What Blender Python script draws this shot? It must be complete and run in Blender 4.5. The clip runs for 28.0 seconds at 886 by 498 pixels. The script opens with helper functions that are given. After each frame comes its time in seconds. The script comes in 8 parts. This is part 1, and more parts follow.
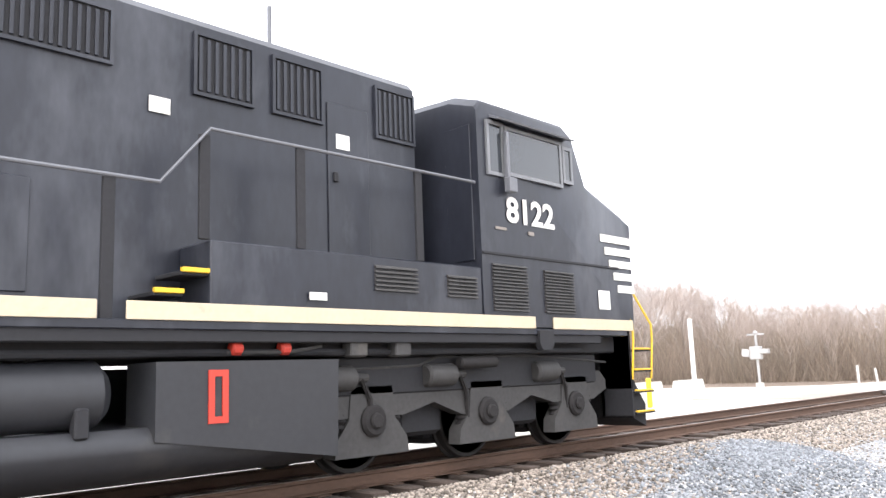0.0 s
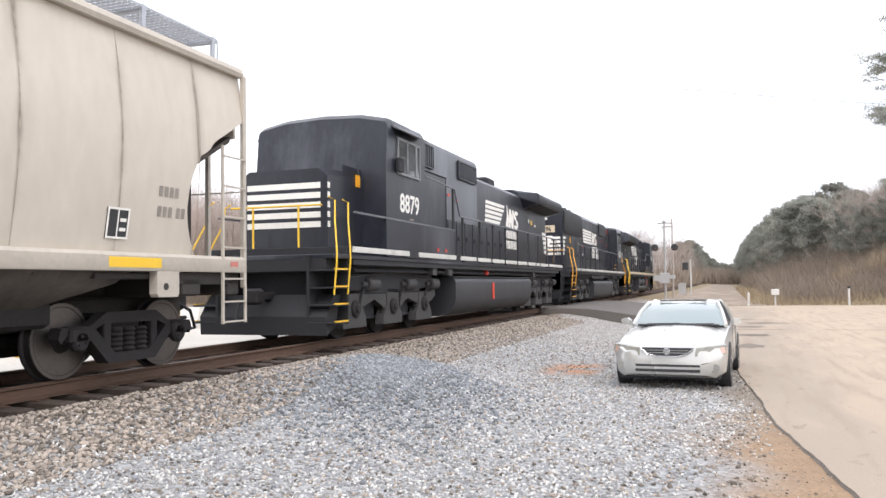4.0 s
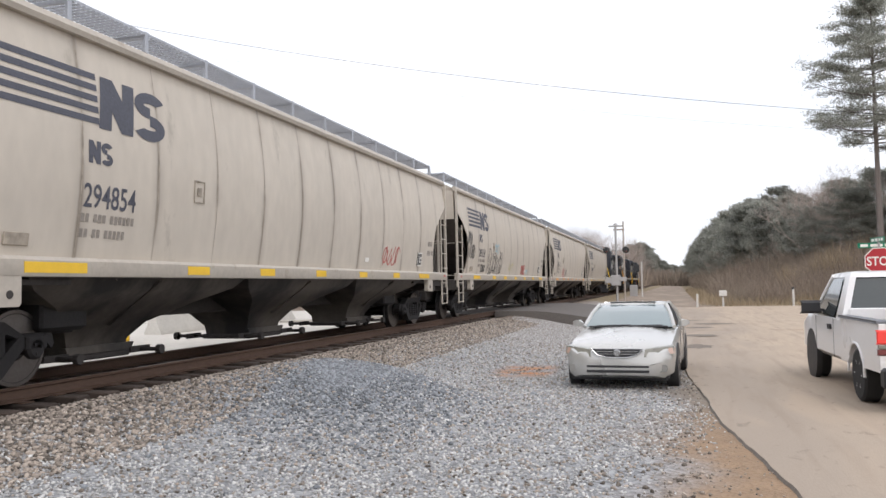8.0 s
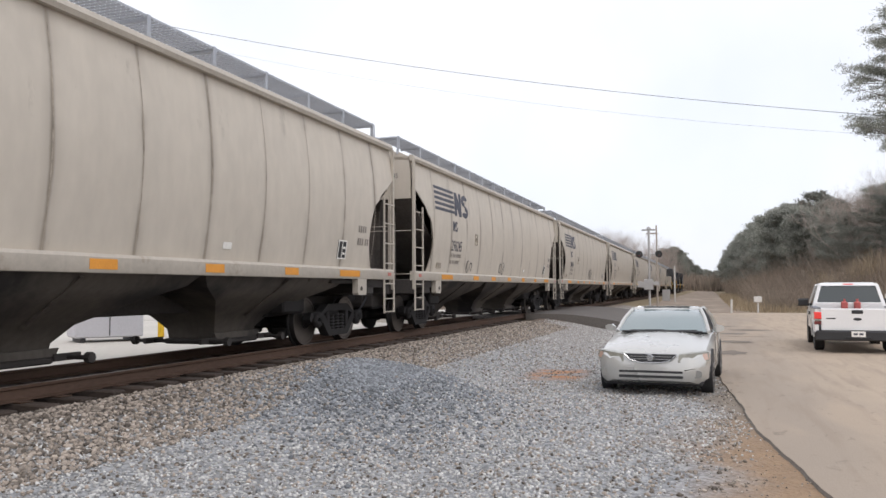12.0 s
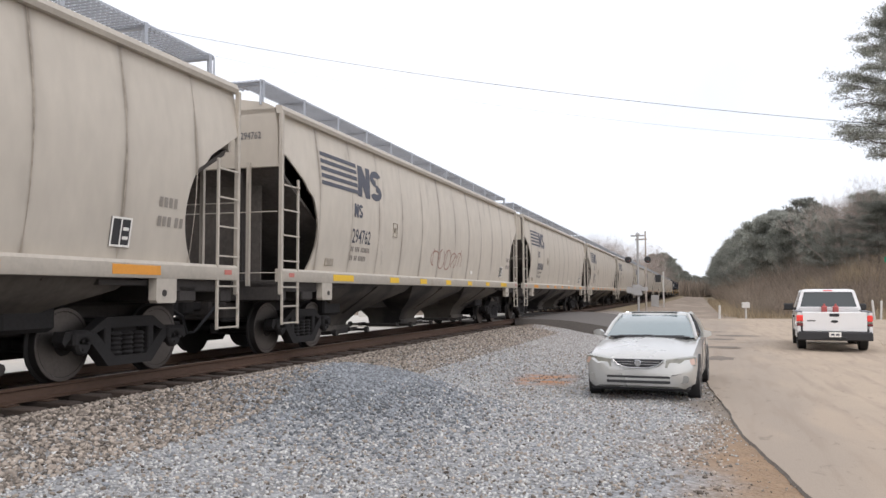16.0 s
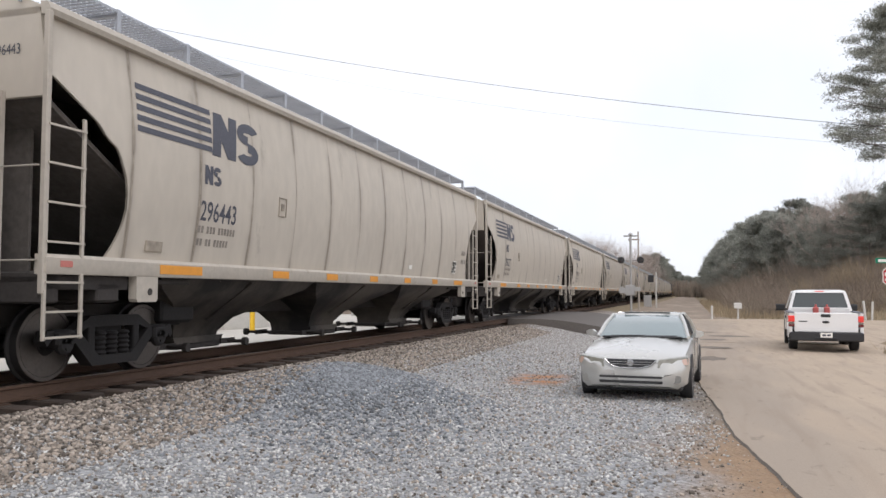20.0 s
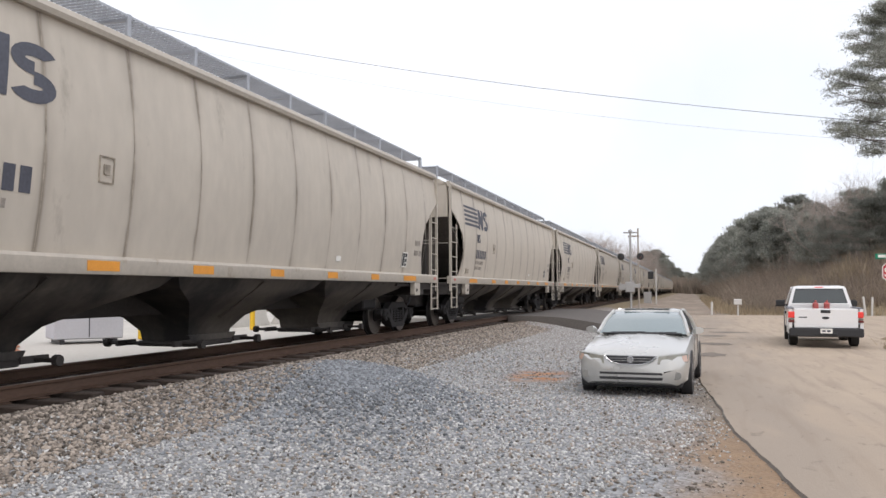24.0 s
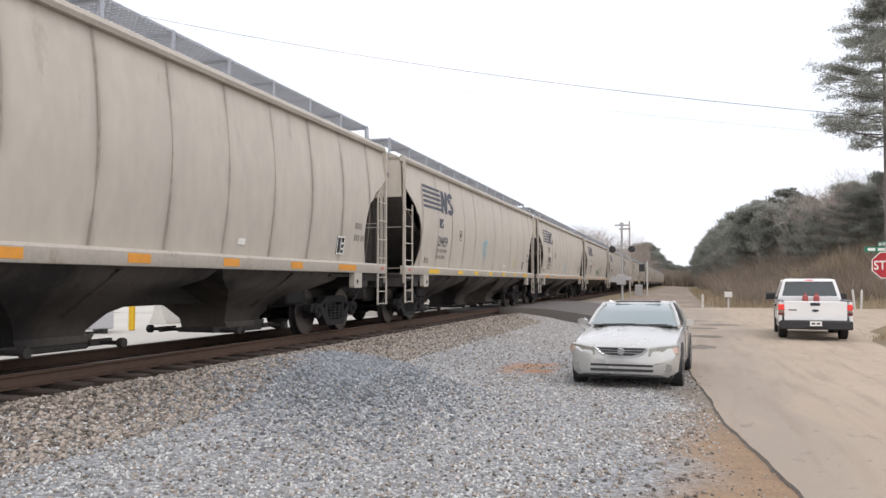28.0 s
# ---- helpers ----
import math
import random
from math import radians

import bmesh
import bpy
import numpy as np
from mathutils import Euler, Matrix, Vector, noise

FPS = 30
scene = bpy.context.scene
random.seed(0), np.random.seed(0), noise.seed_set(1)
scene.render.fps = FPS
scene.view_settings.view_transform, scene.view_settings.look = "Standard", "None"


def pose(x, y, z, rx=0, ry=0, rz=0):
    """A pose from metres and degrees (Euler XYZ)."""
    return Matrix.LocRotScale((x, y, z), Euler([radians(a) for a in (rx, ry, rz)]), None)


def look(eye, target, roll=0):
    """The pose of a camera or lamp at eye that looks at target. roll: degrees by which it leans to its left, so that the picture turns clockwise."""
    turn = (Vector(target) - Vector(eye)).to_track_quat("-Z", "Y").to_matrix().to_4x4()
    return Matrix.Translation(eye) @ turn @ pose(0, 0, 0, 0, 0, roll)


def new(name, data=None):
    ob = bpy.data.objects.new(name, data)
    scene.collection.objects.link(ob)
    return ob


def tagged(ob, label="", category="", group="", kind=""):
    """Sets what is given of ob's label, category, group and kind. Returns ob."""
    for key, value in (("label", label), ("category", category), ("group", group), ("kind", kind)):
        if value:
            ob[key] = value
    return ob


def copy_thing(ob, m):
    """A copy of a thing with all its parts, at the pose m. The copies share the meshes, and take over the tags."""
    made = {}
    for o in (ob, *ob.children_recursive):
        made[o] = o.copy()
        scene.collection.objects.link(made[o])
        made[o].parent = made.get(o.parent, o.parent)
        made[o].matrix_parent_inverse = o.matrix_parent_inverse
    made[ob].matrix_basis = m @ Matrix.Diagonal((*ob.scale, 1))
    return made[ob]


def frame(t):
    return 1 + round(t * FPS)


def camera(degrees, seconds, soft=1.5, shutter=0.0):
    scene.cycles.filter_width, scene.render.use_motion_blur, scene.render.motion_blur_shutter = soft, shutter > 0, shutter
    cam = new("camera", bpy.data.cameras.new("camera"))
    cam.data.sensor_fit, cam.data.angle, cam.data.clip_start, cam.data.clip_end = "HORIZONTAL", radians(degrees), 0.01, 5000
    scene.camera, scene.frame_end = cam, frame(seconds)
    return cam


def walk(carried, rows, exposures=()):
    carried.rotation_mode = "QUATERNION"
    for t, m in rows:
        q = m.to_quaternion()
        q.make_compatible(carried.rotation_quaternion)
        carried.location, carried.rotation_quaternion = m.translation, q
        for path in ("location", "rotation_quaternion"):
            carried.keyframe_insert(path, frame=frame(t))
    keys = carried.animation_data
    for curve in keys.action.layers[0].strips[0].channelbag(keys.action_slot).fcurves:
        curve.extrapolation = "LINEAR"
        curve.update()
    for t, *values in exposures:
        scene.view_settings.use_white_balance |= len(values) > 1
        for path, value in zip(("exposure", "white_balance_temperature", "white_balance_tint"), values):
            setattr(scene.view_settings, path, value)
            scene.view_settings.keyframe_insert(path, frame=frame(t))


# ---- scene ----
cam = camera(57.4, 28.0, soft=1.5)
PATH = (  # seconds, x, y, z, yaw, pitch, roll
    (0, 0.026, 0.016, 1.750, 43.95, 8.85, -2.17),
    (0.1, 0.024, 0.015, 1.753, 37.71, 8.47, -3.18),
    (0.2, 0.020, 0.012, 1.754, 31.92, 7.84, -3.22),
    (0.3, 0.017, 0.010, 1.756, 27.28, 7.38, -3.50),
    (0.4, 0.017, 0.007, 1.756, 24.63, 7.35, -3.57),
    (0.5, 0.018, 0.004, 1.756, 23.06, 7.01, -3.26),
    (0.6, 0.020, 0.003, 1.756, 21.95, 6.75, -3.05),
    (0.8, 0.030, 0.002, 1.757, 19.75, 6.00, -2.60),
    (1, 0.043, 0.001, 1.759, 18.18, 5.33, -2.12),
    (1.5, 0.053, 0.000, 1.756, 18.18, 3.73, -1.29),
    (2, 0.047, 0.012, 1.753, 18.91, 3.19, -1.34),
    (2.5, 0.022, 0.024, 1.745, 19.53, 3.23, -1.32),
    (3, -0.005, 0.055, 1.739, 20.03, 3.11, -1.37),
    (3.5, -0.021, 0.070, 1.739, 19.78, 2.60, -1.13),
    (5.5, 0.002, 0.036, 1.748, 17.26, 2.63, -0.64),
    (6, 0.015, 0.016, 1.746, 16.90, 2.72, -0.88),
    (6.5, 0.022, 0.013, 1.750, 16.51, 2.68, -0.93),
    (7, 0.027, 0.013, 1.749, 16.29, 2.79, -1.06),
    (7.5, 0.025, 0.012, 1.749, 16.03, 2.75, -1.14),
    (8, 0.023, 0.004, 1.750, 16.00, 2.65, -1.14),
    (8.5, 0.030, -0.004, 1.749, 15.95, 2.77, -1.08),
    (9, 0.021, -0.006, 1.751, 15.89, 3.06, -0.87),
    (9.5, 0.020, 0.003, 1.752, 15.97, 3.24, -0.86),
    (10, 0.018, 0.002, 1.751, 16.21, 3.34, -0.67),
    (10.5, 0.014, 0.003, 1.749, 16.32, 3.23, -0.58),
    (11, 0.010, 0.002, 1.751, 16.43, 3.03, -0.51),
    (11.5, -0.000, 0.002, 1.749, 16.72, 2.96, -0.36),
    (12, -0.011, 0.015, 1.747, 18.18, 2.79, -0.29),
    (12.5, -0.011, 0.024, 1.743, 18.67, 2.72, -0.19),
    (13, -0.006, 0.014, 1.743, 19.06, 2.90, -0.13),
    (13.5, -0.002, 0.006, 1.749, 19.10, 3.02, -0.08),
    (15.5, 0.012, -0.010, 1.747, 17.58, 3.18, -0.11),
    (16, 0.013, -0.008, 1.744, 17.46, 3.14, -0.11),
    (16.5, 0.007, 0.005, 1.743, 17.31, 3.12, -0.03),
    (17, -0.000, 0.000, 1.750, 17.14, 3.08, -0.00),
    (17.5, 0.003, -0.010, 1.748, 17.05, 3.03, -0.00),
    (18, 0.006, -0.009, 1.745, 16.97, 2.94, 0.06),
    (18.5, 0.008, -0.019, 1.746, 16.95, 2.87, 0.09),
    (19, 0.010, -0.017, 1.743, 17.04, 2.91, 0.19),
    (19.5, 0.010, -0.017, 1.748, 17.09, 2.99, 0.19),
    (20, 0.011, -0.015, 1.747, 16.98, 3.10, 0.08),
    (20.5, 0.020, -0.021, 1.752, 16.93, 3.08, -0.00),
    (21, 0.024, -0.020, 1.748, 16.93, 3.14, -0.11),
    (21.5, 0.026, -0.029, 1.754, 16.92, 3.17, -0.12),
    (22, 0.028, -0.030, 1.753, 17.05, 3.17, -0.16),
    (22.5, 0.020, -0.022, 1.749, 17.03, 3.07, -0.14),
    (24.5, 0.015, -0.014, 1.745, 16.90, 2.91, -0.20),
    (25, 0.018, -0.020, 1.742, 16.65, 2.89, -0.16),
    (25.5, 0.018, -0.016, 1.747, 16.50, 2.85, -0.10),
    (26, 0.024, -0.023, 1.743, 16.28, 2.81, -0.19),
    (26.5, 0.024, -0.019, 1.744, 16.20, 2.68, -0.06),
    (27, 0.022, -0.016, 1.742, 16.08, 2.54, 0.01),
    (27.5, 0.020, -0.023, 1.748, 16.03, 2.41, -0.01),
    (28, 0.013, -0.006, 1.739, 16.39, 2.36, -0.00),
)

def aim(x, y, z, yaw, pitch, roll):
    a, p = radians(yaw), radians(pitch)
    ahead = Vector((-math.sin(a) * math.cos(p), math.cos(a) * math.cos(p), math.sin(p)))
    eye = Vector((x, y, z))
    return look(eye, eye + ahead, roll)


walk(cam, [(r[0], aim(*r[1:])) for r in PATH],
     exposures=[(t, stops, 6400, 12) for t, stops in ((0.0, 1.62), (0.4, 1.46), (1.0, 1.24), (2.0, 1.15), (3.5, 1.06), (5.0, 0.50), (5.5, 0.36), (7.0, 0.42), (9.0, 0.32), (12.0, 0.2), (14.0, 0.24), (17.0, 0.32), (19.0, 0.28), (22.0, 0.18), (25.0, 0.28), (28.0, 0.34))])

# ---- overcast daylight ----
world = bpy.data.worlds.new("overcast")
scene.world = world
world.use_nodes = True
wn, wl = world.node_tree.nodes, world.node_tree.links
wn.clear()
w_out, w_bg, w_sky = wn.new("ShaderNodeOutputWorld"), wn.new("ShaderNodeBackground"), wn.new("ShaderNodeTexSky")
w_sky.sky_type, w_sky.sun_disc = "NISHITA", False
w_sky.sun_elevation, w_sky.sun_rotation = radians(48), radians(150)
w_sky.air_density, w_sky.dust_density = 1.0, 4.0
w_gain, w_mix, w_co, w_no, w_ra = (wn.new("ShaderNodeVectorMath"), wn.new("ShaderNodeMix"), wn.new("ShaderNodeTexCoord"),
                                   wn.new("ShaderNodeTexNoise"), wn.new("ShaderNodeValToRGB"))
w_gain.operation = "SCALE"
w_gain.inputs["Scale"].default_value = 0.12
w_mix.data_type = "RGBA"
w_mix.inputs["Factor"].default_value = 0.82
w_no.inputs["Scale"].default_value, w_no.inputs["Detail"].default_value = 2.2, 5.0
w_ra.color_ramp.elements[0].position, w_ra.color_ramp.elements[0].color = 0.32, (0.90, 0.94, 1.01, 1)
w_ra.color_ramp.elements[1].position, w_ra.color_ramp.elements[1].color = 0.62, (1.10, 1.10, 1.12, 1)
wl.new(w_co.outputs["Generated"], w_no.inputs["Vector"])
wl.new(w_no.outputs["Fac"], w_ra.inputs["Fac"])
wl.new(w_sky.outputs["Color"], w_gain.inputs[0])
wl.new(w_gain.outputs["Vector"], w_mix.inputs["A"])
wl.new(w_ra.outputs["Color"], w_mix.inputs["B"])
wl.new(w_mix.outputs["Result"], w_bg.inputs["Color"])
wl.new(w_bg.outputs["Background"], w_out.inputs["Surface"])
w_bg.inputs["Strength"].default_value = 1.0
sun = new("sun", bpy.data.lights.new("sun", "SUN"))
sun.data.energy, sun.data.angle, sun.data.color = 0.7, radians(25), (1.0, 0.98, 0.96)
sun.matrix_world = look((20, -35, 44), (0, 0, 0))


# ---- materials ----
def mat(name, col, rough=0.6, metal=0.0, var=0.18, scale=1.5, fine=40.0, bump=0.15, dirt=None, dirt_scale=0.8, dirt_cut=0.55,
        stretch=(1, 1, 1), island=0.0, objrand=0.0, coat=0.0, trans=0.0, spec=0.5, depth=0.01):
    """A weathered surface: broad and fine tone, patches of dirt, relief."""
    m = bpy.data.materials.new(name)
    m.use_nodes = True
    n, l = m.node_tree.nodes, m.node_tree.links
    b = n["Principled BSDF"]
    b.inputs["Metallic"].default_value, b.inputs["Coat Weight"].default_value = metal, coat
    b.inputs["Transmission Weight"].default_value, b.inputs["Specular IOR Level"].default_value = trans, spec
    co, mp = n.new("ShaderNodeTexCoord"), n.new("ShaderNodeMapping")
    mp.inputs["Scale"].default_value = stretch
    l.new(co.outputs["Object"], mp.inputs["Vector"])
    big, small = n.new("ShaderNodeTexNoise"), n.new("ShaderNodeTexNoise")
    for tex, sc, det in ((big, scale, 5.0), (small, fine, 3.0)):
        tex.inputs["Scale"].default_value, tex.inputs["Detail"].default_value = sc, det
        l.new(mp.outputs["Vector"], tex.inputs["Vector"])
    add = n.new("ShaderNodeMath")
    add.operation = "MULTIPLY_ADD"
    add.inputs[1].default_value = 0.5
    l.new(small.outputs["Fac"], add.inputs[0])
    half = n.new("ShaderNodeMath")
    half.operation = "MULTIPLY"
    half.inputs[1].default_value = 0.5
    l.new(big.outputs["Fac"], half.inputs[0])
    l.new(half.outputs[0], add.inputs[2])
    tone = add.outputs[0]
    for amount, node, sock in ((island, "ShaderNodeNewGeometry", "Random Per Island"), (objrand, "ShaderNodeObjectInfo", "Random")):
        if amount:
            src, mx = n.new(node), n.new("ShaderNodeMath")
            mx.operation = "MULTIPLY_ADD"
            mx.inputs[1].default_value = amount
            l.new(src.outputs[sock], mx.inputs[0])
            sub = n.new("ShaderNodeMath")
            sub.operation = "SUBTRACT"
            sub.inputs[1].default_value = amount / 2
            l.new(tone, sub.inputs[0])
            l.new(sub.outputs[0], mx.inputs[2])
            tone = mx.outputs[0]
    ramp = n.new("ShaderNodeMapRange")
    ramp.inputs["From Min"].default_value, ramp.inputs["From Max"].default_value = 0.25, 0.75
    ramp.inputs["To Min"].default_value, ramp.inputs["To Max"].default_value = 1 - var, 1 + var
    ramp.clamp = False
    l.new(tone, ramp.inputs["Value"])
    sc = n.new("ShaderNodeVectorMath")
    sc.operation = "SCALE"
    sc.inputs[0].default_value = col
    l.new(ramp.outputs["Result"], sc.inputs["Scale"])
    out = sc.outputs["Vector"]
    if dirt:
        dn, dr, mx = n.new("ShaderNodeTexNoise"), n.new("ShaderNodeMapRange"), n.new("ShaderNodeMix")
        dn.inputs["Scale"].default_value, dn.inputs["Detail"].default_value, dn.inputs["Roughness"].default_value = dirt_scale, 6.0, 0.65
        l.new(mp.outputs["Vector"], dn.inputs["Vector"])
        dr.inputs["From Min"].default_value, dr.inputs["From Max"].default_value = dirt_cut, dirt_cut + 0.18
        l.new(dn.outputs["Fac"], dr.inputs["Value"])
        mx.data_type = "RGBA"
        l.new(dr.outputs["Result"], mx.inputs["Factor"])
        l.new(out, mx.inputs["A"])
        mx.inputs["B"].default_value = (*dirt, 1)
        out = mx.outputs["Result"]
    l.new(out, b.inputs["Base Color"])
    rr = n.new("ShaderNodeMapRange")
    rr.inputs["To Min"].default_value, rr.inputs["To Max"].default_value = max(rough - 0.1, 0.02), min(rough + 0.1, 1)
    l.new(big.outputs["Fac"], rr.inputs["Value"])
    l.new(rr.outputs["Result"], b.inputs["Roughness"])
    if bump:
        bp = n.new("ShaderNodeBump")
        bp.inputs["Strength"].default_value, bp.inputs["Distance"].default_value = bump, depth
        l.new(small.outputs["Fac"], bp.inputs["Height"])
        l.new(bp.outputs["Normal"], b.inputs["Normal"])
    return m


def lamp_mat(name, col, strength):
    m = mat(name, col, 0.3, var=0.05, bump=0)
    b = m.node_tree.nodes["Principled BSDF"]
    b.inputs["Emission Color"].default_value, b.inputs["Emission Strength"].default_value = (*col, 1), strength
    return m


M_TAN = mat("tan_car_paint", (0.535, 0.482, 0.41), 0.55, var=0.12, scale=0.7, fine=5, bump=0.05, dirt=(0.25, 0.215, 0.17),
            dirt_scale=1.2, dirt_cut=0.62, stretch=(1, 1.0, 0.45), objrand=0.16)


def add_seam_stains(m, first, pitch, colour):
    """Grimy run-down stains that follow the weld seams, uneven along each seam and from car to car."""
    n, l = m.node_tree.nodes, m.node_tree.links
    b = n["Principled BSDF"]
    co, sep, inf, off = n.new("ShaderNodeTexCoord"), n.new("ShaderNodeSeparateXYZ"), n.new("ShaderNodeObjectInfo"), n.new("ShaderNodeVectorMath")
    l.new(co.outputs["Object"], sep.inputs[0])

    def calc(op, a, c=0.0):
        t = n.new("ShaderNodeMath")
        t.operation = op
        for i, v in enumerate((a, c)):
            if isinstance(v, (int, float)):
                t.inputs[i].default_value = v
            else:
                l.new(v, t.inputs[i])
        return t.outputs[0]

    def span(v, lo, hi, top):
        t = n.new("ShaderNodeMapRange")
        t.interpolation_type = "SMOOTHSTEP"
        l.new(v, t.inputs["Value"])
        t.inputs["From Min"].default_value, t.inputs["From Max"].default_value, t.inputs["To Max"].default_value = lo, hi, top
        return t.outputs["Result"]

    off.operation = "MULTIPLY_ADD"
    off.inputs[1].default_value = (0.6, 0.9, 0.75)
    shift = n.new("ShaderNodeCombineXYZ")
    for k in range(3):
        l.new(calc("MULTIPLY", inf.outputs["Random"], 37.0 + 11 * k), shift.inputs[k])
    l.new(co.outputs["Object"], off.inputs[0])
    l.new(shift.outputs[0], off.inputs[2])
    no, sway = n.new("ShaderNodeTexNoise"), n.new("ShaderNodeTexNoise")
    for t, sc in ((no, 1.1), (sway, 2.6)):
        t.inputs["Scale"].default_value, t.inputs["Detail"].default_value = sc, 4.0
        l.new(off.outputs["Vector"], t.inputs["Vector"])
    y = calc("ADD", sep.outputs["Y"], calc("MULTIPLY", calc("SUBTRACT", sway.outputs["Fac"], 0.5), 0.06))
    u = calc("FRACT", calc("ADD", calc("DIVIDE", calc("SUBTRACT", y, first), pitch), 0.5))
    d = calc("MULTIPLY", calc("ABSOLUTE", calc("SUBTRACT", u, 0.5)), pitch)
    near = calc("ADD", span(d, 0.19, 0.0, 0.35), span(d, 0.06, 0.0, 0.6))
    amount = calc("MULTIPLY", near, span(no.outputs["Fac"], 0.36, 0.60, 0.9))
    mx = n.new("ShaderNodeMix")
    mx.data_type = "RGBA"
    src = b.inputs["Base Color"].links[0].from_socket
    l.new(amount, mx.inputs["Factor"])
    l.new(src, mx.inputs["A"])
    mx.inputs["B"].default_value = (*colour, 1)
    l.new(mx.outputs["Result"], b.inputs["Base Color"])


add_seam_stains(M_TAN, -7.85, 1.45, (0.20, 0.165, 0.13))
# Hopper bays: much darker than the car sides, with near-black patches.
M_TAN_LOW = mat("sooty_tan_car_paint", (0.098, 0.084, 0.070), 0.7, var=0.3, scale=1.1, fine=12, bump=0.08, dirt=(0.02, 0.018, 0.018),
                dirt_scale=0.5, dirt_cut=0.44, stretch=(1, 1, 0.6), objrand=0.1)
M_TRIM = mat("pale_sill_paint", (0.45, 0.405, 0.345), 0.55, var=0.16, scale=1.4, fine=14, bump=0.05, dirt=(0.28, 0.22, 0.16), dirt_scale=2.2, dirt_cut=0.62)
# Near-black colour puts in the shade of open car ends and underframe.
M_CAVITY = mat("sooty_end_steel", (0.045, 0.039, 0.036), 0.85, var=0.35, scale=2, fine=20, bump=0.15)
# Dirty brown, darkened for the shaded car end, lifted slightly for glare.
M_ENDSHADE = mat("dirty_brown_end_steel", (0.10, 0.086, 0.076), 0.85, var=0.4, scale=1.2, fine=14, bump=0.1, dirt=(0.06, 0.05, 0.044), dirt_scale=1.0, dirt_cut=0.5)
M_GRATE = mat("galvanised_grating", (0.42, 0.44, 0.48), 0.5, 0.5, var=0.15, scale=3, fine=30)
M_TRUCK = mat("dusty_cast_steel", (0.018, 0.016, 0.016), 0.8, 0.1, var=0.4, scale=3, fine=24, bump=0.3, dirt=(0.034, 0.029, 0.026), dirt_scale=2.5, dirt_cut=0.62)
M_WHEEL = mat("brown_wheel_steel", (0.013, 0.011, 0.0105), 0.7, 0.0, var=0.3, scale=4, fine=30)
M_TREAD = mat("polished_wheel_rim", (0.14, 0.125, 0.115), 0.4, 0.8, var=0.2, scale=5, fine=30)
M_ORANGE = mat("orange_reflector", (0.72, 0.30, 0.035), 0.4, var=0.18, scale=6, fine=60, bump=0.03)
M_YELLOW = mat("yellow_reflector", (0.80, 0.50, 0.03), 0.4, var=0.12, scale=6, fine=60, bump=0.03)
M_MARK = mat("faded_dark_lettering", (0.075, 0.078, 0.10), 0.6, var=0.3, scale=3, fine=26, bump=0.03)
M_MARK_PALE = mat("worn_small_lettering", (0.27, 0.24, 0.21), 0.7, var=0.3, scale=5, fine=40)
M_WHITE = mat("white_lettering", (0.80, 0.78, 0.73), 0.5, var=0.12, scale=2, fine=20, bump=0.03, dirt=(0.45, 0.42, 0.38), dirt_scale=3, dirt_cut=0.66)
M_OFFWHITE = mat("soiled_white_sill_stripe", (0.56, 0.55, 0.51), 0.5, var=0.2, scale=1.5, fine=18, bump=0.03, dirt=(0.30, 0.28, 0.25), dirt_scale=2.5, dirt_cut=0.58)
M_CREAM = mat("cream_sill_stripe", (0.58, 0.49, 0.35), 0.5, var=0.12, scale=2, fine=20, bump=0.03, dirt=(0.40, 0.34, 0.25), dirt_scale=3, dirt_cut=0.64)
# The paler bluish patches paint sky reflections as well as stains.
M_BLACK = mat("black_loco_paint", (0.019, 0.021, 0.029), 0.34, var=0.4, scale=0.8, fine=10, bump=0.04, dirt=(0.075, 0.079, 0.093), dirt_scale=0.55,
              dirt_cut=0.53, stretch=(1, 1, 0.4), spec=0.45)
M_BLACK_DULL = mat("dull_black_steel", (0.018, 0.018, 0.021), 0.75, var=0.3, scale=2, fine=20, bump=0.1)
M_UNDER = mat("grimy_grey_underframe", (0.050, 0.048, 0.047), 0.7, 0.05, var=0.3, scale=2, fine=18, bump=0.2, dirt=(0.10, 0.09, 0.078), dirt_scale=1.8, dirt_cut=0.6)
M_TANK = mat("grey_black_tank", (0.027, 0.028, 0.032), 0.55, var=0.2, scale=1.2, fine=14, bump=0.06, dirt=(0.06, 0.058, 0.056), dirt_scale=1.1, dirt_cut=0.58)
M_RAILING = mat("yellow_safety_paint", (0.80, 0.50, 0.03), 0.45, var=0.15, scale=5, fine=40)
M_ORAIL = mat("orange_safety_paint", (0.78, 0.36, 0.02), 0.45, var=0.15, scale=5, fine=40)
M_RED = mat("red_marker_paint", (0.55, 0.05, 0.03), 0.5, var=0.15, scale=5, fine=40)
M_GLASS = mat("dark_tinted_glass", (0.03, 0.035, 0.04), 0.06, var=0.1, bump=0, coat=0.5)
M_RAIL = mat("rusty_rail_steel", (0.105, 0.062, 0.042), 0.75, 0.25, var=0.3, scale=2, fine=30, bump=0.2, stretch=(1, 0.3, 1))
M_RAILTOP = mat("worn_rail_head", (0.22, 0.16, 0.125), 0.45, 0.6, var=0.2, scale=2, fine=20, stretch=(1, 0.2, 1))
M_TIE = mat("dark_creosote_timber", (0.060, 0.044, 0.035), 0.9, var=0.4, scale=3, fine=30, bump=0.5, objrand=0.25, stretch=(0.4, 3, 1))


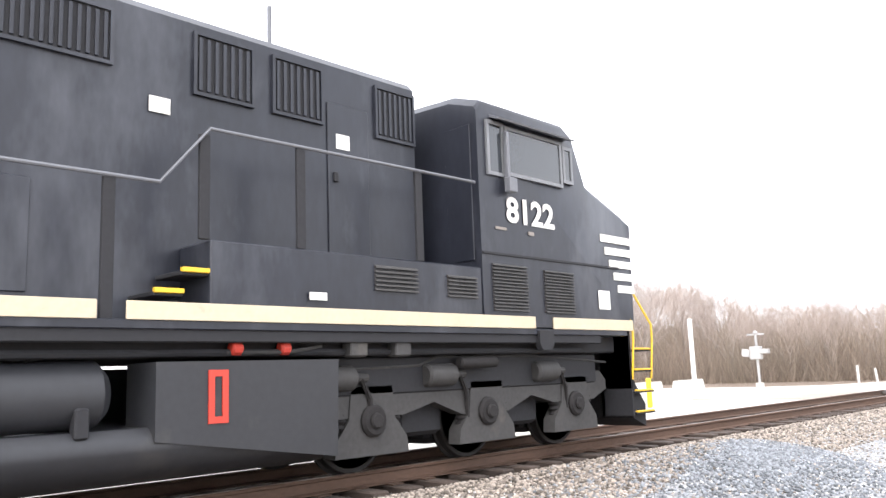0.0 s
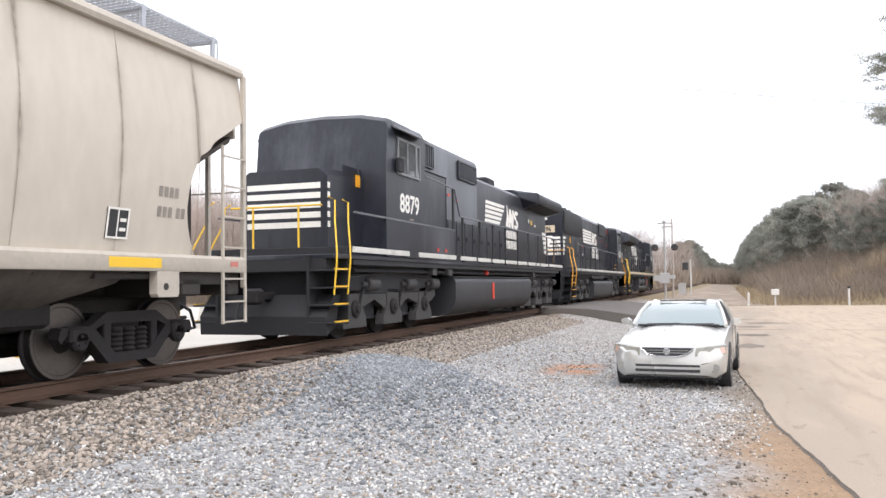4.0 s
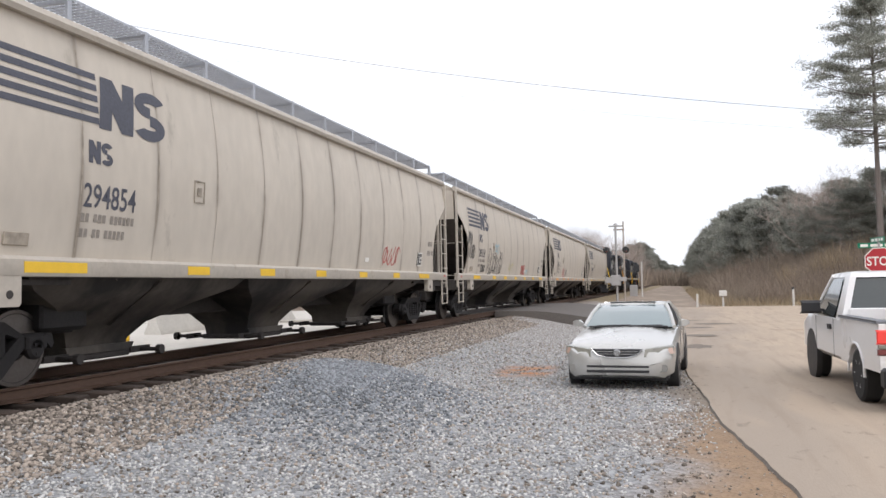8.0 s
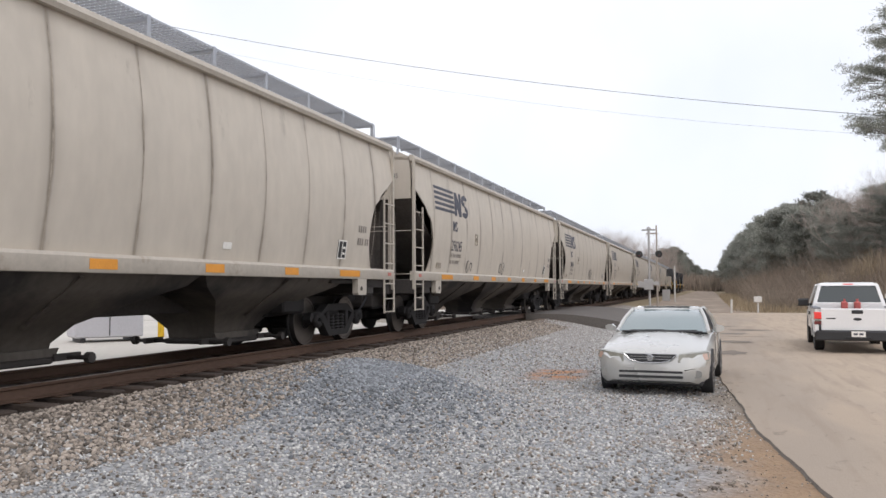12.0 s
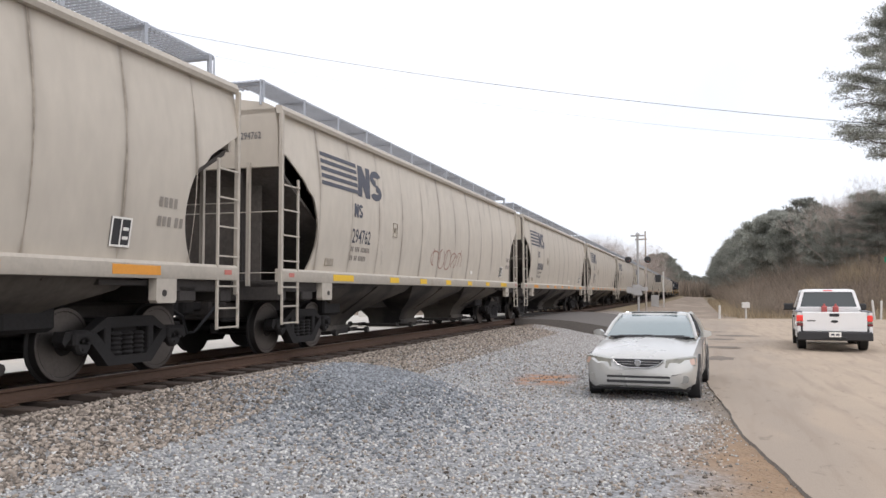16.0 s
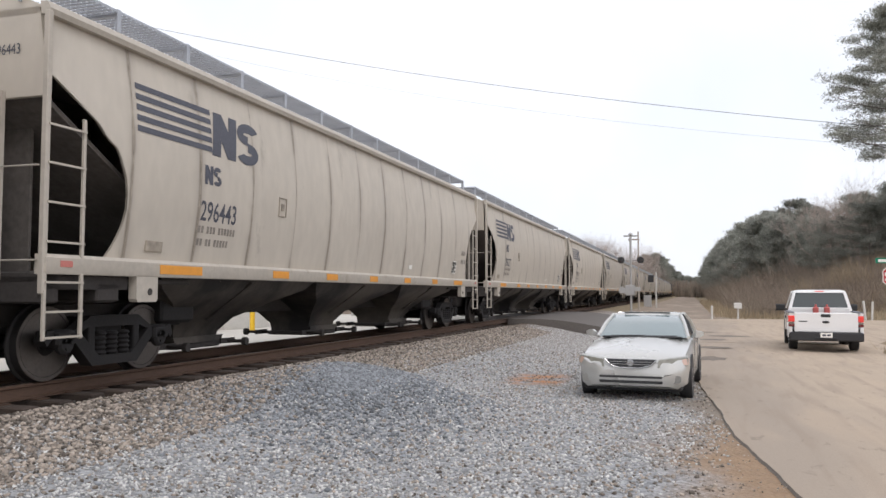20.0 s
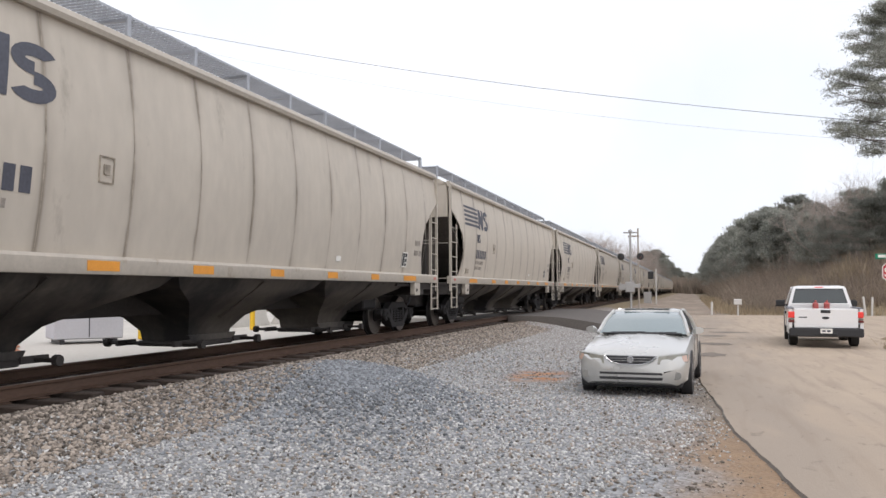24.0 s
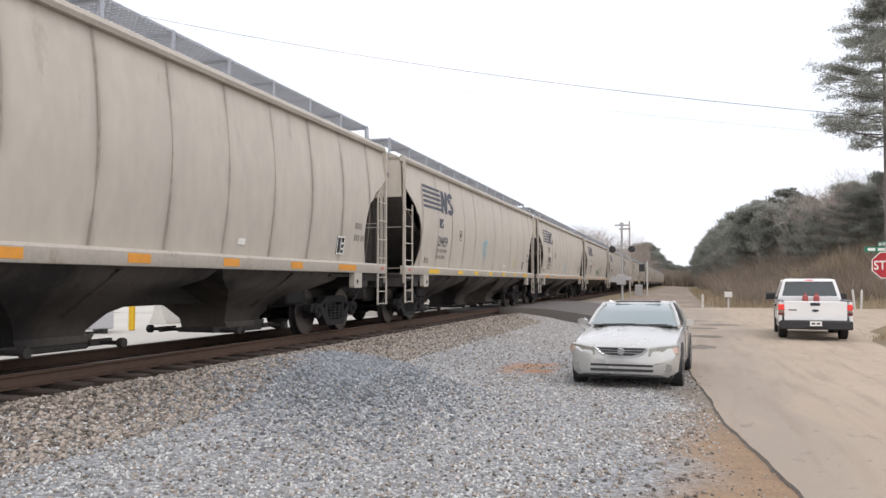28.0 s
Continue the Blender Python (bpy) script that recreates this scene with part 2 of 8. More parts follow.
# ---- mesh helpers ----
class Geo:
    def __init__(self):
        self.v, self.f = [], []

    def add(self, vs, fs):
        o = len(self.v)
        self.v += [tuple(p) for p in vs]
        self.f += [tuple(i + o for i in q) for q in fs]
        return self

    def box(self, x0, x1, y0, y1, z0, z1, c=0.0):
        if c <= 0:
            vs = [(x, y, z) for x in (x0, x1) for y in (y0, y1) for z in (z0, z1)]
            return self.add(vs, [(0, 1, 3, 2), (4, 6, 7, 5), (0, 4, 5, 1), (2, 3, 7, 6), (0, 2, 6, 4), (1, 5, 7, 3)])
        c = min(c, abs(x1 - x0) * 0.45, abs(y1 - y0) * 0.45, abs(z1 - z0) * 0.45)
        rings = []
        for z, i in ((z0, c), (z0 + c, 0), (z1 - c, 0), (z1, c)):
            xa, xb, ya, yb = x0 + i, x1 - i, y0 + i, y1 - i
            k = c * 0.7
            rings.append([(xa + k, ya, z), (xb - k, ya, z), (xb, ya + k, z), (xb, yb - k, z), (xb - k, yb, z), (xa + k, yb, z), (xa, yb - k, z), (xa, ya + k, z)])
        return self.loft(rings)

    def loft(self, rings, caps=True, closed=True):
        n = len(rings[0])
        fs = []
        for i in range(len(rings) - 1):
            for j in range(n if closed else n - 1):
                k = (j + 1) % n
                fs.append((i * n + j, i * n + k, (i + 1) * n + k, (i + 1) * n + j))
        if caps:
            fs += [tuple(range(n)), tuple(range((len(rings) - 1) * n, len(rings) * n))]
        return self.add([p for r in rings for p in r], fs)

    def prism(self, pts, axis, a, b):
        put = {"x": lambda p, w: (w, p[0], p[1]), "y": lambda p, w: (p[0], w, p[1]), "z": lambda p, w: (p[0], p[1], w)}[axis]
        return self.loft([[put(p, a) for p in pts], [put(p, b) for p in pts]])

    def cyl(self, axis, c, r, h, n=16, r2=None, bevel=0.0):
        r2 = r if r2 is None else r2
        steps = [(-h / 2, r), (h / 2, r2)]
        if bevel:
            steps = [(-h / 2, r - bevel), (-h / 2 + bevel, r), (h / 2 - bevel, r2), (h / 2, r2 - bevel)]
        return self.lathe(axis, c, steps, n)

    def lathe(self, axis, c, steps, n=16):
        rings = []
        for d, r in steps:
            ring = []
            for i in range(n):
                a = 2 * math.pi * i / n
                u, w = r * math.cos(a), r * math.sin(a)
                p = {"x": (d, u, w), "y": (u, d, w), "z": (u, w, d)}[axis]
                ring.append((c[0] + p[0], c[1] + p[1], c[2] + p[2]))
            rings.append(ring)
        return self.loft(rings)

    def tube(self, pts, r, n=6, r2=None):
        pts = [Vector(p) for p in pts]
        rings = []
        for i, p in enumerate(pts):
            d = (pts[min(i + 1, len(pts) - 1)] - pts[max(i - 1, 0)]).normalized()
            u = d.cross(Vector((0, 0, 1)) if abs(d.z) < 0.9 else Vector((1, 0, 0))).normalized()
            w = d.cross(u)
            q = r if r2 is None else r + (r2 - r) * i / max(len(pts) - 1, 1)
            rings.append([tuple(p + q * (math.cos(2 * math.pi * k / n) * u + math.sin(2 * math.pi * k / n) * w)) for k in range(n)])
        return self.loft(rings)

    def mesh(self, name, smooth=35):
        me = bpy.data.meshes.new(name)
        me.from_pydata(self.v, [], self.f)
        bm = bmesh.new()
        bm.from_mesh(me)
        bmesh.ops.recalc_face_normals(bm, faces=bm.faces)
        bm.to_mesh(me)
        bm.free()
        if smooth:
            me.shade_smooth()
            me.set_sharp_from_angle(angle=radians(smooth))
        return me


def part(name, geo, material, parent, label="", loc=(0, 0, 0)):
    """One mesh object under a thing or a part."""
    me = geo.mesh(name) if isinstance(geo, Geo) else geo
    if material and not me.materials:
        me.materials.append(material)
    ob = new(name, me)
    ob.parent, ob.location = parent, loc
    return tagged(ob, label) if label else ob


def again(ob, loc=(0, 0, 0), rot=None, parent=None):
    """Another part on the same mesh."""
    o = new(ob.name.split(".")[0], ob.data)
    o.parent, o.location = parent or ob.parent, loc
    if rot:
        o.rotation_euler = [radians(a) for a in rot]
    return tagged(o, ob.get("label", ""))


def thing(name, label, category, group="", loc=(0, 0, 0), rz=0, kind=""):
    ob = new(name)
    ob.empty_display_size = 0.2
    ob.matrix_basis = pose(*loc, 0, 0, rz)
    return tagged(ob, label, category, group, kind)


def solo(name, geo, material, label, category="", group="", kind="", loc=(0, 0, 0), rz=0):
    me = geo.mesh(name) if isinstance(geo, Geo) else geo
    if material and not me.materials:
        me.materials.append(material)
    ob = new(name, me)
    ob.matrix_basis = pose(*loc, 0, 0, rz)
    return tagged(ob, label, category, group, kind)


def rim_x(x0, x1, a, b, z0, z1, w):
    """A four-sided frame in a plane of constant x, as one closed ring."""
    def rect(x, i):
        return [(x, a - i, z0 - i), (x, b + i, z0 - i), (x, b + i, z1 + i), (x, a - i, z1 + i)]
    return Geo().loft([rect(x0, w), rect(x1, w), rect(x1, 0), rect(x0, 0), rect(x0, w)], caps=False)


def text_geo(body, size, depth=0.0, bold=0.0, wide=1.0):
    """Letters in the built-in font, in the y-z plane (reading along +y), from their lower left corner."""
    cu = bpy.data.curves.new("letters", "FONT")
    cu.body, cu.size, cu.offset, cu.extrude, cu.resolution_u = body, size, bold, depth, 3
    ob = bpy.data.objects.new("letters", cu)
    scene.collection.objects.link(ob)
    me = bpy.data.meshes.new_from_object(ob.evaluated_get(bpy.context.evaluated_depsgraph_get()))
    bpy.data.objects.remove(ob)
    g = Geo()
    g.add([(v.co.z, v.co.x * wide, v.co.y) for v in me.vertices], [tuple(p.vertices) for p in me.polygons])
    bpy.data.meshes.remove(me)
    return g


# ---- ground ----
TRACK_X, RAIL_Z = -8.2, 0.675


def ease(a, b, v):
    t = np.clip((v - a) / (b - a), 0, 1)
    return t * t * (3 - 2 * t)


def ground_z(x, y):
    x, y = np.asarray(x, float), np.asarray(y, float)
    z = 0.47 * ease(-3.2, -6.7, x) - 0.12 * ease(-9.9, -11.2, x)
    z = z + 0.50 * np.exp(-(((x + 4.35) / 1.5) ** 2 + ((y - 10.8) / 1.8) ** 2) ** 1.5)
    z = z - 0.06 * ease(-9.8, -9.5, x) * (1 - ease(-7.0, -6.7, x))
    z = z + 0.35 * ease(5.9, 8.6, x - np.clip(y - 29, 0, 40) * 0.33) * (1 - ease(40, 52, y))
    bank = ease(58, 74, y)
    z = z + bank * (4.2 * ease(4.0, 18.0, x) + 5.0 * ease(16, 70, x))
    z = z + bank * 3.0 * ease(-22, -60, x)
    z = z + ease(26, 38, y) * 1.6 * ease(16, 40, x) * (1 - bank)
    return z + 0.02 * np.sin(1.7 * x + 0.6 * y) * np.sin(0.9 * y - 0.4 * x) * ease(-3, 1, x) * 0.5


def axis(*stretches):
    out = [np.arange(a, b, s) for a, b, s in stretches]
    return np.concatenate(out + [[stretches[-1][1]]])


def sheet(name, xs, ys, zf, holes=None, smooth=True):
    X, Y = np.meshgrid(xs, ys)
    Z = zf(X, Y)
    nx, ny = len(xs), len(ys)
    idx = np.arange(nx * ny).reshape(ny, nx)
    q = np.stack([idx[:-1, :-1], idx[:-1, 1:], idx[1:, 1:], idx[1:, :-1]], -1).reshape(-1, 4)
    me = bpy.data.meshes.new(name)
    me.from_pydata(np.stack([X, Y, Z], -1).reshape(-1, 3).tolist(), [], q.tolist())
    if smooth:
        me.shade_smooth()
    return me


def ground_material():
    """Brownish ballast, grey gravel, tan dirt and dry grass, each where it lies."""
    m = bpy.data.materials.new("ground_cover")
    m.use_nodes = True
    n, l = m.node_tree.nodes, m.node_tree.links
    b = n["Principled BSDF"]
    b.inputs["Roughness"].default_value = 0.95
    b.inputs["Specular IOR Level"].default_value = 0.2
    co, sep = n.new("ShaderNodeTexCoord"), n.new("ShaderNodeSeparateXYZ")
    l.new(co.outputs["Object"], sep.inputs[0])

    def noise(scale, detail=4.0, rough=0.6):
        t = n.new("ShaderNodeTexNoise")
        t.inputs["Scale"].default_value, t.inputs["Detail"].default_value, t.inputs["Roughness"].default_value = scale, detail, rough
        l.new(co.outputs["Object"], t.inputs["Vector"])
        return t.outputs["Fac"]

    def math_node(op, a, c):
        t = n.new("ShaderNodeMath")
        t.operation = op
        for i, v in enumerate((a, c)):
            if isinstance(v, (int, float)):
                t.inputs[i].default_value = v
            else:
                l.new(v, t.inputs[i])
        return t.outputs[0]

    def band(v, lo, hi):
        t = n.new("ShaderNodeMapRange")
        t.interpolation_type = "SMOOTHSTEP"
        l.new(v, t.inputs["Value"])
        t.inputs["From Min"].default_value, t.inputs["From Max"].default_value = lo, hi
        return t.outputs["Result"]

    def mix(f, a, c):
        t = n.new("ShaderNodeMix")
        t.data_type = "RGBA"
        l.new(f, t.inputs["Factor"])
        for key, v in (("A", a), ("B", c)):
            if isinstance(v, tuple):
                t.inputs[key].default_value = (*v, 1)
            else:
                l.new(v, t.inputs[key])
        return t.outputs["Result"]

    wob = math_node("MULTIPLY", math_node("SUBTRACT", noise(0.7), 0.5), 2.4)
    wob2 = math_node("MULTIPLY", math_node("SUBTRACT", noise(0.25), 0.5), 5.0)
    x = math_node("ADD", sep.outputs["X"], wob)
    y = math_node("ADD", sep.outputs["Y"], wob2)
    cell = n.new("ShaderNodeTexVoronoi")
    cell.inputs["Scale"].default_value = 22
    l.new(co.outputs["Object"], cell.inputs["Vector"])
    stone = n.new("ShaderNodeSeparateColor")
    l.new(cell.outputs["Color"], stone.inputs[0])
    # Ballast and gravel ground kept darker than their stones, painting shaded gaps.
    ballast = mix(stone.outputs["Red"], (0.075, 0.063, 0.054), (0.22, 0.19, 0.165))
    # Dark ballast blackened further, painting the train's shade between the rails.
    track_shade = mix(stone.outputs["Red"], (0.02, 0.018, 0.017), (0.06, 0.052, 0.046))
    gravel = mix(stone.outputs["Green"], (0.20, 0.205, 0.21), (0.43, 0.435, 0.44))
    dirt = mix(noise(2.6, 6.0), (0.23, 0.165, 0.115), (0.42, 0.29, 0.185))
    rusty = mix(noise(2.0), (0.42, 0.19, 0.09), (0.54, 0.30, 0.17))
    dry = mix(noise(6.0, 6.0), (0.16, 0.125, 0.08), (0.33, 0.265, 0.17))
    base = mix(band(x, -6.5, -5.3), ballast, gravel)
    base = mix(band(math_node("ABSOLUTE", math_node("ADD", sep.outputs["X"], 8.2), 0), 1.42, 1.12), base, track_shade)
    worn = mix(noise(2.2, 6.0), (0.19, 0.165, 0.14), (0.31, 0.265, 0.215))
    base = mix(band(x, -0.7, 0.5), base, mix(band(y, 9.0, 13.5), dirt, worn))
    base = mix(math_node("MULTIPLY", band(y, 18.0, 27.0), 0.3), base, dirt)
    spot = math_node("MULTIPLY", band(math_node("ABSOLUTE", math_node("ADD", sep.outputs["X"], 2.95), 0), 0.75, 0.3),
                     band(math_node("ABSOLUTE", math_node("SUBTRACT", sep.outputs["Y"], 16.4), 0), 1.5, 0.5))
    base = mix(math_node("MULTIPLY", spot, band(noise(1.8), 0.35, 0.6)), base, rusty)
    base = mix(band(y, 58, 66), base, dry)
    right = band(x, 4.6, 5.6)
    base = mix(right, base, dry)
    l.new(base, b.inputs["Base Color"])
    bp = n.new("ShaderNodeBump")
    bp.inputs["Strength"].default_value, bp.inputs["Distance"].default_value = 0.9, 0.03
    l.new(cell.outputs["Distance"], bp.inputs["Height"])
    l.new(bp.outputs["Normal"], b.inputs["Normal"])
    return m


M_GROUND = ground_material()
ground = new("ground", sheet("ground", axis((-1600, -120, 160), (-120, -20, 8), (-20, -11, 1.5), (-11, 2, 0.25), (2, 30, 1.4), (30, 130, 8), (130, 1600, 150)),
                             axis((-600, -60, 90), (-60, 2, 4), (2, 18, 0.25), (18, 80, 1.2), (80, 320, 10), (320, 3200, 240)), ground_z))
ground.data.materials.append(M_GROUND)
tagged(ground, "brown ballast and grey gravel ground with tan dirt", "ground", kind="structure")



def road_material():
    """Old asphalt under tan dust, wheel-worn lengthwise."""
    m = mat("dusty_asphalt", (0.43, 0.346, 0.264), 0.9, var=0.16, scale=0.9, fine=34, bump=0.4, spec=0.25, stretch=(1.4, 0.6, 1))
    n, l = m.node_tree.nodes, m.node_tree.links
    b = n["Principled BSDF"]
    co, sep = n.new("ShaderNodeTexCoord"), n.new("ShaderNodeSeparateXYZ")
    l.new(co.outputs["Object"], sep.inputs[0])

    def noise_at(scale, stretch, detail=5.0):
        mp, t = n.new("ShaderNodeMapping"), n.new("ShaderNodeTexNoise")
        mp.inputs["Scale"].default_value = stretch
        mp.inputs["Rotation"].default_value = (0, 0, radians(9))
        t.inputs["Scale"].default_value, t.inputs["Detail"].default_value, t.inputs["Distortion"].default_value = scale, detail, 0.6
        l.new(co.outputs["Object"], mp.inputs["Vector"])
        l.new(mp.outputs["Vector"], t.inputs["Vector"])
        return t.outputs["Fac"]

    def ramp(v, lo, hi, top=1.0):
        t = n.new("ShaderNodeMapRange")
        t.interpolation_type = "SMOOTHSTEP"
        l.new(v, t.inputs["Value"])
        t.inputs["From Min"].default_value, t.inputs["From Max"].default_value, t.inputs["To Max"].default_value = lo, hi, top
        return t.outputs["Result"]

    def calc(op, a, c):
        t = n.new("ShaderNodeMath")
        t.operation = op
        for i, v in enumerate((a, c)):
            if isinstance(v, (int, float)):
                t.inputs[i].default_value = v
            else:
                l.new(v, t.inputs[i])
        return t.outputs[0]

    out = b.inputs["Base Color"].links[0].from_socket

    def lay_over(factor, colour):
        nonlocal out
        t = n.new("ShaderNodeMix")
        t.data_type = "RGBA"
        l.new(factor, t.inputs["Factor"])
        l.new(out, t.inputs["A"])
        t.inputs["B"].default_value = (*colour, 1)
        out = t.outputs["Result"]

    x = calc("ADD", sep.outputs["X"], calc("MULTIPLY", calc("SUBTRACT", noise_at(0.35, (1, 0.5, 1)), 0.5), 3.2))
    lay_over(ramp(x, 2.9, 0.9, 0.7), (0.31, 0.262, 0.217))
    lay_over(ramp(noise_at(1.5, (2.2, 0.22, 1)), 0.46, 0.70, 0.5), (0.29, 0.232, 0.182))
    lay_over(ramp(noise_at(0.7, (1.5, 0.35, 1)), 0.50, 0.74, 0.5), (0.46, 0.36, 0.268))
    lay_over(ramp(noise_at(5.0, (1.2, 0.6, 1)), 0.60, 0.74, 0.5), (0.19, 0.16, 0.135))
    l.new(out, b.inputs["Base Color"])
    return m


M_ROAD = road_material()
M_TRACKROAD = mat("brown_dirt_road", (0.27, 0.215, 0.17), 0.95, var=0.3, scale=0.4, fine=8, bump=0.3, dirt=(0.38, 0.32, 0.25), dirt_scale=0.2, dirt_cut=0.5, spec=0.2, stretch=(1.4, 0.3, 1))
M_CROSS = mat("grey_crossing_asphalt", (0.135, 0.122, 0.112), 0.9, var=0.2, scale=0.6, fine=16, bump=0.2, spec=0.25)
M_LOT = mat("pale_concrete_lot", (0.52, 0.49, 0.44), 0.9, var=0.16, scale=0.3, fine=10, bump=0.1, spec=0.25)
M_EDGE = mat("dark_road_edge", (0.20, 0.178, 0.155), 0.9, var=0.3, scale=2, fine=20, bump=0.3)


def road_z(x, y):
    return np.maximum(ground_z(x, y), 0) * 0 + 0.035 + 0.635 * ease(-0.5, -6.2, x)


def slab(name, corners, zf, material, label, drop=0.3, nx=14, ny=14):
    """A paved sheet with a skirt; its corners go round from the near left."""
    a, b, c, d = [np.array(p, float) for p in corners]
    g = Geo()
    top = []
    for j in range(ny + 1):
        v = j / ny
        row = []
        for i in range(nx + 1):
            u = i / nx
            p = (a * (1 - u) + b * u) * (1 - v) + (d * (1 - u) + c * u) * v
            row.append((p[0], p[1], float(zf(p[0], p[1]))))
        top.append(row)
    vs = [p for r in top for p in r]
    w = nx + 1
    fs = [(j * w + i, j * w + i + 1, (j + 1) * w + i + 1, (j + 1) * w + i) for j in range(ny) for i in range(nx)]
    g.add(vs, fs)
    rim = [i for i in range(w)] + [j * w + nx for j in range(1, ny + 1)] + [ny * w + i for i in range(nx - 1, -1, -1)] + [j * w for j in range(ny - 1, 0, -1)]
    o = len(vs)
    g.v += [(vs[i][0], vs[i][1], vs[i][2] - drop) for i in rim]
    k = len(rim)
    g.f += [(rim[i], rim[(i + 1) % k], o + (i + 1) % k, o + i) for i in range(k)]
    return solo(name, g, material, label, "road", kind="structure")


ROAD_LEFT = ((-70, 1.15), (0, 1.05), (5, 1.0), (7.2, 0.93), (8.3, 0.79), (9.3, 0.66), (10.25, 0.54), (11.2, 0.47), (12.5, 0.42), (14, 0.30), (16, 0.18), (20, 0.0), (24, -0.3), (30, -0.8))
ROAD_RIGHT = ((-70, 5.6), (0, 5.4), (14, 5.0), (20, 4.65), (26, 5.3), (30, 6.2))


def road_left(y):
    return np.interp(y, [p[0] for p in ROAD_LEFT], [p[1] for p in ROAD_LEFT]) + 0.015 * np.sin(y * 3.1) * np.sin(y * 1.7) + 0.004 * np.sin(y * 13)


def lane():
    """The road past the sedan, with a worn wavering edge."""
    ys = axis((-70, 2, 6), (2, 16, 0.14), (16, 30, 0.5))
    right = np.interp(ys, [p[0] for p in ROAD_RIGHT], [p[1] for p in ROAD_RIGHT]) + 0.1 * np.sin(ys * 1.1)
    g, n = Geo(), 12
    rows = []
    for y, b in zip(ys, right):
        a = float(road_left(y))
        xs = [a - 0.012] + [a + (b - a) * (k / n) ** 1.3 for k in range(n + 1)] + [b + 0.15]
        rows.append([(x, float(y), -0.05 if k in (0, n + 2) else 0.03 + 0.008 * math.sin(x * 2.1 + y * 0.3)) for k, x in enumerate(xs)])
    g.loft(rows, caps=False, closed=False)
    return solo("road", g, M_ROAD, "tan dusty asphalt road beside the railway", "road", kind="structure")


lane()
# Added dark strip draws the crack and shadow along the asphalt's lip.
lip_strip = Geo()
er = random.Random(14)
prev = None
for y in np.arange(5.0, 14.0, 0.11):
    fade = float(ease(14.0, 10.5, y))
    a, w = float(road_left(y)), (0.006 + 0.02 * er.random()) * fade
    ring = [(a - 0.016 - w * 0.4, y, 0.002), (a - 0.012, y, 0.018), (a - 0.006, y, 0.03 + 0.004 * fade), (a - 0.002 + w * 0.15, y, 0.026)]
    if prev:
        lip_strip.loft([prev, ring], caps=False, closed=False)
    prev = ring
solo("road_edge", lip_strip, M_EDGE, "dark strip for the cracked, shadowed lip of the asphalt", "road edge", kind="structure")
slab("road_junction", ((-2.2, 30.004), (6.2, 30.004), (6.2, 57.5), (-2.2, 57.5)), lambda x, y: float(road_z(x, y)), M_ROAD, "wide tan paved junction before the level crossing", nx=20)
slab("road_corner", ((6.204, 31.0), (9.0, 39.5), (9.0, 57.5), (6.204, 57.5)), lambda x, y: 0.035, M_ROAD, "tan paving curving round the verge", nx=6)
slab("cross_street", ((9.004, 39.5), (60, 46.5), (60, 57.5), (9.004, 57.5)), lambda x, y: 0.035, M_ROAD, "tan paved street leading off from the junction", nx=20)
slab("crossing_road", ((-7.35, 33.4), (-2.204, 33.4), (-2.204, 47.0), (-7.35, 47.0)), lambda x, y: float(road_z(x, y)), M_CROSS, "grey asphalt ramp up to the rails", drop=0.45)
slab("crossing_road_far", ((-60, 30.5), (-9.05, 30.5), (-9.05, 46.5), (-60, 46.5)), lambda x, y: 0.40 + 0.265 * float(ease(-18, -9.5, x)), M_LOT, "pale paved road beyond the rails", drop=0.4)
slab("crossing_deck", ((-8.86, 30.6), (-7.54, 30.6), (-7.54, 46.4), (-8.86, 46.4)), lambda x, y: 0.662, M_CROSS, "asphalt panel between the rails", drop=0.1)
slab("concrete_lot", ((-70, -40), (-11.3, -40), (-11.3, 30.4), (-70, 30.4)), lambda x, y: 0.385, M_LOT, "pale concrete yard beyond the track", drop=0.2)
slab("track_road", ((-4.8, 57.6), (2.2, 57.6), (1.2, 420), (-4.2, 420)), lambda x, y: float(np.interp(x, (-5, -1, 3), (0.34, 0.05, 0.05))), M_TRACKROAD, "brown dirt road along the railway", drop=0.2, ny=40)

# ---- railway track ----
track = thing("railway_track", "rusty railway track on dark timber sleepers", "railway track", kind="structure", loc=(TRACK_X, 0, 0))
RAIL_PROFILE = [(-0.075, 0), (0.075, 0), (0.075, 0.012), (0.018, 0.03), (0.012, 0.125), (0.037, 0.14), (0.037, 0.162), (0.025, 0.17), (-0.025, 0.17),
                (-0.037, 0.162), (-0.037, 0.14), (-0.012, 0.125), (-0.018, 0.03), (-0.075, 0.012)]
for side in (-0.755, 0.755):
    part("rail", Geo().prism([(p[0] + side, p[1] + RAIL_Z - 0.17) for p in RAIL_PROFILE], "y", -500, 1500), M_RAIL, track)
    part("rail_head", Geo().box(side - 0.026, side + 0.026, -500, 1500, RAIL_Z - 0.002, RAIL_Z + 0.002), M_RAILTOP, track, "worn running surface")
rng = random.Random(5)
tie_geo = Geo().box(-1.3, 1.3, -0.115, 0.115, -0.18, 0, 0.015).mesh("sleeper")
tie_geo.materials.append(M_TIE)
plate_geo = Geo().box(-0.17, 0.17, -0.09, 0.09, 0, 0.014, 0.004).mesh("tie_plate")
plate_geo.materials.append(M_RAIL)
far_ties = Geo()
y = -60.0
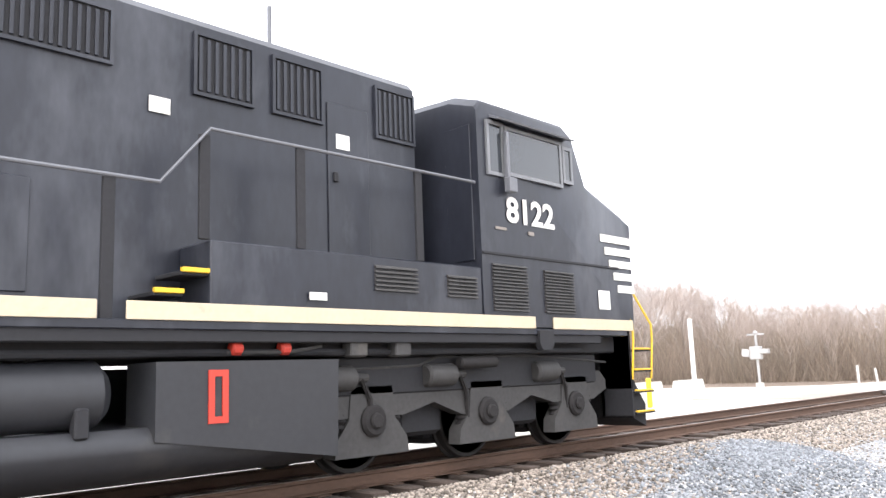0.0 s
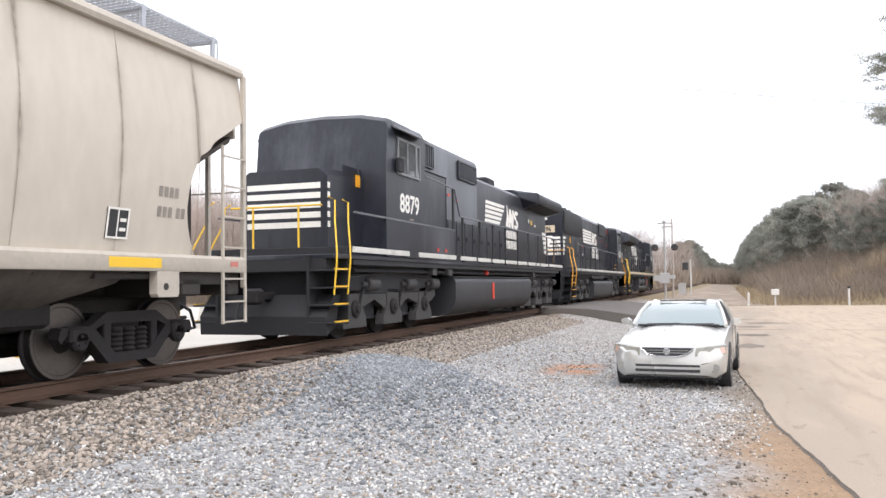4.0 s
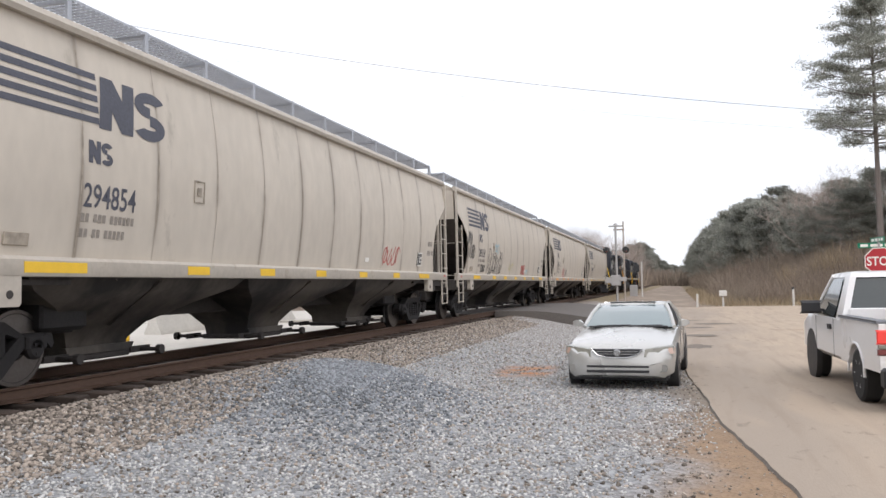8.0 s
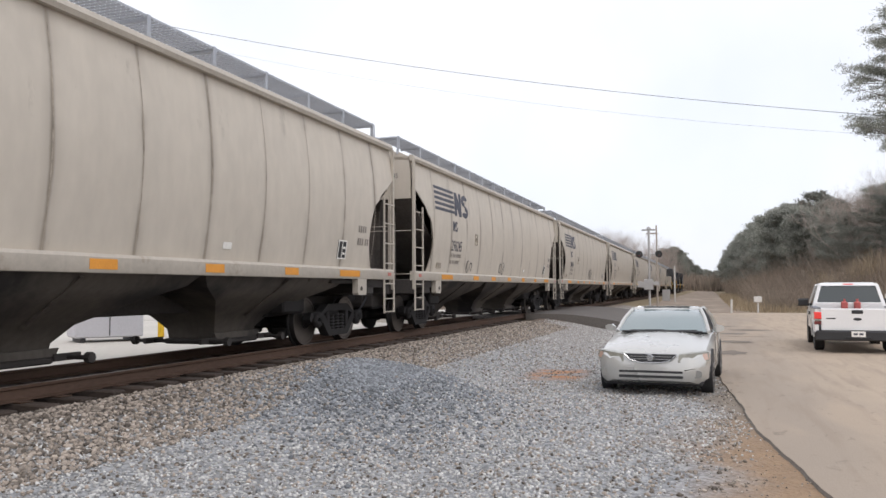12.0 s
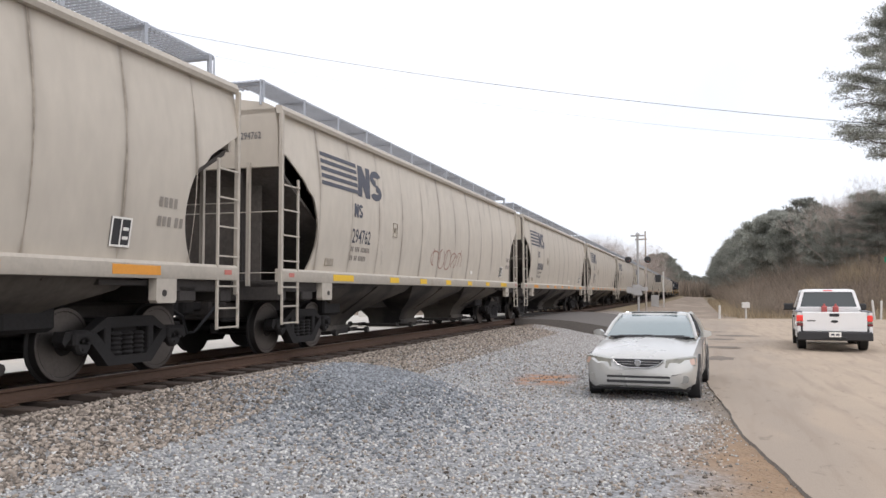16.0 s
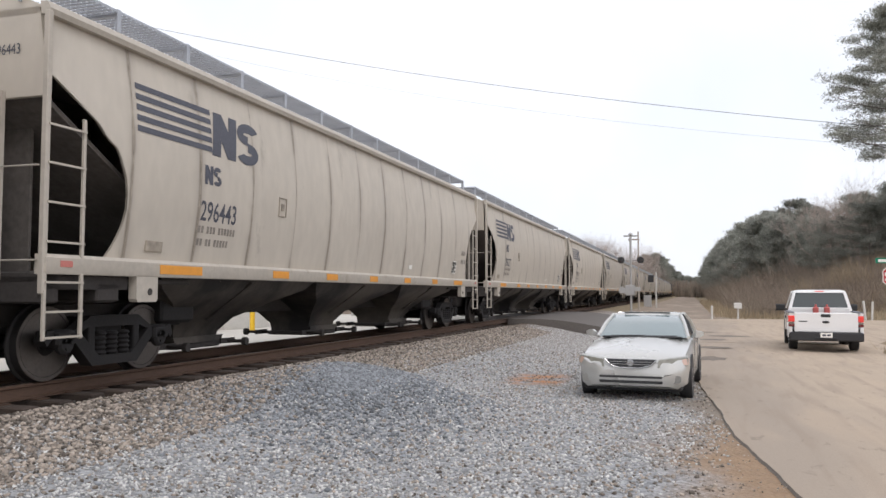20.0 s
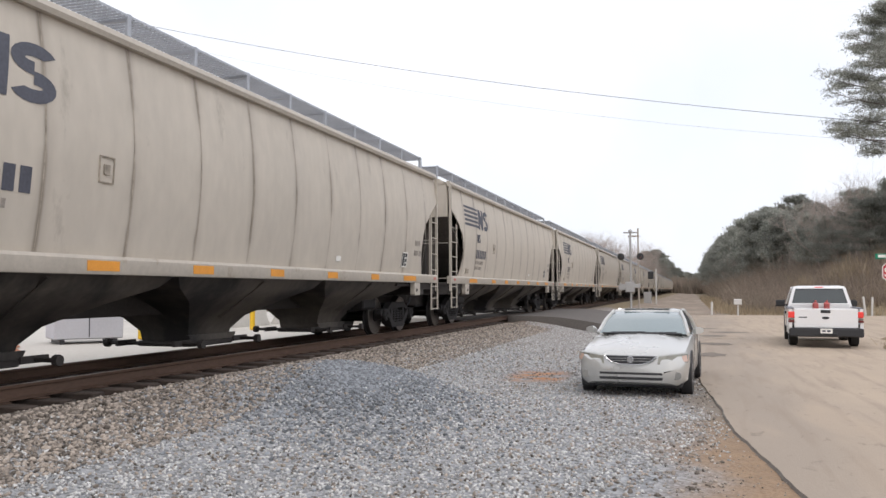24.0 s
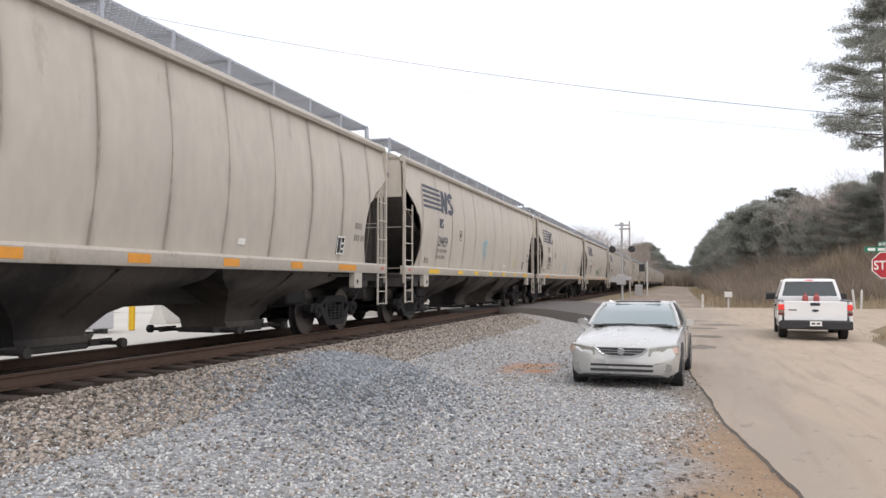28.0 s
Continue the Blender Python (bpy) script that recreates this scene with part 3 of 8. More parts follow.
while y < 220:
    dx, dz = rng.uniform(-0.07, 0.07), rng.uniform(-0.015, 0.01)
    if 1 < y < 31:
        tie = part("sleeper", tie_geo, None, track, loc=(dx, y, RAIL_Z - 0.172 + dz))
        tie.rotation_euler = (0, rng.uniform(-0.006, 0.006), rng.uniform(-0.03, 0.03))
        part("tie_plate", plate_geo, None, tie, loc=(0.755 - dx, 0, 0))
    elif not 30 < y < 47:
        far_ties.box(-1.3 + dx, 1.3 + dx, y - 0.115, y + 0.115, RAIL_Z - 0.35, RAIL_Z - 0.172 + dz)
    y += rng.uniform(0.50, 0.56)
tagged(part("sleepers", far_ties, M_TIE, track), kind="stuff")


# ---- covered hopper cars ----
CAR_PITCH, HALF = 19.80, 9.22


def side_x(z):
    """The bulge of a hopper's side sheet."""
    return 1.465 + 0.155 * math.sin(math.pi * min(max((4.2 - z) / 2.85, 0), 1))


def cut_back(z):
    """How far the side sheet stops short of the corner post."""
    return float(np.interp(z, (1.3, 1.5, 1.7, 1.9, 2.1, 2.3, 2.5, 2.7, 2.84, 2.9, 3.04, 3.1, 3.22, 3.42, 3.46, 5),
                           (0.98, 1.06, 1.19, 1.28, 1.32, 1.31, 1.26, 1.16, 1.06, 0.90, 0.78, 0.68, 0.46, 0.10, 0.0, 0.0)))


def lay(g, y, z, lift=0.006, s=1):
    """Lays flat lettering onto the bulged side, its corner at y, z."""
    out = Geo()
    out.f = list(g.f)
    out.v = [(s * (side_x(p[2] + z) + lift + p[0]), s * (p[1] + y), p[2] + z) for p in g.v]
    return out


def block_mark(scale=1.0, lean=0.14, wide=1.0):
    """Two plain slanted blocks, one with a slit, one with a notch from each side."""
    g = Geo()
    h, w = 0.62 * scale, 0.60 * scale * wide
    y = 1.82 * scale

    def shape(o, pts):
        n = len(g.v)
        g.v += [(0, o + a * w + (b - 0.5) * h * lean, b * h) for a, b in pts]
        return n

    def strip(o, left, right):
        if len(left) == 2:
            left, right = [[(p + (q[0] - p) * k / 10, b + (q[1] - b) * k / 10) for k in range(11)] for (p, b), q in (left, right)]
        n = shape(o, left + right)
        m = len(left)
        g.f += [(n + k, n + m + k, n + m + k + 1, n + k + 1) for k in range(m - 1)]

    strip(y, [(0, 0), (0, 1)], [(0.35, 0), (0.35, 1)])
    strip(y, [(0.65, 0), (0.65, 1)], [(1.0, 0), (1.0, 1)])
    strip(y, [(0.35, 0.36), (0.35, 1.0)], [(0.65, 0.0), (0.65, 0.64)])
    # the second block is one bent band that turns back twice
    mid, half = [], []
    for k in range(13):
        a = radians(25 + 245 * k / 12)
        mid.append((0.5 + 0.36 * math.cos(a), 0.735 + 0.155 * math.sin(a)))
        half.append((math.cos(a) * 0.15, math.sin(a) * 0.115))
    for k in range(13):
        a = radians(90 - 245 * k / 12)
        mid.append((0.5 + 0.36 * math.cos(a), 0.265 + 0.155 * math.sin(a)))
        half.append((-math.cos(a) * 0.15, -math.sin(a) * 0.115))
    strip(y + w + 0.02 * scale, [(a - c, b - d) for (a, b), (c, d) in zip(mid, half)], [(a + c, b + d) for (a, b), (c, d) in zip(mid, half)])
    return g


def bars(n, length, height, gap):
    g = Geo()
    for k in range(n):
        z = k * (height + gap)
        g.add([(0, 0, z), (0, length, z), (0, length, z + height), (0, 0, z + height)], [(0, 1, 2, 3)])
    return g


def letter_bars(words, size, gap=0.3, lean=0.0, wide=1.0):
    """Plain upright bars in place of letters."""
    g = Geo()
    y = 0.0
    for w in words:
        for k in range(w):
            g.add([(0, y, 0), (0, y + size * 0.56 * wide, 0), (0, y + size * 0.56 * wide + lean, size), (0, y + lean, size)], [(0, 1, 2, 3)])
            y += size * 0.78 * wide
        y += size * gap
    return g


def wheelset(parent, y, r=0.457, gauge=0.755, axle_r=0.08, reach=1.08, cap=0.13, name="wheelset", rim_mat=None):
    g = Geo()
    for s in (-1, 1):
        g.lathe("x", (s * gauge, 0, 0), [(-0.075 * s, r + 0.028), (-0.045 * s, r + 0.028), (-0.03 * s, r), (0.06 * s, r - 0.006), (0.065 * s, r - 0.06),
                                        (0.02 * s, r - 0.09), (0.02 * s, 0.17), (0.09 * s, 0.13), (0.09 * s, 0.06), (-0.09 * s, 0.06), (-0.05 * s, r - 0.1)], 28)
    g.cyl("x", (0, 0, 0), axle_r, 2 * reach - 0.1, 12)
    w = part(name, g, M_WHEEL, parent, loc=(0, y, r))
    for s in (-1, 1):
        rim, caps = Geo(), Geo()
        rim.lathe("x", (s * (gauge + 0.064), 0, 0), [(0, r - 0.055), (0.006 * s, r - 0.05), (0.006 * s, r - 0.012), (0, r - 0.008)], 28)
        caps.cyl("x", (s * reach, 0, 0), cap, 0.12, 14, bevel=0.03)
        for k in range(3):
            a = 2 * math.pi * k / 3
            caps.cyl("x", (s * (reach + 0.06), 0.06 * math.cos(a), 0.06 * math.sin(a)), 0.02, 0.03, 6)
        part("wheel_rim", rim, rim_mat or M_TREAD, w, "" if rim_mat else "polished steel rim")
        part("bearing_cap", caps, M_TRUCK, w)
    return w


def freight_truck(parent, y):
    t = part("truck", Geo().box(-1.0, 1.0, -0.26, 0.26, 0.30, 0.76, 0.05).box(-0.35, 0.35, -0.3, 0.3, 0.7, 0.85, 0.04), M_TRUCK, parent, loc=(0, y, 0))
    for s in (-1, 1):
        g = Geo()
        x0, x1 = s * 0.93, s * 1.09
        g.prism([(-1.16, 0.62), (-0.72, 0.62), (-0.45, 0.78), (0.45, 0.78), (0.72, 0.62), (1.16, 0.62), (1.2, 0.5), (1.16, 0.44), (1.0, 0.60),
                 (0.78, 0.52), (0.5, 0.64), (-0.5, 0.64), (-0.78, 0.52), (-1.0, 0.60), (-1.16, 0.44), (-1.2, 0.5)], "x", x0, x1)
        g.prism([(-0.82, 0.56), (-0.66, 0.60), (-0.30, 0.28), (0.30, 0.28), (0.66, 0.60), (0.82, 0.56), (0.42, 0.16), (-0.42, 0.16)], "x", x0 - s * 0.01, x1 + s * 0.01)
        for q in (-1, 1):
            g.box(x0, x1, q * 0.42 - 0.06, q * 0.42 + 0.06, 0.25, 0.72, 0.02)
            g.box(x0 - s * 0.03, x1 + s * 0.05, q * 0.9 - 0.16, q * 0.9 + 0.16, 0.42, 0.63, 0.04)
        part("side_frame", g, M_TRUCK, t)
        sp = None
        for q in (-0.22, 0, 0.22):
            if sp:
                again(sp, (0, q, 0))
            else:
                sp = part("spring", Geo().lathe("z", (s * 1.02, 0, 0.43), [(d, 0.095 if k % 2 else 0.07) for k, d in enumerate(np.linspace(-0.15, 0.15, 11))], 10), M_TRUCK, t, loc=(0, q, 0))
    part("brake_beam", Geo().box(-0.8, 0.8, -0.48, -0.4, 0.3, 0.4, 0.02).box(-0.8, 0.8, 0.4, 0.48, 0.3, 0.4, 0.02).box(-0.1, 0.1, -1.3, 1.3, 0.35, 0.55, 0.03), M_TRUCK, t)
    for q in (-0.89, 0.89):
        wheelset(t, q)
    return t


def coupler(parent, y, z=0.86):
    s = 1 if y > 0 else -1
    g = Geo().box(-0.09, 0.09, min(y, y - s * 0.55), max(y, y - s * 0.55), z - 0.08, z + 0.08, 0.03)
    g.box(-0.17, 0.14, min(y, y + s * 0.28), max(y, y + s * 0.28), z - 0.15, z + 0.15, 0.05)
    part("coupler", g, M_TRUCK, parent)
    part("air_hose", Geo().tube([(0.35, y - s * 0.3, z), (0.4, y, z - 0.15), (0.3, y + s * 0.25, z - 0.42), (0.1, y + s * 0.42, z - 0.45)], 0.025), M_BLACK_DULL, parent)


def hopper_car():
    car = thing("hopper_car", "tan covered hopper car with dark stripes and dark hopper bays", "freight car", "covered hopper cars")
    zs = np.linspace(1.38, 4.2, 48)
    for s in (-1, 1):
        n = 6
        outer = [[(s * side_x(z), -(HALF - cut_back(z)) + 2 * (HALF - cut_back(z)) * k / n, z) for k in range(n + 1)] for z in zs]
        inner = [[(p[0] - s * 0.03, p[1], p[2]) for p in r] for r in outer]
        g = Geo().loft(outer + inner[::-1] + [outer[0]], caps=False, closed=False)
        part("side_sheet", g, M_TAN, car)
        seam = Geo()
        for za, zb in zip(zs[2:-1], zs[3:]):
            wa, wb = 0.006 + 0.005 * math.sin((za - 1.5) * 1.15) ** 2, 0.006 + 0.005 * math.sin((zb - 1.5) * 1.15) ** 2
            seam.add([(s * (side_x(za) + 0.004), -wa, za), (s * (side_x(za) + 0.004), wa, za), (s * (side_x(zb) + 0.004), wb, zb), (s * (side_x(zb) + 0.004), -wb, zb)], [(0, 1, 2, 3)])
        first = None
        for k in range(12 if s > 0 else 0):
            yy = -7.85 + k * 1.45
            if first:
                again(first, (0, yy, 0))
            else:
                first = part("seam", seam, M_SEAM, car, "dark weld seam", (0, yy, 0))
        part("top_chord", Geo().prism([(s * 1.46, 4.12), (s * 1.56, 4.12), (s * 1.58, 4.18), (s * 1.54, 4.26), (s * 1.44, 4.27)], "y", -HALF, HALF), M_TRIM, car)
        sill = part("side_sill", Geo().prism([(s * 1.46, 1.27), (s * 1.6, 1.27), (s * 1.61, 1.29), (s * 1.61, 1.45), (s * 1.58, 1.49), (s * 1.46, 1.49)], "y", -HALF, HALF), M_TRIM, car)
        for q in (-1, 1):
            part("end_reflector", Geo().box(min(s * 1.611, s * 1.618), max(s * 1.611, s * 1.618), q * (HALF - 0.3) - 0.09, q * (HALF - 0.3) + 0.09, 1.35, 1.42), M_FADEDRED, sill, "faded red reflective patch")
        for yy, w in ((-6.79, 0.95), (-4.0, 0.55), (-1.95, 0.5), (0.2, 0.45), (2.4, 0.45), (4.6, 0.45), (6.9, 0.9)):
            part("reflector", Geo().box(s * 1.607, s * 1.616, s * yy - w / 2, s * yy + w / 2, 1.31, 1.43), M_ORANGE, sill, "orange reflective patch")
        for q in (-1, 1):
            y0 = q * (HALF - 1.72)
            pad = part("bolster_plate", Geo().prism([(y0 - 0.21, 1.28), (y0 + 0.21, 1.28), (y0 + 0.21, 0.99), (y0 + 0.18, 0.95), (y0 - 0.18, 0.95), (y0 - 0.21, 0.99)], "x", s * 1.48, s * 1.6), M_TRIM, car)
            part("jacking_hole", Geo().cyl("x", (s * 1.602, y0 - q * 0.05, 1.08), 0.045, 0.012, 12), M_CAVITY, pad)
            # corner posts, ladders
            yp = q * HALF
            part("corner_post", Geo().box(s * 1.53, s * 1.60, yp - 0.035, yp + 0.035, 1.05, 4.15, 0.012), M_TRIM, car)
            lad = part("ladder", Geo().box(s * 1.575, s * 1.61, yp - q * 0.55 - 0.022, yp - q * 0.55 + 0.022, 0.55, 3.05, 0.006)
                       .box(s * 1.575, s * 1.61, yp - 0.02, yp + 0.02, 0.55, 1.1, 0.006), M_TRIM, car)
            rung = None
            if s < 0:
                continue
            for zz in (0.58, 0.86, 1.18, 1.62, 2.05, 2.48, 2.9):
                geo = Geo().box(s * 1.60, s * 1.62, min(yp, yp - q * 0.57), max(yp, yp - q * 0.57), -0.012, 0.012)
                rung = again(rung, (0, 0, zz)) if rung else part("rung", geo, M_TRIM, lad, loc=(0, 0, zz))
    # ends
    for q in (-1, 1):
        part("end_sheet", Geo().box(-1.47, 1.47, min(q * 9.12, q * 9.17), max(q * 9.12, q * 9.17), 3.22, 4.24, 0.01), M_TAN, car)
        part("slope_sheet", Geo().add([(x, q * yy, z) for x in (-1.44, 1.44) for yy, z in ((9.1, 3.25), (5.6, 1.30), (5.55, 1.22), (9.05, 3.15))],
                                      [(0, 1, 5, 4), (1, 2, 6, 5), (2, 3, 7, 6), (3, 0, 4, 7), (0, 1, 2, 3), (4, 5, 6, 7)]), M_ENDSHADE, car, "sooty slope sheet, its brown darkened for shade")
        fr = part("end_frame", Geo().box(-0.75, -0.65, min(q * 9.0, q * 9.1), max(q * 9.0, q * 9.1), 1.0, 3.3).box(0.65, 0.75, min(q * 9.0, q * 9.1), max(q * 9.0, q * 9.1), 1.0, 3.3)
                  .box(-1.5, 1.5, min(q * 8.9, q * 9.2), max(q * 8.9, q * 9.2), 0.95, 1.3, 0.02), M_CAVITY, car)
        part("end_bulkhead", Geo().box(-0.9, 0.9, min(q * 8.70, q * 8.74), max(q * 8.70, q * 8.74), 1.24, 3.24), M_ENDSHADE, car, "dirty brown end bulkhead, darkened for shade")
        for x0 in (-0.95, 0.95):
            part("end_ladder_rail", Geo().box(x0 - 0.03, x0 + 0.03, min(q * 9.2, q * 9.26), max(q * 9.2, q * 9.26), 1.2, 3.3), M_TRIM, car)
        for zz in (1.42, 2.45):
            part("grab_iron", Geo().tube([(-1.5, q * 9.24, zz), (1.5, q * 9.24, zz)], 0.011), M_TRIM, car)
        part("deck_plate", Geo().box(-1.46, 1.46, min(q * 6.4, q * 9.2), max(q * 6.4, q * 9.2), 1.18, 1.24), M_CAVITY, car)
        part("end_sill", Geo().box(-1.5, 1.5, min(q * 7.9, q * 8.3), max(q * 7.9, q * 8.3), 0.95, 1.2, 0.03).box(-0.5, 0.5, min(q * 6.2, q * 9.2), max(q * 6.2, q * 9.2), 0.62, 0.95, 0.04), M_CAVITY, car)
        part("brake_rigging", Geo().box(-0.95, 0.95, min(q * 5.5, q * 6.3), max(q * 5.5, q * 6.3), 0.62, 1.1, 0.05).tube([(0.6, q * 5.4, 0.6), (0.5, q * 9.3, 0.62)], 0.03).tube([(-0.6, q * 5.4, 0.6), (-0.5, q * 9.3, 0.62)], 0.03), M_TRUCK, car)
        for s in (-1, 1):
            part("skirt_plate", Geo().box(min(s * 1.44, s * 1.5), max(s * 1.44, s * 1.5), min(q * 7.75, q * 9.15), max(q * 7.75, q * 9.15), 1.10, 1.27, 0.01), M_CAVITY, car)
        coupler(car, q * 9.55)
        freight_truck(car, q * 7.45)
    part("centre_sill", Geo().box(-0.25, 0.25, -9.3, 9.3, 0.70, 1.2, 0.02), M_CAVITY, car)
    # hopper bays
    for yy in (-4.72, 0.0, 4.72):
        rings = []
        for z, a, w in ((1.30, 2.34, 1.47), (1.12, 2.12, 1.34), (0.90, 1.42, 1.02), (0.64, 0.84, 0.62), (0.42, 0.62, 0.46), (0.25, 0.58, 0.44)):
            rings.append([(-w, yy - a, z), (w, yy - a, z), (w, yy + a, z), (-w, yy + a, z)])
        bay = part("hopper_bay", Geo().loft(rings), M_TAN_LOW, car, "dark brown discharge hopper with blacker patches")
        gate = part("outlet_gate", Geo().box(-0.52, 0.52, yy - 0.62, yy + 0.62, 0.17, 0.26, 0.02).box(-0.42, 0.42, yy + 0.6, yy + 0.95, 0.19, 0.235, 0.01), M_CAVITY, bay)
        for q in (-0.88, 0.82):
            part("gate_shaft", Geo().cyl("x", (0, yy + q, 0.24), 0.03, 1.7, 8).cyl("x", (0.88, yy + q, 0.24), 0.07, 0.08, 8).cyl("x", (-0.88, yy + q, 0.24), 0.07, 0.08, 8)
                 .box(0.5, 0.55, yy + q - 0.22, yy + q + 0.22, 0.20, 0.29).box(-0.55, -0.5, yy + q - 0.22, yy + q + 0.22, 0.20, 0.29), M_CAVITY, gate)
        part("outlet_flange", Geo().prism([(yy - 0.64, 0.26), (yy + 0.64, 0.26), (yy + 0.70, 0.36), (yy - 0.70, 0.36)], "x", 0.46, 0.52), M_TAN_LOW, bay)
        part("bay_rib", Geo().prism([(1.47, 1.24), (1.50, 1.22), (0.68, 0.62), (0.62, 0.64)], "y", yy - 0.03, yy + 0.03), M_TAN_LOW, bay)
    # roof and running boards
    prof = [(-1.5, 4.2), (-1.2, 4.34), (-0.6, 4.44), (0, 4.46), (0.6, 4.44), (1.2, 4.34), (1.5, 4.2), (1.45, 4.15), (-1.45, 4.15)]
    part("roof", Geo().prism(prof, "y", -HALF + 0.05, HALF - 0.05), M_TAN, car)
    hatch = Geo().prism([(-0.3, 4.44), (0.3, 4.44), (0.27, 4.56), (0.1, 4.6), (-0.1, 4.6), (-0.27, 4.56)], "y", -8.0, 8.0)
    part("roof_hatch", hatch, M_TAN, car)
    grate = Geo()
    for k in range(7):
        x0 = 0.62 + k * 0.085
        grate.box(x0 - 0.008, x0 + 0.008, -9.2, 9.2, 4.71, 4.74)
    for k in range(200):
        yy = -9.2 + k * 18.4 / 199
        grate.box(0.61, 1.14, yy - 0.012, yy + 0.012, 4.70, 4.72)
    board = part("running_board", grate, M_GRATE, car, "steel grating roof walk")
    again(board, rot=(0, 0, 180))
    brk = None
    for k in range(13):
        yy = -9.1 + k * 18.2 / 12
        geo = Geo().box(1.09, 1.14, -0.018, 0.018, 4.36, 4.74, 0.006).box(0.6, 1.14, -0.02, 0.02, 4.66, 4.70).box(1.13, 1.15, -0.035, 0.035, 4.45, 4.75, 0.005)
        brk = again(brk, (0, yy, 0)) if brk else part("bracket", geo, M_GRATE, car, loc=(0, yy, 0))
        again(brk, (0, -yy, 0), (0, 0, 180))
    for q in (-1, 1):
        part("end_walk_rail", Geo().tube([(-1.14, q * 9.2, 4.3), (-1.14, q * 9.2, 4.70), (1.14, q * 9.2, 4.70), (1.14, q * 9.2, 4.3)], 0.022), M_GRATE, car)
        cross = Geo()
        for k in range(5):
            cross.box(-0.6, 0.6, min(q * (8.72 + 0.11 * k), q * (8.735 + 0.11 * k)), max(q * (8.72 + 0.11 * k), q * (8.735 + 0.11 * k)), 4.71, 4.74)
        for k in range(13):
            cross.box(-0.6 + 0.1 * k - 0.012, -0.6 + 0.1 * k + 0.012, min(q * 8.7, q * 9.2), max(q * 8.7, q * 9.2), 4.695, 4.715)
        part("cross_walk", cross, M_GRATE, car, "steel grating end platform")
    # markings
    for s in (-1, 1):
        part("stripe_mark", lay(bars(5, 1.66, 0.078, 0.058), -HALF + 1.45, 3.10, s=s), M_MARK, car, "dark blue-grey bars")
        part("block_mark", lay(block_mark(1.06), -HALF + 1.22, 3.06, s=s), M_MARK, car, "dark blue-grey block mark")
        part("reporting_mark", lay(block_mark(0.44, 0.0, 0.78), -HALF + 2.12, 2.62, s=s), M_MARK, car)
        if s < 0:
            continue
        part("small_lettering", lay(letter_bars((2, 3, 6), 0.10, 0.6), -HALF + 2.85, 1.92, s=s), M_MARK_PALE, car)
        part("small_lettering", lay(letter_bars((2, 2, 5), 0.10, 0.6), -HALF + 2.85, 1.74, s=s), M_MARK_PALE, car)
        part("data_panel", lay(letter_bars((3, 2), 0.13, 0.4), HALF - 1.9, 1.95, s=s), M_MARK_PALE, car)
        part("data_panel", lay(letter_bars((4,), 0.13, 0.4), HALF - 1.9, 2.2, s=s), M_MARK_PALE, car)
        part("inspection_plate", lay(Geo().box(0, 0.006, 0, 0.36, 0, 0.36), HALF - 2.75, 1.64, s=s), M_PLATE, car, "black and white consolidated stencil")
        part("inspection_stencil", lay(Geo().box(0, 0.004, 0.0, 0.36, 0.0, 0.025).box(0, 0.004, 0.0, 0.36, 0.335, 0.36).box(0, 0.004, 0.0, 0.025, 0.025, 0.335).box(0, 0.004, 0.335, 0.36, 0.025, 0.335).box(0, 0.004, 0.165, 0.185, 0.025, 0.335).box(0, 0.004, 0.21, 0.31, 0.09, 0.13).box(0, 0.004, 0.21, 0.31, 0.20, 0.24), HALF - 2.75, 1.64, 0.016, s=s), M_WHITE, car)
        part("placard_holder", lay(Geo().box(0, 0.012, 0, 0.26, 0, 0.015).box(0, 0.012, 0, 0.26, 0.305, 0.32).box(0, 0.012, 0, 0.015, 0.015, 0.305).box(0, 0.012, 0.245, 0.26, 0.015, 0.305).box(0, 0.012, 0.08, 0.18, 0.1, 0.22), -HALF + 5.1, 2.35, s=s), M_SEAM, car)
        part("route_board", lay(Geo().box(0, 0.02, 0, 0.34, 0, 0.14, 0.005), -HALF + 1.75, 1.60, s=s), M_SEAM, car)
        part("small_plate", lay(Geo().box(0, 0.01, 0, 0.22, 0, 0.10, 0.003), 2.7, 1.66, s=s), M_WHITE, car)
    return car


M_FADEDRED = mat("faded_red_reflector", (0.50, 0.17, 0.14), 0.5, var=0.2, scale=6, fine=60)
M_SEAM = mat("weld_seam_stain", (0.34, 0.295, 0.24), 0.7, var=0.6, scale=1.6, fine=12, bump=0)
M_PLATE = mat("black_stencil_patch", (0.03, 0.03, 0.032), 0.6)
NUMBERS = {1: "297118", 2: "295158", 3: "294854", 4: "297522", 5: "296914", 6: "296245", 7: "297970", 8: "296214", 10: "294762", 11: "297683", 12: "297382",
           13: "296277", 14: "296443", 15: "297182", 16: "297487", 19: "298915", 20: "297808", 21: "294859"}
YELLOW_CARS = {0, 2, 3, 10, 21}
PAINTS = {"red": mat("red_spray_paint", (0.50, 0.10, 0.09), 0.5), "black": mat("black_spray_paint", (0.05, 0.05, 0.055), 0.5), "blue": mat("blue_spray_paint", (0.22, 0.50, 0.62), 0.5),
          "green": mat("green_spray_paint", (0.10, 0.33, 0.17), 0.5), "brown": mat("brown_spray_paint", (0.35, 0.20, 0.16), 0.6), "lime": mat("faded_yellow_spray_paint", (0.55, 0.50, 0.22), 0.6)}


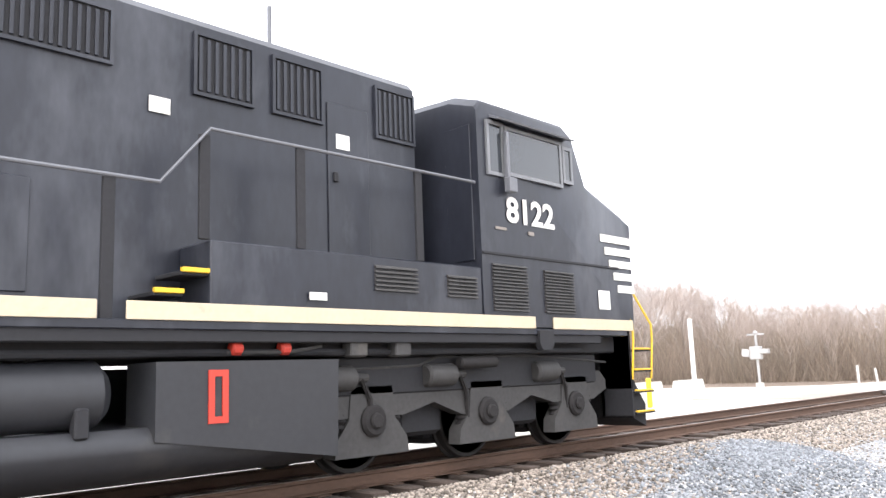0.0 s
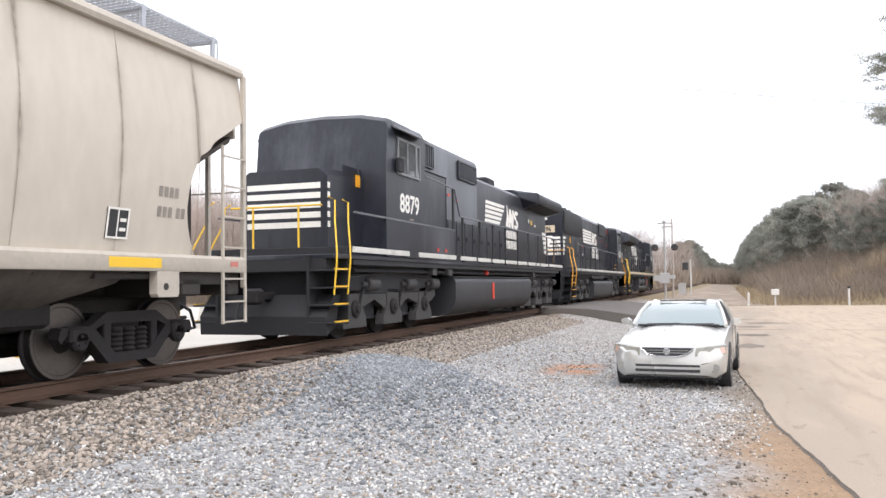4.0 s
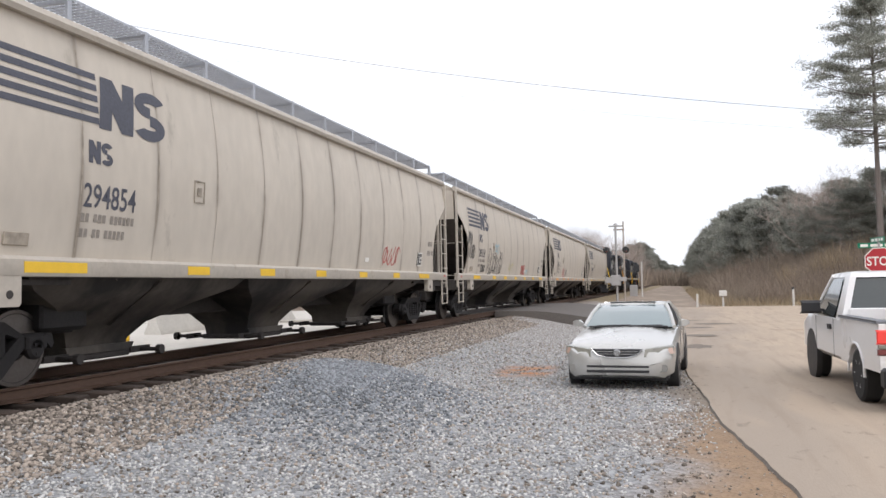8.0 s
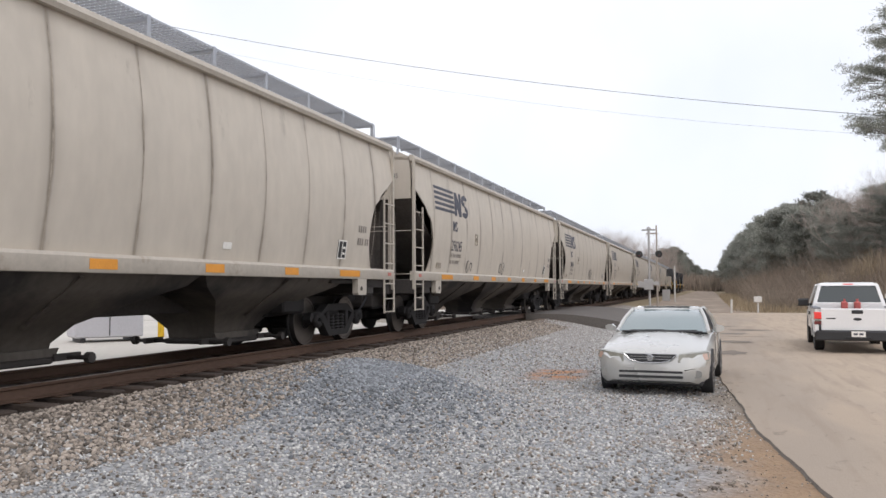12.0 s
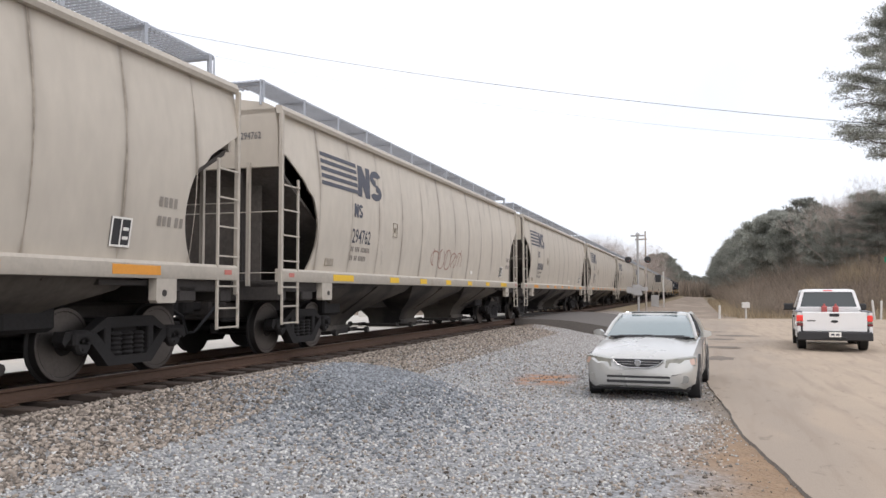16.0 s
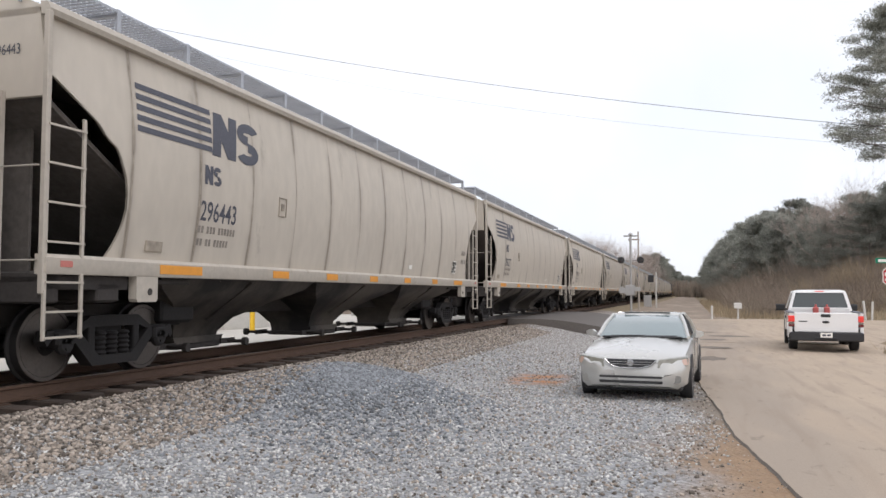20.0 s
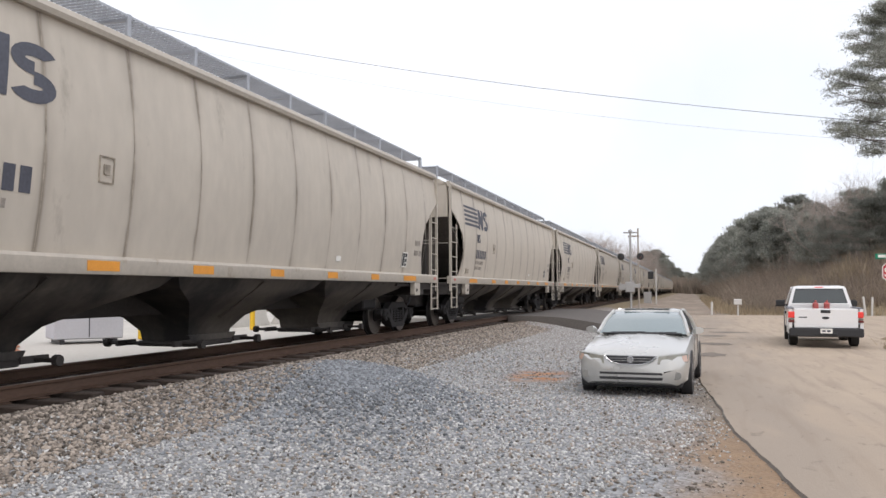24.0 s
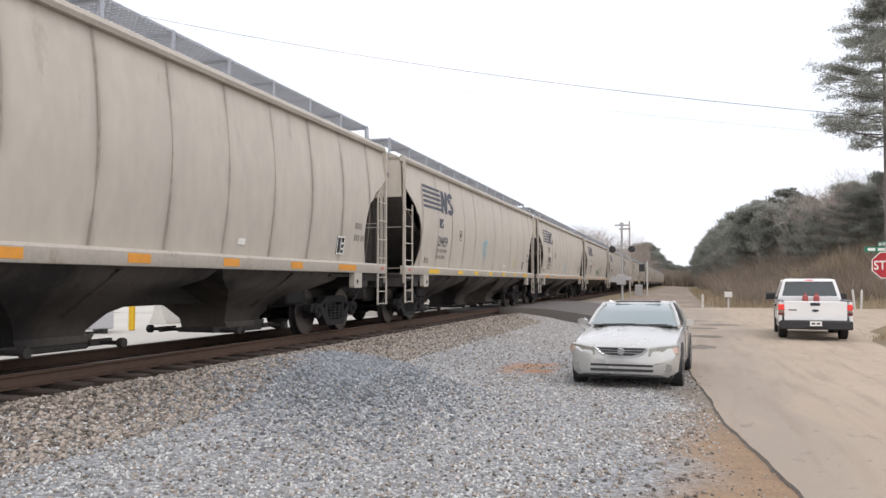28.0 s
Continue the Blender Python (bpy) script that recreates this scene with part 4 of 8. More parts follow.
def stroke(points, width=0.035):
    """A flat painted line through points of the side plane."""
    g = Geo()
    for (a, b), (c, d) in zip(points[:-1], points[1:]):
        n = math.hypot(c - a, d - b) or 1
        ny, nz = -(d - b) / n * width / 2, (c - a) / n * width / 2
        ty, tz = (c - a) / n * width * 0.3, (d - b) / n * width * 0.3
        g.add([(0, a + ny - ty, b + nz - tz), (0, c + ny + ty, d + nz + tz), (0, c - ny + ty, d - nz + tz), (0, a - ny - ty, b - nz - tz)], [(0, 1, 2, 3)])
    return g


def scrawl(seed, n, w, h, width=0.035, lean=0.15):
    """A row of looping spray strokes."""
    r = random.Random(seed)
    g = Geo()
    for k in range(n):
        c, pts = w * (k + 0.5) / n, []
        a0, turn = r.uniform(0, 6.3), r.choice((3.5, 4.6, 5.6, 6.3)) * r.choice((-1, 1))
        rw, rh = w / n * r.uniform(0.42, 0.62), h * r.uniform(0.35, 0.55)
        for i in range(14):
            a = a0 + turn * i / 13
            z = h / 2 + rh * math.sin(a)
            pts.append((c + rw * math.cos(a) + z * lean, z))
        q = stroke(pts, width)
        g.add(q.v, q.f)
        z0 = r.uniform(0, 0.3) * h
        q = stroke([(c - rw * 0.5 + lean * z0, z0), (c + rw * r.uniform(-0.6, 0.8) + lean * h, h * r.uniform(0.7, 1.1))], width)
        g.add(q.v, q.f)
    return g


GRAFFITI = {1: [("red", 3, 4, 1.1, 0.5, 5.0, 1.5), ("black", 4, 3, 0.7, 0.45, 6.3, 1.55)],
            2: [("black", 5, 6, 2.5, 0.95, 4.3, 1.5), ("black", 15, 4, 2.2, 0.7, 4.5, 1.52), ("black", 9, 4, 0.55, 0.4, 1.25, 2.5), ("black", 19, 5, 0.75, 0.45, 1.45, 2.02), ("red", 41, 4, 0.95, 0.42, 11.0, 1.54), ("red", 43, 5, 0.9, 0.36, 11.05, 1.58), ("blue", 44, 2, 0.5, 0.2, 12.2, 1.55), ("black", 45, 4, 0.6, 0.28, 3.3, 1.55), ("blue", 6, 2, 0.7, 0.35, 5.4, 2.3), ("lime", 7, 2, 0.9, 0.35, 8.3, 1.65)],
            3: [("red", 8, 4, 1.2, 0.5, 13.0, 1.6)],
            5: [("black", 21, 4, 1.3, 0.55, 9.3, 1.55)], 6: [("black", 22, 2, 0.6, 0.3, 4.4, 1.55), ("black", 23, 2, 0.7, 0.35, 8.2, 1.55)],
            10: [("brown", 24, 5, 2.8, 0.5, 8.0, 1.75)], 19: [("black", 26, 3, 0.6, 0.8, 11.15, 1.6), ("black", 27, 2, 0.8, 0.3, 10.95, 1.52)], 20: [("blue", 28, 2, 0.7, 0.4, 9.0, 1.7)],
            21: [("blue", 27, 3, 0.65, 0.6, 8.2, 1.95), ("lime", 29, 2, 0.9, 0.35, 13.6, 1.65)], 0: [("black", 30, 2, 0.5, 0.4, 3.2, 1.6)]}

# ---- the train's run: seconds and metres covered ----
RUN = ((0, 0), (0.5, 8.51), (1, 17.33), (2, 34.66), (3, 52.29), (5.5, 97.86), (7, 125), (8.5, 152.06), (10.5, 188.12), (12, 215.38), (13.5, 242.7), (15.5, 279.46), (17, 307.15), (18, 325.68), (19, 344.19), (20, 362.83), (21, 381.54), (22, 400.27), (23.5, 428.33), (25, 456.55), (26.5, 485.02), (28, 513.55))


def run(t):
    """Distance run at t, on a smooth curve through RUN."""
    ts, ss = np.array([r[0] for r in RUN]), np.array([r[1] for r in RUN])
    g = np.gradient(ss, ts)
    i = int(np.clip(np.searchsorted(ts, t) - 1, 0, len(ts) - 2))
    h = ts[i + 1] - ts[i]
    u = (t - ts[i]) / h
    return float((2 * u**3 - 3 * u**2 + 1) * ss[i] + (u**3 - 2 * u**2 + u) * h * g[i] + (3 * u**2 - 2 * u**3) * ss[i + 1] + (u**3 - u**2) * h * g[i + 1])


FIRST_HOPPER = 18.7 - 97.3 + HALF   # its middle at the start
TRAIN = []                           # vehicles and their middles at the start
proto = hopper_car()
for k in range(25):
    c = proto if k == 0 else copy_thing(proto, pose(TRACK_X, 0, RAIL_Z))
    tone = "cream-tan" if k in YELLOW_CARS else "tan"
    c["label"] = tone + " covered hopper car with dark bars and " + ("painted scrawls" if k in GRAFFITI else "streaked clean sides")
    TRAIN.append((c, FIRST_HOPPER - k * CAR_PITCH))
for o in bpy.data.objects:
    if o.name.split(".")[0] in ("small_lettering", "data_panel"):
        tagged(o, kind="stuff")
for k, (c, _) in enumerate(TRAIN):
    if k in YELLOW_CARS:
        for o in c.children_recursive:
            if o.name.startswith("reflector"):
                o.material_slots[0].link = "OBJECT"
                o.material_slots[0].material = M_YELLOW
    if k in NUMBERS:
        part("number", lay(text_geo(NUMBERS[k], 0.40, bold=0.004, wide=0.80), -HALF + 2.86, 2.10), M_MARK, c)
        part("end_number", Geo().add([(p[1] * 0.8 + 0.74, -9.178, p[2] + 3.72) for p in text_geo(NUMBERS[k], 0.17).v], text_geo(NUMBERS[k], 0.17).f), M_MARK, c)
    else:
        part("number_bars", lay(letter_bars((6,), 0.28, 0.2), -HALF + 2.86, 2.10), M_MARK, c)
    for paint, seed, n, w, h, y0, z0 in GRAFFITI.get(k, ()):
        part("graffiti", lay(scrawl(seed, n, w, h), -HALF + y0, z0), PAINTS[paint], c, paint + " sprayed scrawl")
    if k in (16, 19):
        # these cars' markings stand further from its end
        for o in c.children:
            if o.name.split(".")[0] in ("stripe_mark", "block_mark", "reporting_mark", "small_lettering", "number", "route_board"):
                o.location.y += 0.6
    if k == 19:
        part("graffiti", lay(text_geo("WHAM", 0.66, bold=0.006, wide=0.74), -HALF + 8.15, 1.66), PAINTS["green"], c, "green sprayed letters")


# ---- locomotives ----
def lay_flat(g, y0, z, x, s=1, slope=0.0):
    """Flat markings on a locomotive's side at x; s = -1 for the other side, where y0 counts backwards."""
    out = Geo()
    out.f = list(g.f)
    out.v = [(s * (x + p[0] + slope * p[2]), s * (p[1] + y0), p[2] + z) for p in g.v]
    return out


def six_wheel_truck(parent, y, spacing=1.95, grey=None):
    grey = grey or M_UNDER
    t = part("truck", Geo().box(-0.9, 0.9, -spacing - 0.5, spacing + 0.5, 0.62, 0.85, 0.05), M_BLACK_DULL, parent, loc=(0, y, 0))
    e = spacing + 0.85
    for s in (-1, 1):
        g = Geo()
        top = [(-e, 0.92), (-e + 0.15, 1.05), (-spacing - 0.2, 1.08), (-spacing + 0.35, 1.02), (-0.75, 1.12), (-0.5, 1.24), (0.5, 1.24), (0.75, 1.12), (spacing - 0.35, 1.02), (spacing + 0.2, 1.08), (e - 0.15, 1.05), (e, 0.92)]
        low = [(e, 0.78), (spacing + 0.5, 0.64), (spacing - 0.5, 0.64), (0.95, 0.76), (0.45, 0.58), (-0.45, 0.58), (-0.95, 0.76), (-spacing + 0.5, 0.64), (-spacing - 0.5, 0.64), (-e, 0.78)]
        g.prism(top + low, "x", s * 0.98, s * 1.18)
        frame_ = part("side_frame", g, grey, t, "dusty grey cast side frame")
        for q in (-spacing, 0, spacing):
            ped = Geo().prism([(q - 0.30, 0.98), (q + 0.30, 0.98), (q + 0.34, 0.62), (q + 0.52, 0.40), (q + 0.54, 0.22), (q - 0.54, 0.22), (q - 0.52, 0.40), (q - 0.34, 0.62)], "x", s * 1.0, s * 1.2)
            part("pedestal", ped, grey, t)
            part("journal_box", Geo().cyl("x", (s * 1.21, q, 0.60), 0.18, 0.10, 18, bevel=0.03).cyl("x", (s * 1.27, q, 0.60), 0.09, 0.06, 12, bevel=0.02), M_TRUCK, t)
            for d in (-0.40, 0.40):
                sp = Geo().lathe("z", (s * 1.10, q + d, 0.53), [(h, 0.085 if k % 2 else 0.055) for k, h in enumerate(np.linspace(-0.17, 0.19, 11))], 10)
                part("coil_spring", sp, M_TRUCK, t)
        for q in (-spacing - 0.55, -0.9, spacing * 0.62):
            part("brake_cylinder", Geo().cyl("y", (s * 1.22, q, 1.08), 0.14, 0.5, 14, bevel=0.03).cyl("y", (s * 1.22, q + 0.33, 1.08), 0.05, 0.25, 8), grey, t)
            part("brake_rod", Geo().tube([(s * 1.24, q + 0.35, 1.08), (s * 1.22, q + 0.5, 0.85), (s * 1.16, q + 0.55, 0.45)], 0.03), M_TRUCK, t)
        part("sand_pipe", Geo().tube([(s * 1.2, -e, 1.16), (s * 1.2, -1.2, 1.2), (s * 1.2, -0.9, 1.3), (s * 1.2, 1.0, 1.3), (s * 1.2, e, 1.18)], 0.018), M_UNDER, t)
    for q in (-spacing, 0, spacing):
        part("traction_motor", Geo().box(-0.62, 0.62, q - 0.55, q + 0.5, 0.2, 0.8, 0.08), M_BLACK_DULL, t)
    for q in (-spacing / 2, spacing / 2):
        for s in (-1, 1):
            part("brake_rigging", Geo().box(s * 0.8, s * 0.97, q - 0.36, q + 0.36, 0.36, 0.95, 0.05), M_BLACK_DULL, t)
    part("bolster", Geo().box(-1.2, 1.2, -spacing - 0.6, spacing + 0.6, 0.85, 1.34, 0.05), M_BLACK_DULL, t)
    for q in (-spacing, 0, spacing):
        wheelset(t, q, r=0.53, cap=0.12, reach=1.0, name="driving_wheelset", rim_mat=M_WHEEL)
    return t


def end_steps(loco, y, s_end, rail_mat, deep=0.62):
    """Step wells, treads and bent grab rails at one end of a locomotive."""
    for s in (-1, 1):
        y0, y1 = sorted((y, y + s_end * deep))
        well = part("step_well", Geo().box(s * 0.95, s * 1.0, y0, y1, 0.35, 1.62).box(s * 0.95, s * 1.5, y1 - 0.03 if s_end < 0 else y0, y1 if s_end < 0 else y0 + 0.03, 0.35, 1.62), M_BLACK_DULL, loco)
        for z in (0.40, 0.72, 1.04, 1.36):
            part("tread", Geo().box(s * 1.0, s * 1.52, y0 + 0.06, y1, z - 0.03, z, 0.005), M_BLACK_DULL, well)
            part("tread_edge", Geo().box(s * 1.49, s * 1.53, y0 + 0.08, y1 - 0.04, z - 0.005, z + 0.025, 0.006), rail_mat, well, "bright painted step edge")
        for yy in (y0 + 0.04, y1 - 0.02):
            part("grab_rail", Geo().tube([(s * 1.5, yy, 0.9), (s * 1.56, yy, 1.5), (s * 1.56, yy, 1.75), (s * 1.40, yy - s_end * 0.25, 2.3), (s * 1.38, yy - s_end * 0.3, 2.65), (s * 1.25, yy - s_end * 0.3, 2.72)], 0.017, 8), rail_mat, loco, "bright painted bent handrail")
    part("end_plate", Geo().box(-1.5, 1.5, min(y, y + s_end * 0.05), max(y, y + s_end * 0.05), 0.75, 1.8, 0.01), M_BLACK_DULL, loco)
    part("end_rail", Geo().tube([(-1.0, y + s_end * 0.1, 2.6), (1.0, y + s_end * 0.1, 2.6)], 0.02).tube([(-0.5, y + s_end * 0.1, 1.8), (-0.5, y + s_end * 0.1, 2.6)], 0.02).tube([(0.5, y + s_end * 0.1, 1.8), (0.5, y + s_end * 0.1, 2.6)], 0.02), rail_mat, loco)
    part("pilot", Geo().prism([(y + s_end * 0.05, 0.9), (y + s_end * 0.25, 0.3), (y + s_end * 0.6, 0.16), (y + s_end * 0.62, 0.5), (y + s_end * 0.3, 0.9)], "x", -1.35, 1.35), M_BLACK_DULL, loco)
    coupler(loco, y + s_end * 0.75, 0.88)


def mane_mark(h=0.75, more=0.0):
    """Five bars that fray towards a plain wedge, then two blocks."""
    g = Geo()
    for k in range(5):
        z = h * (0.02 + 0.2 * k)
        w = 1.55 + more + (0.12 * k if k % 2 else 0.10 * k)
        g.add([(0, z * 0.2, z), (0, w + 0.05 * k, z), (0, w + 0.16 + 0.05 * k, z + h * 0.14), (0, (z + h * 0.14) * 0.2, z + h * 0.14)], [(0, 1, 2, 3)])
    return g


def side_marks(loco, y0, x, z, plain, push=0.0):
    for s in (-1, 1):
        o = y0 if s == 1 else -(y0 + 3.9)
        if plain:
            g = Geo()
            for k in range(5):
                zz = 0.02 + 0.155 * k
                g.add([(0, 0, zz), (0, 2.9, zz), (0, 2.95, zz + 0.115), (0, 0, zz + 0.115)], [(0, 1, 2, 3)])
            part("stripe_mark", lay_flat(g, o, z, x, s), M_WHITE, loco, "white bars")
            q = block_mark(1.12, wide=1.25)
            part("block_mark", lay_flat(q, o + 1.08, z + 0.02, x, s), M_WHITE, loco, "white block mark")
        else:
            part("stripe_mark", lay_flat(mane_mark(0.75, push * 0.6), o, z, x, s), M_WHITE, loco, "white bars fraying to points")
            part("wedge_mark", lay_flat(Geo().add([(0, 2.25, 0.02), (0, 2.62, 0.0), (0, 2.72, 0.35), (0, 2.50, 0.7), (0, 2.38, 0.78), (0, 2.42, 0.4)], [(0, 1, 2, 3, 4, 5)]), o + push, z, x, s), M_WHITE, loco, "white wedge mark")
            q = block_mark(1.1)
            part("block_mark", lay_flat(q, o + 0.72 + push, z + 0.02 - push * 0.1, x, s), M_WHITE, loco, "white block mark")
        along = push + (0.85 if plain else 0.0)
        part("name_bars", lay_flat(letter_bars((7,), 0.31 if plain else 0.28, 0.3, 0.05, 1.22 if plain else 1.0), o + 2.25 + along * 0.8, z - 0.40, x + 0.028, s), M_WHITE, loco, "row of white bars")
        part("name_bars", lay_flat(letter_bars((8,), 0.31 if plain else 0.28, 0.3, 0.05, 1.22 if plain else 1.0), o + 2.2 + along * 0.8, z - 0.76, x + 0.028, s), M_WHITE, loco, "row of white bars")


def nose_stripes(loco, y, half, z, s_end, slant=0.0, wrap=True):
    """White bars across an end, wrapping a little round the sides."""
    for k in range(5):
        zz = z + 0.19 * k
        g = Geo().box(-half * 0.85, half * 0.85, min(y, y + s_end * 0.012), max(y, y + s_end * 0.012), zz, zz + 0.115)
        for s in (-1, 1) if wrap else ():
            w = 0.34 + 0.1 * k + slant
            g.box(s * half, s * (half + 0.012), min(y - s_end * w, y), max(y - s_end * w, y), zz, zz + 0.115)
        part("nose_bar", g, M_WHITE, loco, "white end bar")


def hood_doors(loco, x, ys, z0, z1):
    for s in (-1, 1):
        for a, b in ys:
            d = part("hood_door", Geo().box(min(s * x, s * (x + 0.022)), max(s * x, s * (x + 0.022)), s * a if s > 0 else -b, s * b if s > 0 else -a, z0, z1, 0.008), M_BLACK, loco)
            part("latch", Geo().box(min(s * (x + 0.02), s * (x + 0.05)), max(s * (x + 0.02), s * (x + 0.05)), s * (a + 0.1) - 0.03, s * (a + 0.1) + 0.03, (z0 + z1) / 2 - 0.06, (z0 + z1) / 2 + 0.06, 0.008), M_BLACK_DULL, d)


def grille(loco, x, a, b, z0, z1, slats=8, mirror=True):
    for s in (-1, 1):
        lo, hi = (a, b) if s > 0 or not mirror else (-b, -a)
        g = part("grille", Geo().box(min(s * (x - 0.02), s * (x + 0.012)), max(s * (x - 0.02), s * (x + 0.012)), lo, hi, z0, z1), M_BLACK_DULL, loco)
        part("grille_frame", rim_x(s * x, s * (x + 0.04), lo, hi, z0, z1, 0.035), M_BLACK, g)
        w = (hi - lo) / slats
        sl = None
        for k in range(slats):
            c = lo + (k + 0.5) * w
            geo = Geo().box(min(s * x, s * (x + 0.035)), max(s * x, s * (x + 0.035)), -w * 0.22, w * 0.22, z0 + 0.02, z1 - 0.02, 0.004)
            sl = again(sl, (0, c, 0)) if sl else part("slat", geo, M_BLACK, g, loc=(0, c, 0))


def louvre(loco, x, a, b, z0, z1, n=6):
    for s in (-1, 1):
        lo, hi = (a, b) if s > 0 else (-b, -a)
        l0 = None
        for k in range(n):
            h = (z1 - z0) / n
            geo = Geo().prism([(x, 0.0), (x + 0.035, 0.0), (x + 0.03, h * 0.35), (x, h * 0.75)], "y", lo, hi) if s > 0 else Geo().prism([(-x, 0.0), (-x - 0.035, 0.0), (-x - 0.03, h * 0.35), (-x, h * 0.75)], "y", lo, hi)
            l0 = again(l0, (0, 0, z0 + k * h)) if l0 else part("louvre", geo, M_UNDER, loco, loc=(0, 0, z0))


def handrail(loco, pts, posts, z_low, flat=True):
    for s in (-1, 1):
        q = [(s * 1.52, p[0], p[1]) for p in pts]
        part("handrail", Geo().tube(q, 0.02, 8), M_RAILPAINT, loco, "thin grey handrail")
        for y in posts:
            zt = float(np.interp(y, [p[0] for p in sorted(pts)], [p[1] for p in sorted(pts)]))
            zl = z_low(y)
            part("stanchion", Geo().box(s * 1.50 - 0.02, s * 1.50 + 0.02, y - 0.055, y + 0.055, zl, zt, 0.008), M_BLACK_DULL, loco)


def sill_stripe(loco, spans, z0=1.64, z1=1.80, colour=None):
    for s in (-1, 1):
        for a, b in spans:
            part("sill_stripe", Geo().box(min(s * 1.555, s * 1.575), max(s * 1.555, s * 1.575), a, b, z0, z1, 0.004), colour or M_CREAM, loco, "cream reflective sill stripe")


def text_both(loco, body, size, y0, width, z, x, material=None, wide=1.0, bold=0.0):
    g = text_geo(body, size, bold=bold, wide=wide)
    for s in (-1, 1):
        part("number", lay_flat(g, y0 if s > 0 else -(y0 + width), z, x, s), material or M_WHITE, loco, "white painted number")


def window(loco, x, a, b, z0, z1, rim=None):
    for s in (-1, 1):
        lo, hi = min(a, b), max(a, b)
        w = part("cab_window", Geo().box(min(s * x, s * (x + 0.02)), max(s * x, s * (x + 0.02)), lo, hi, z0, z1, 0.006), M_GLASS, loco, "dark cab window glass")
        part("window_frame", rim_x(s * x, s * (x + 0.035), lo, hi, z0, z1, 0.05), rim or M_PALEFRAME, w)


def small_signs(loco, x, spots):
    for s in (-1, 1):
        for y, z, w, h, m in spots:
            o = y if s > 0 else -(y + w)
            part("warning_sign", lay_flat(Geo().box(0, 0.006, 0, w, 0, h), s * o if s > 0 else o, z, x, s), m, loco)


def frame_and_deck(loco, half, tank):
    part("underframe", Geo().box(-1.3, 1.3, -half, half, 1.32, 1.58, 0.02), M_BLACK_DULL, loco)
    part("walkway", Geo().box(-1.555, 1.555, -half, half, 1.56, 1.645, 0.01), M_BLACK, loco)
    part("side_skirt", Geo().box(1.44, 1.53, -half + 0.7, half - 0.7, 1.45, 1.57, 0.01), M_BLACK_DULL, loco)
    part("side_skirt", Geo().box(-1.53, -1.44, -half + 0.7, half - 0.7, 1.45, 1.57, 0.01), M_BLACK_DULL, loco)
    for s in (-1, 1):
        part("cable_conduit", Geo().tube([(s * 1.38, -half + 1, 1.36), (s * 1.38, half - 1, 1.36)], 0.035), M_BLACK_DULL, loco)


def fuel_tank(loco, a, b, z0=0.22, z1=1.25, material=None):
    h = min(0.28, (z1 - z0) * 0.4)
    half = [(1.02, z0), (1.2, z0 + 0.04), (1.34, z0 + 0.13), (1.44, z0 + h), (1.49, z0 + h * 1.5), (1.5, z1 - 0.16), (1.47, z1 - 0.07), (1.39, z1)]
    prof = half + [(-x, z) for x, z in reversed(half)]
    t = part("fuel_tank", Geo().prism(prof, "y", a, b), material or M_TANK, loco, "dark grey fuel tank")
    return t


M_RAILPAINT = mat("grey_handrail_paint", (0.16, 0.165, 0.18), 0.5, 0.2, var=0.15, scale=4, fine=40)
M_PALEFRAME = mat("pale_window_frame", (0.20, 0.205, 0.215), 0.45, 0.3, var=0.15, scale=4, fine=40)
M_LIGHT = mat("pale_lamp_lens", (0.7, 0.7, 0.68), 0.2, var=0.05, bump=0, coat=0.4)


def ge_hood(loco, rear, front, lift=0.0):
    prof = [(-0.95, 1.64), (-0.95, 4.66 + lift), (-0.86, 4.76 + lift), (-0.5, 4.82 + lift), (0.5, 4.82 + lift), (0.86, 4.76 + lift), (0.95, 4.66 + lift), (0.95, 1.64)]
    part("hood", Geo().prism(prof, "y", rear, front), M_BLACK, loco, "black painted long hood")


def radiator_wing(loco, rear, front, z0=4.02, z1=4.52, top=4.74, taper=1.7):
    root = z0 - 0.16
    prof = [(-0.95, root), (-1.56, z0), (-1.58, z0 + 0.05), (-1.58, z1), (-1.5, z1 + 0.08), (-0.6, top + 0.02), (0.6, top + 0.02), (1.5, z1 + 0.08), (1.58, z1), (1.58, z0 + 0.05), (1.56, z0), (0.95, root)]
    g = Geo().prism(prof, "y", rear, front)
    w = part("radiator_wing", g, M_BLACK, loco, "black overhanging radiator housing")
    fairing = Geo().loft([[(s[0] if abs(s[0]) < 1 else s[0] * 0.97, front + 0.002, s[1]) for s in prof], [(max(-0.9, min(0.9, s[0])), front + taper, max(s[1], 4.3)) for s in prof]])
    part("wing_fairing", fairing, M_BLACK, w)
    for s in (-1, 1):
        part("radiator_screen", Geo().add([(s * 0.97, rear + 0.3, root - 0.006), (s * 0.97, front - 0.3, root - 0.006), (s * 1.52, front - 0.3, z0 - 0.022), (s * 1.52, rear + 0.3, z0 - 0.022)], [(0, 1, 2, 3)]), M_BLACK_DULL, w, "dark radiator screen")


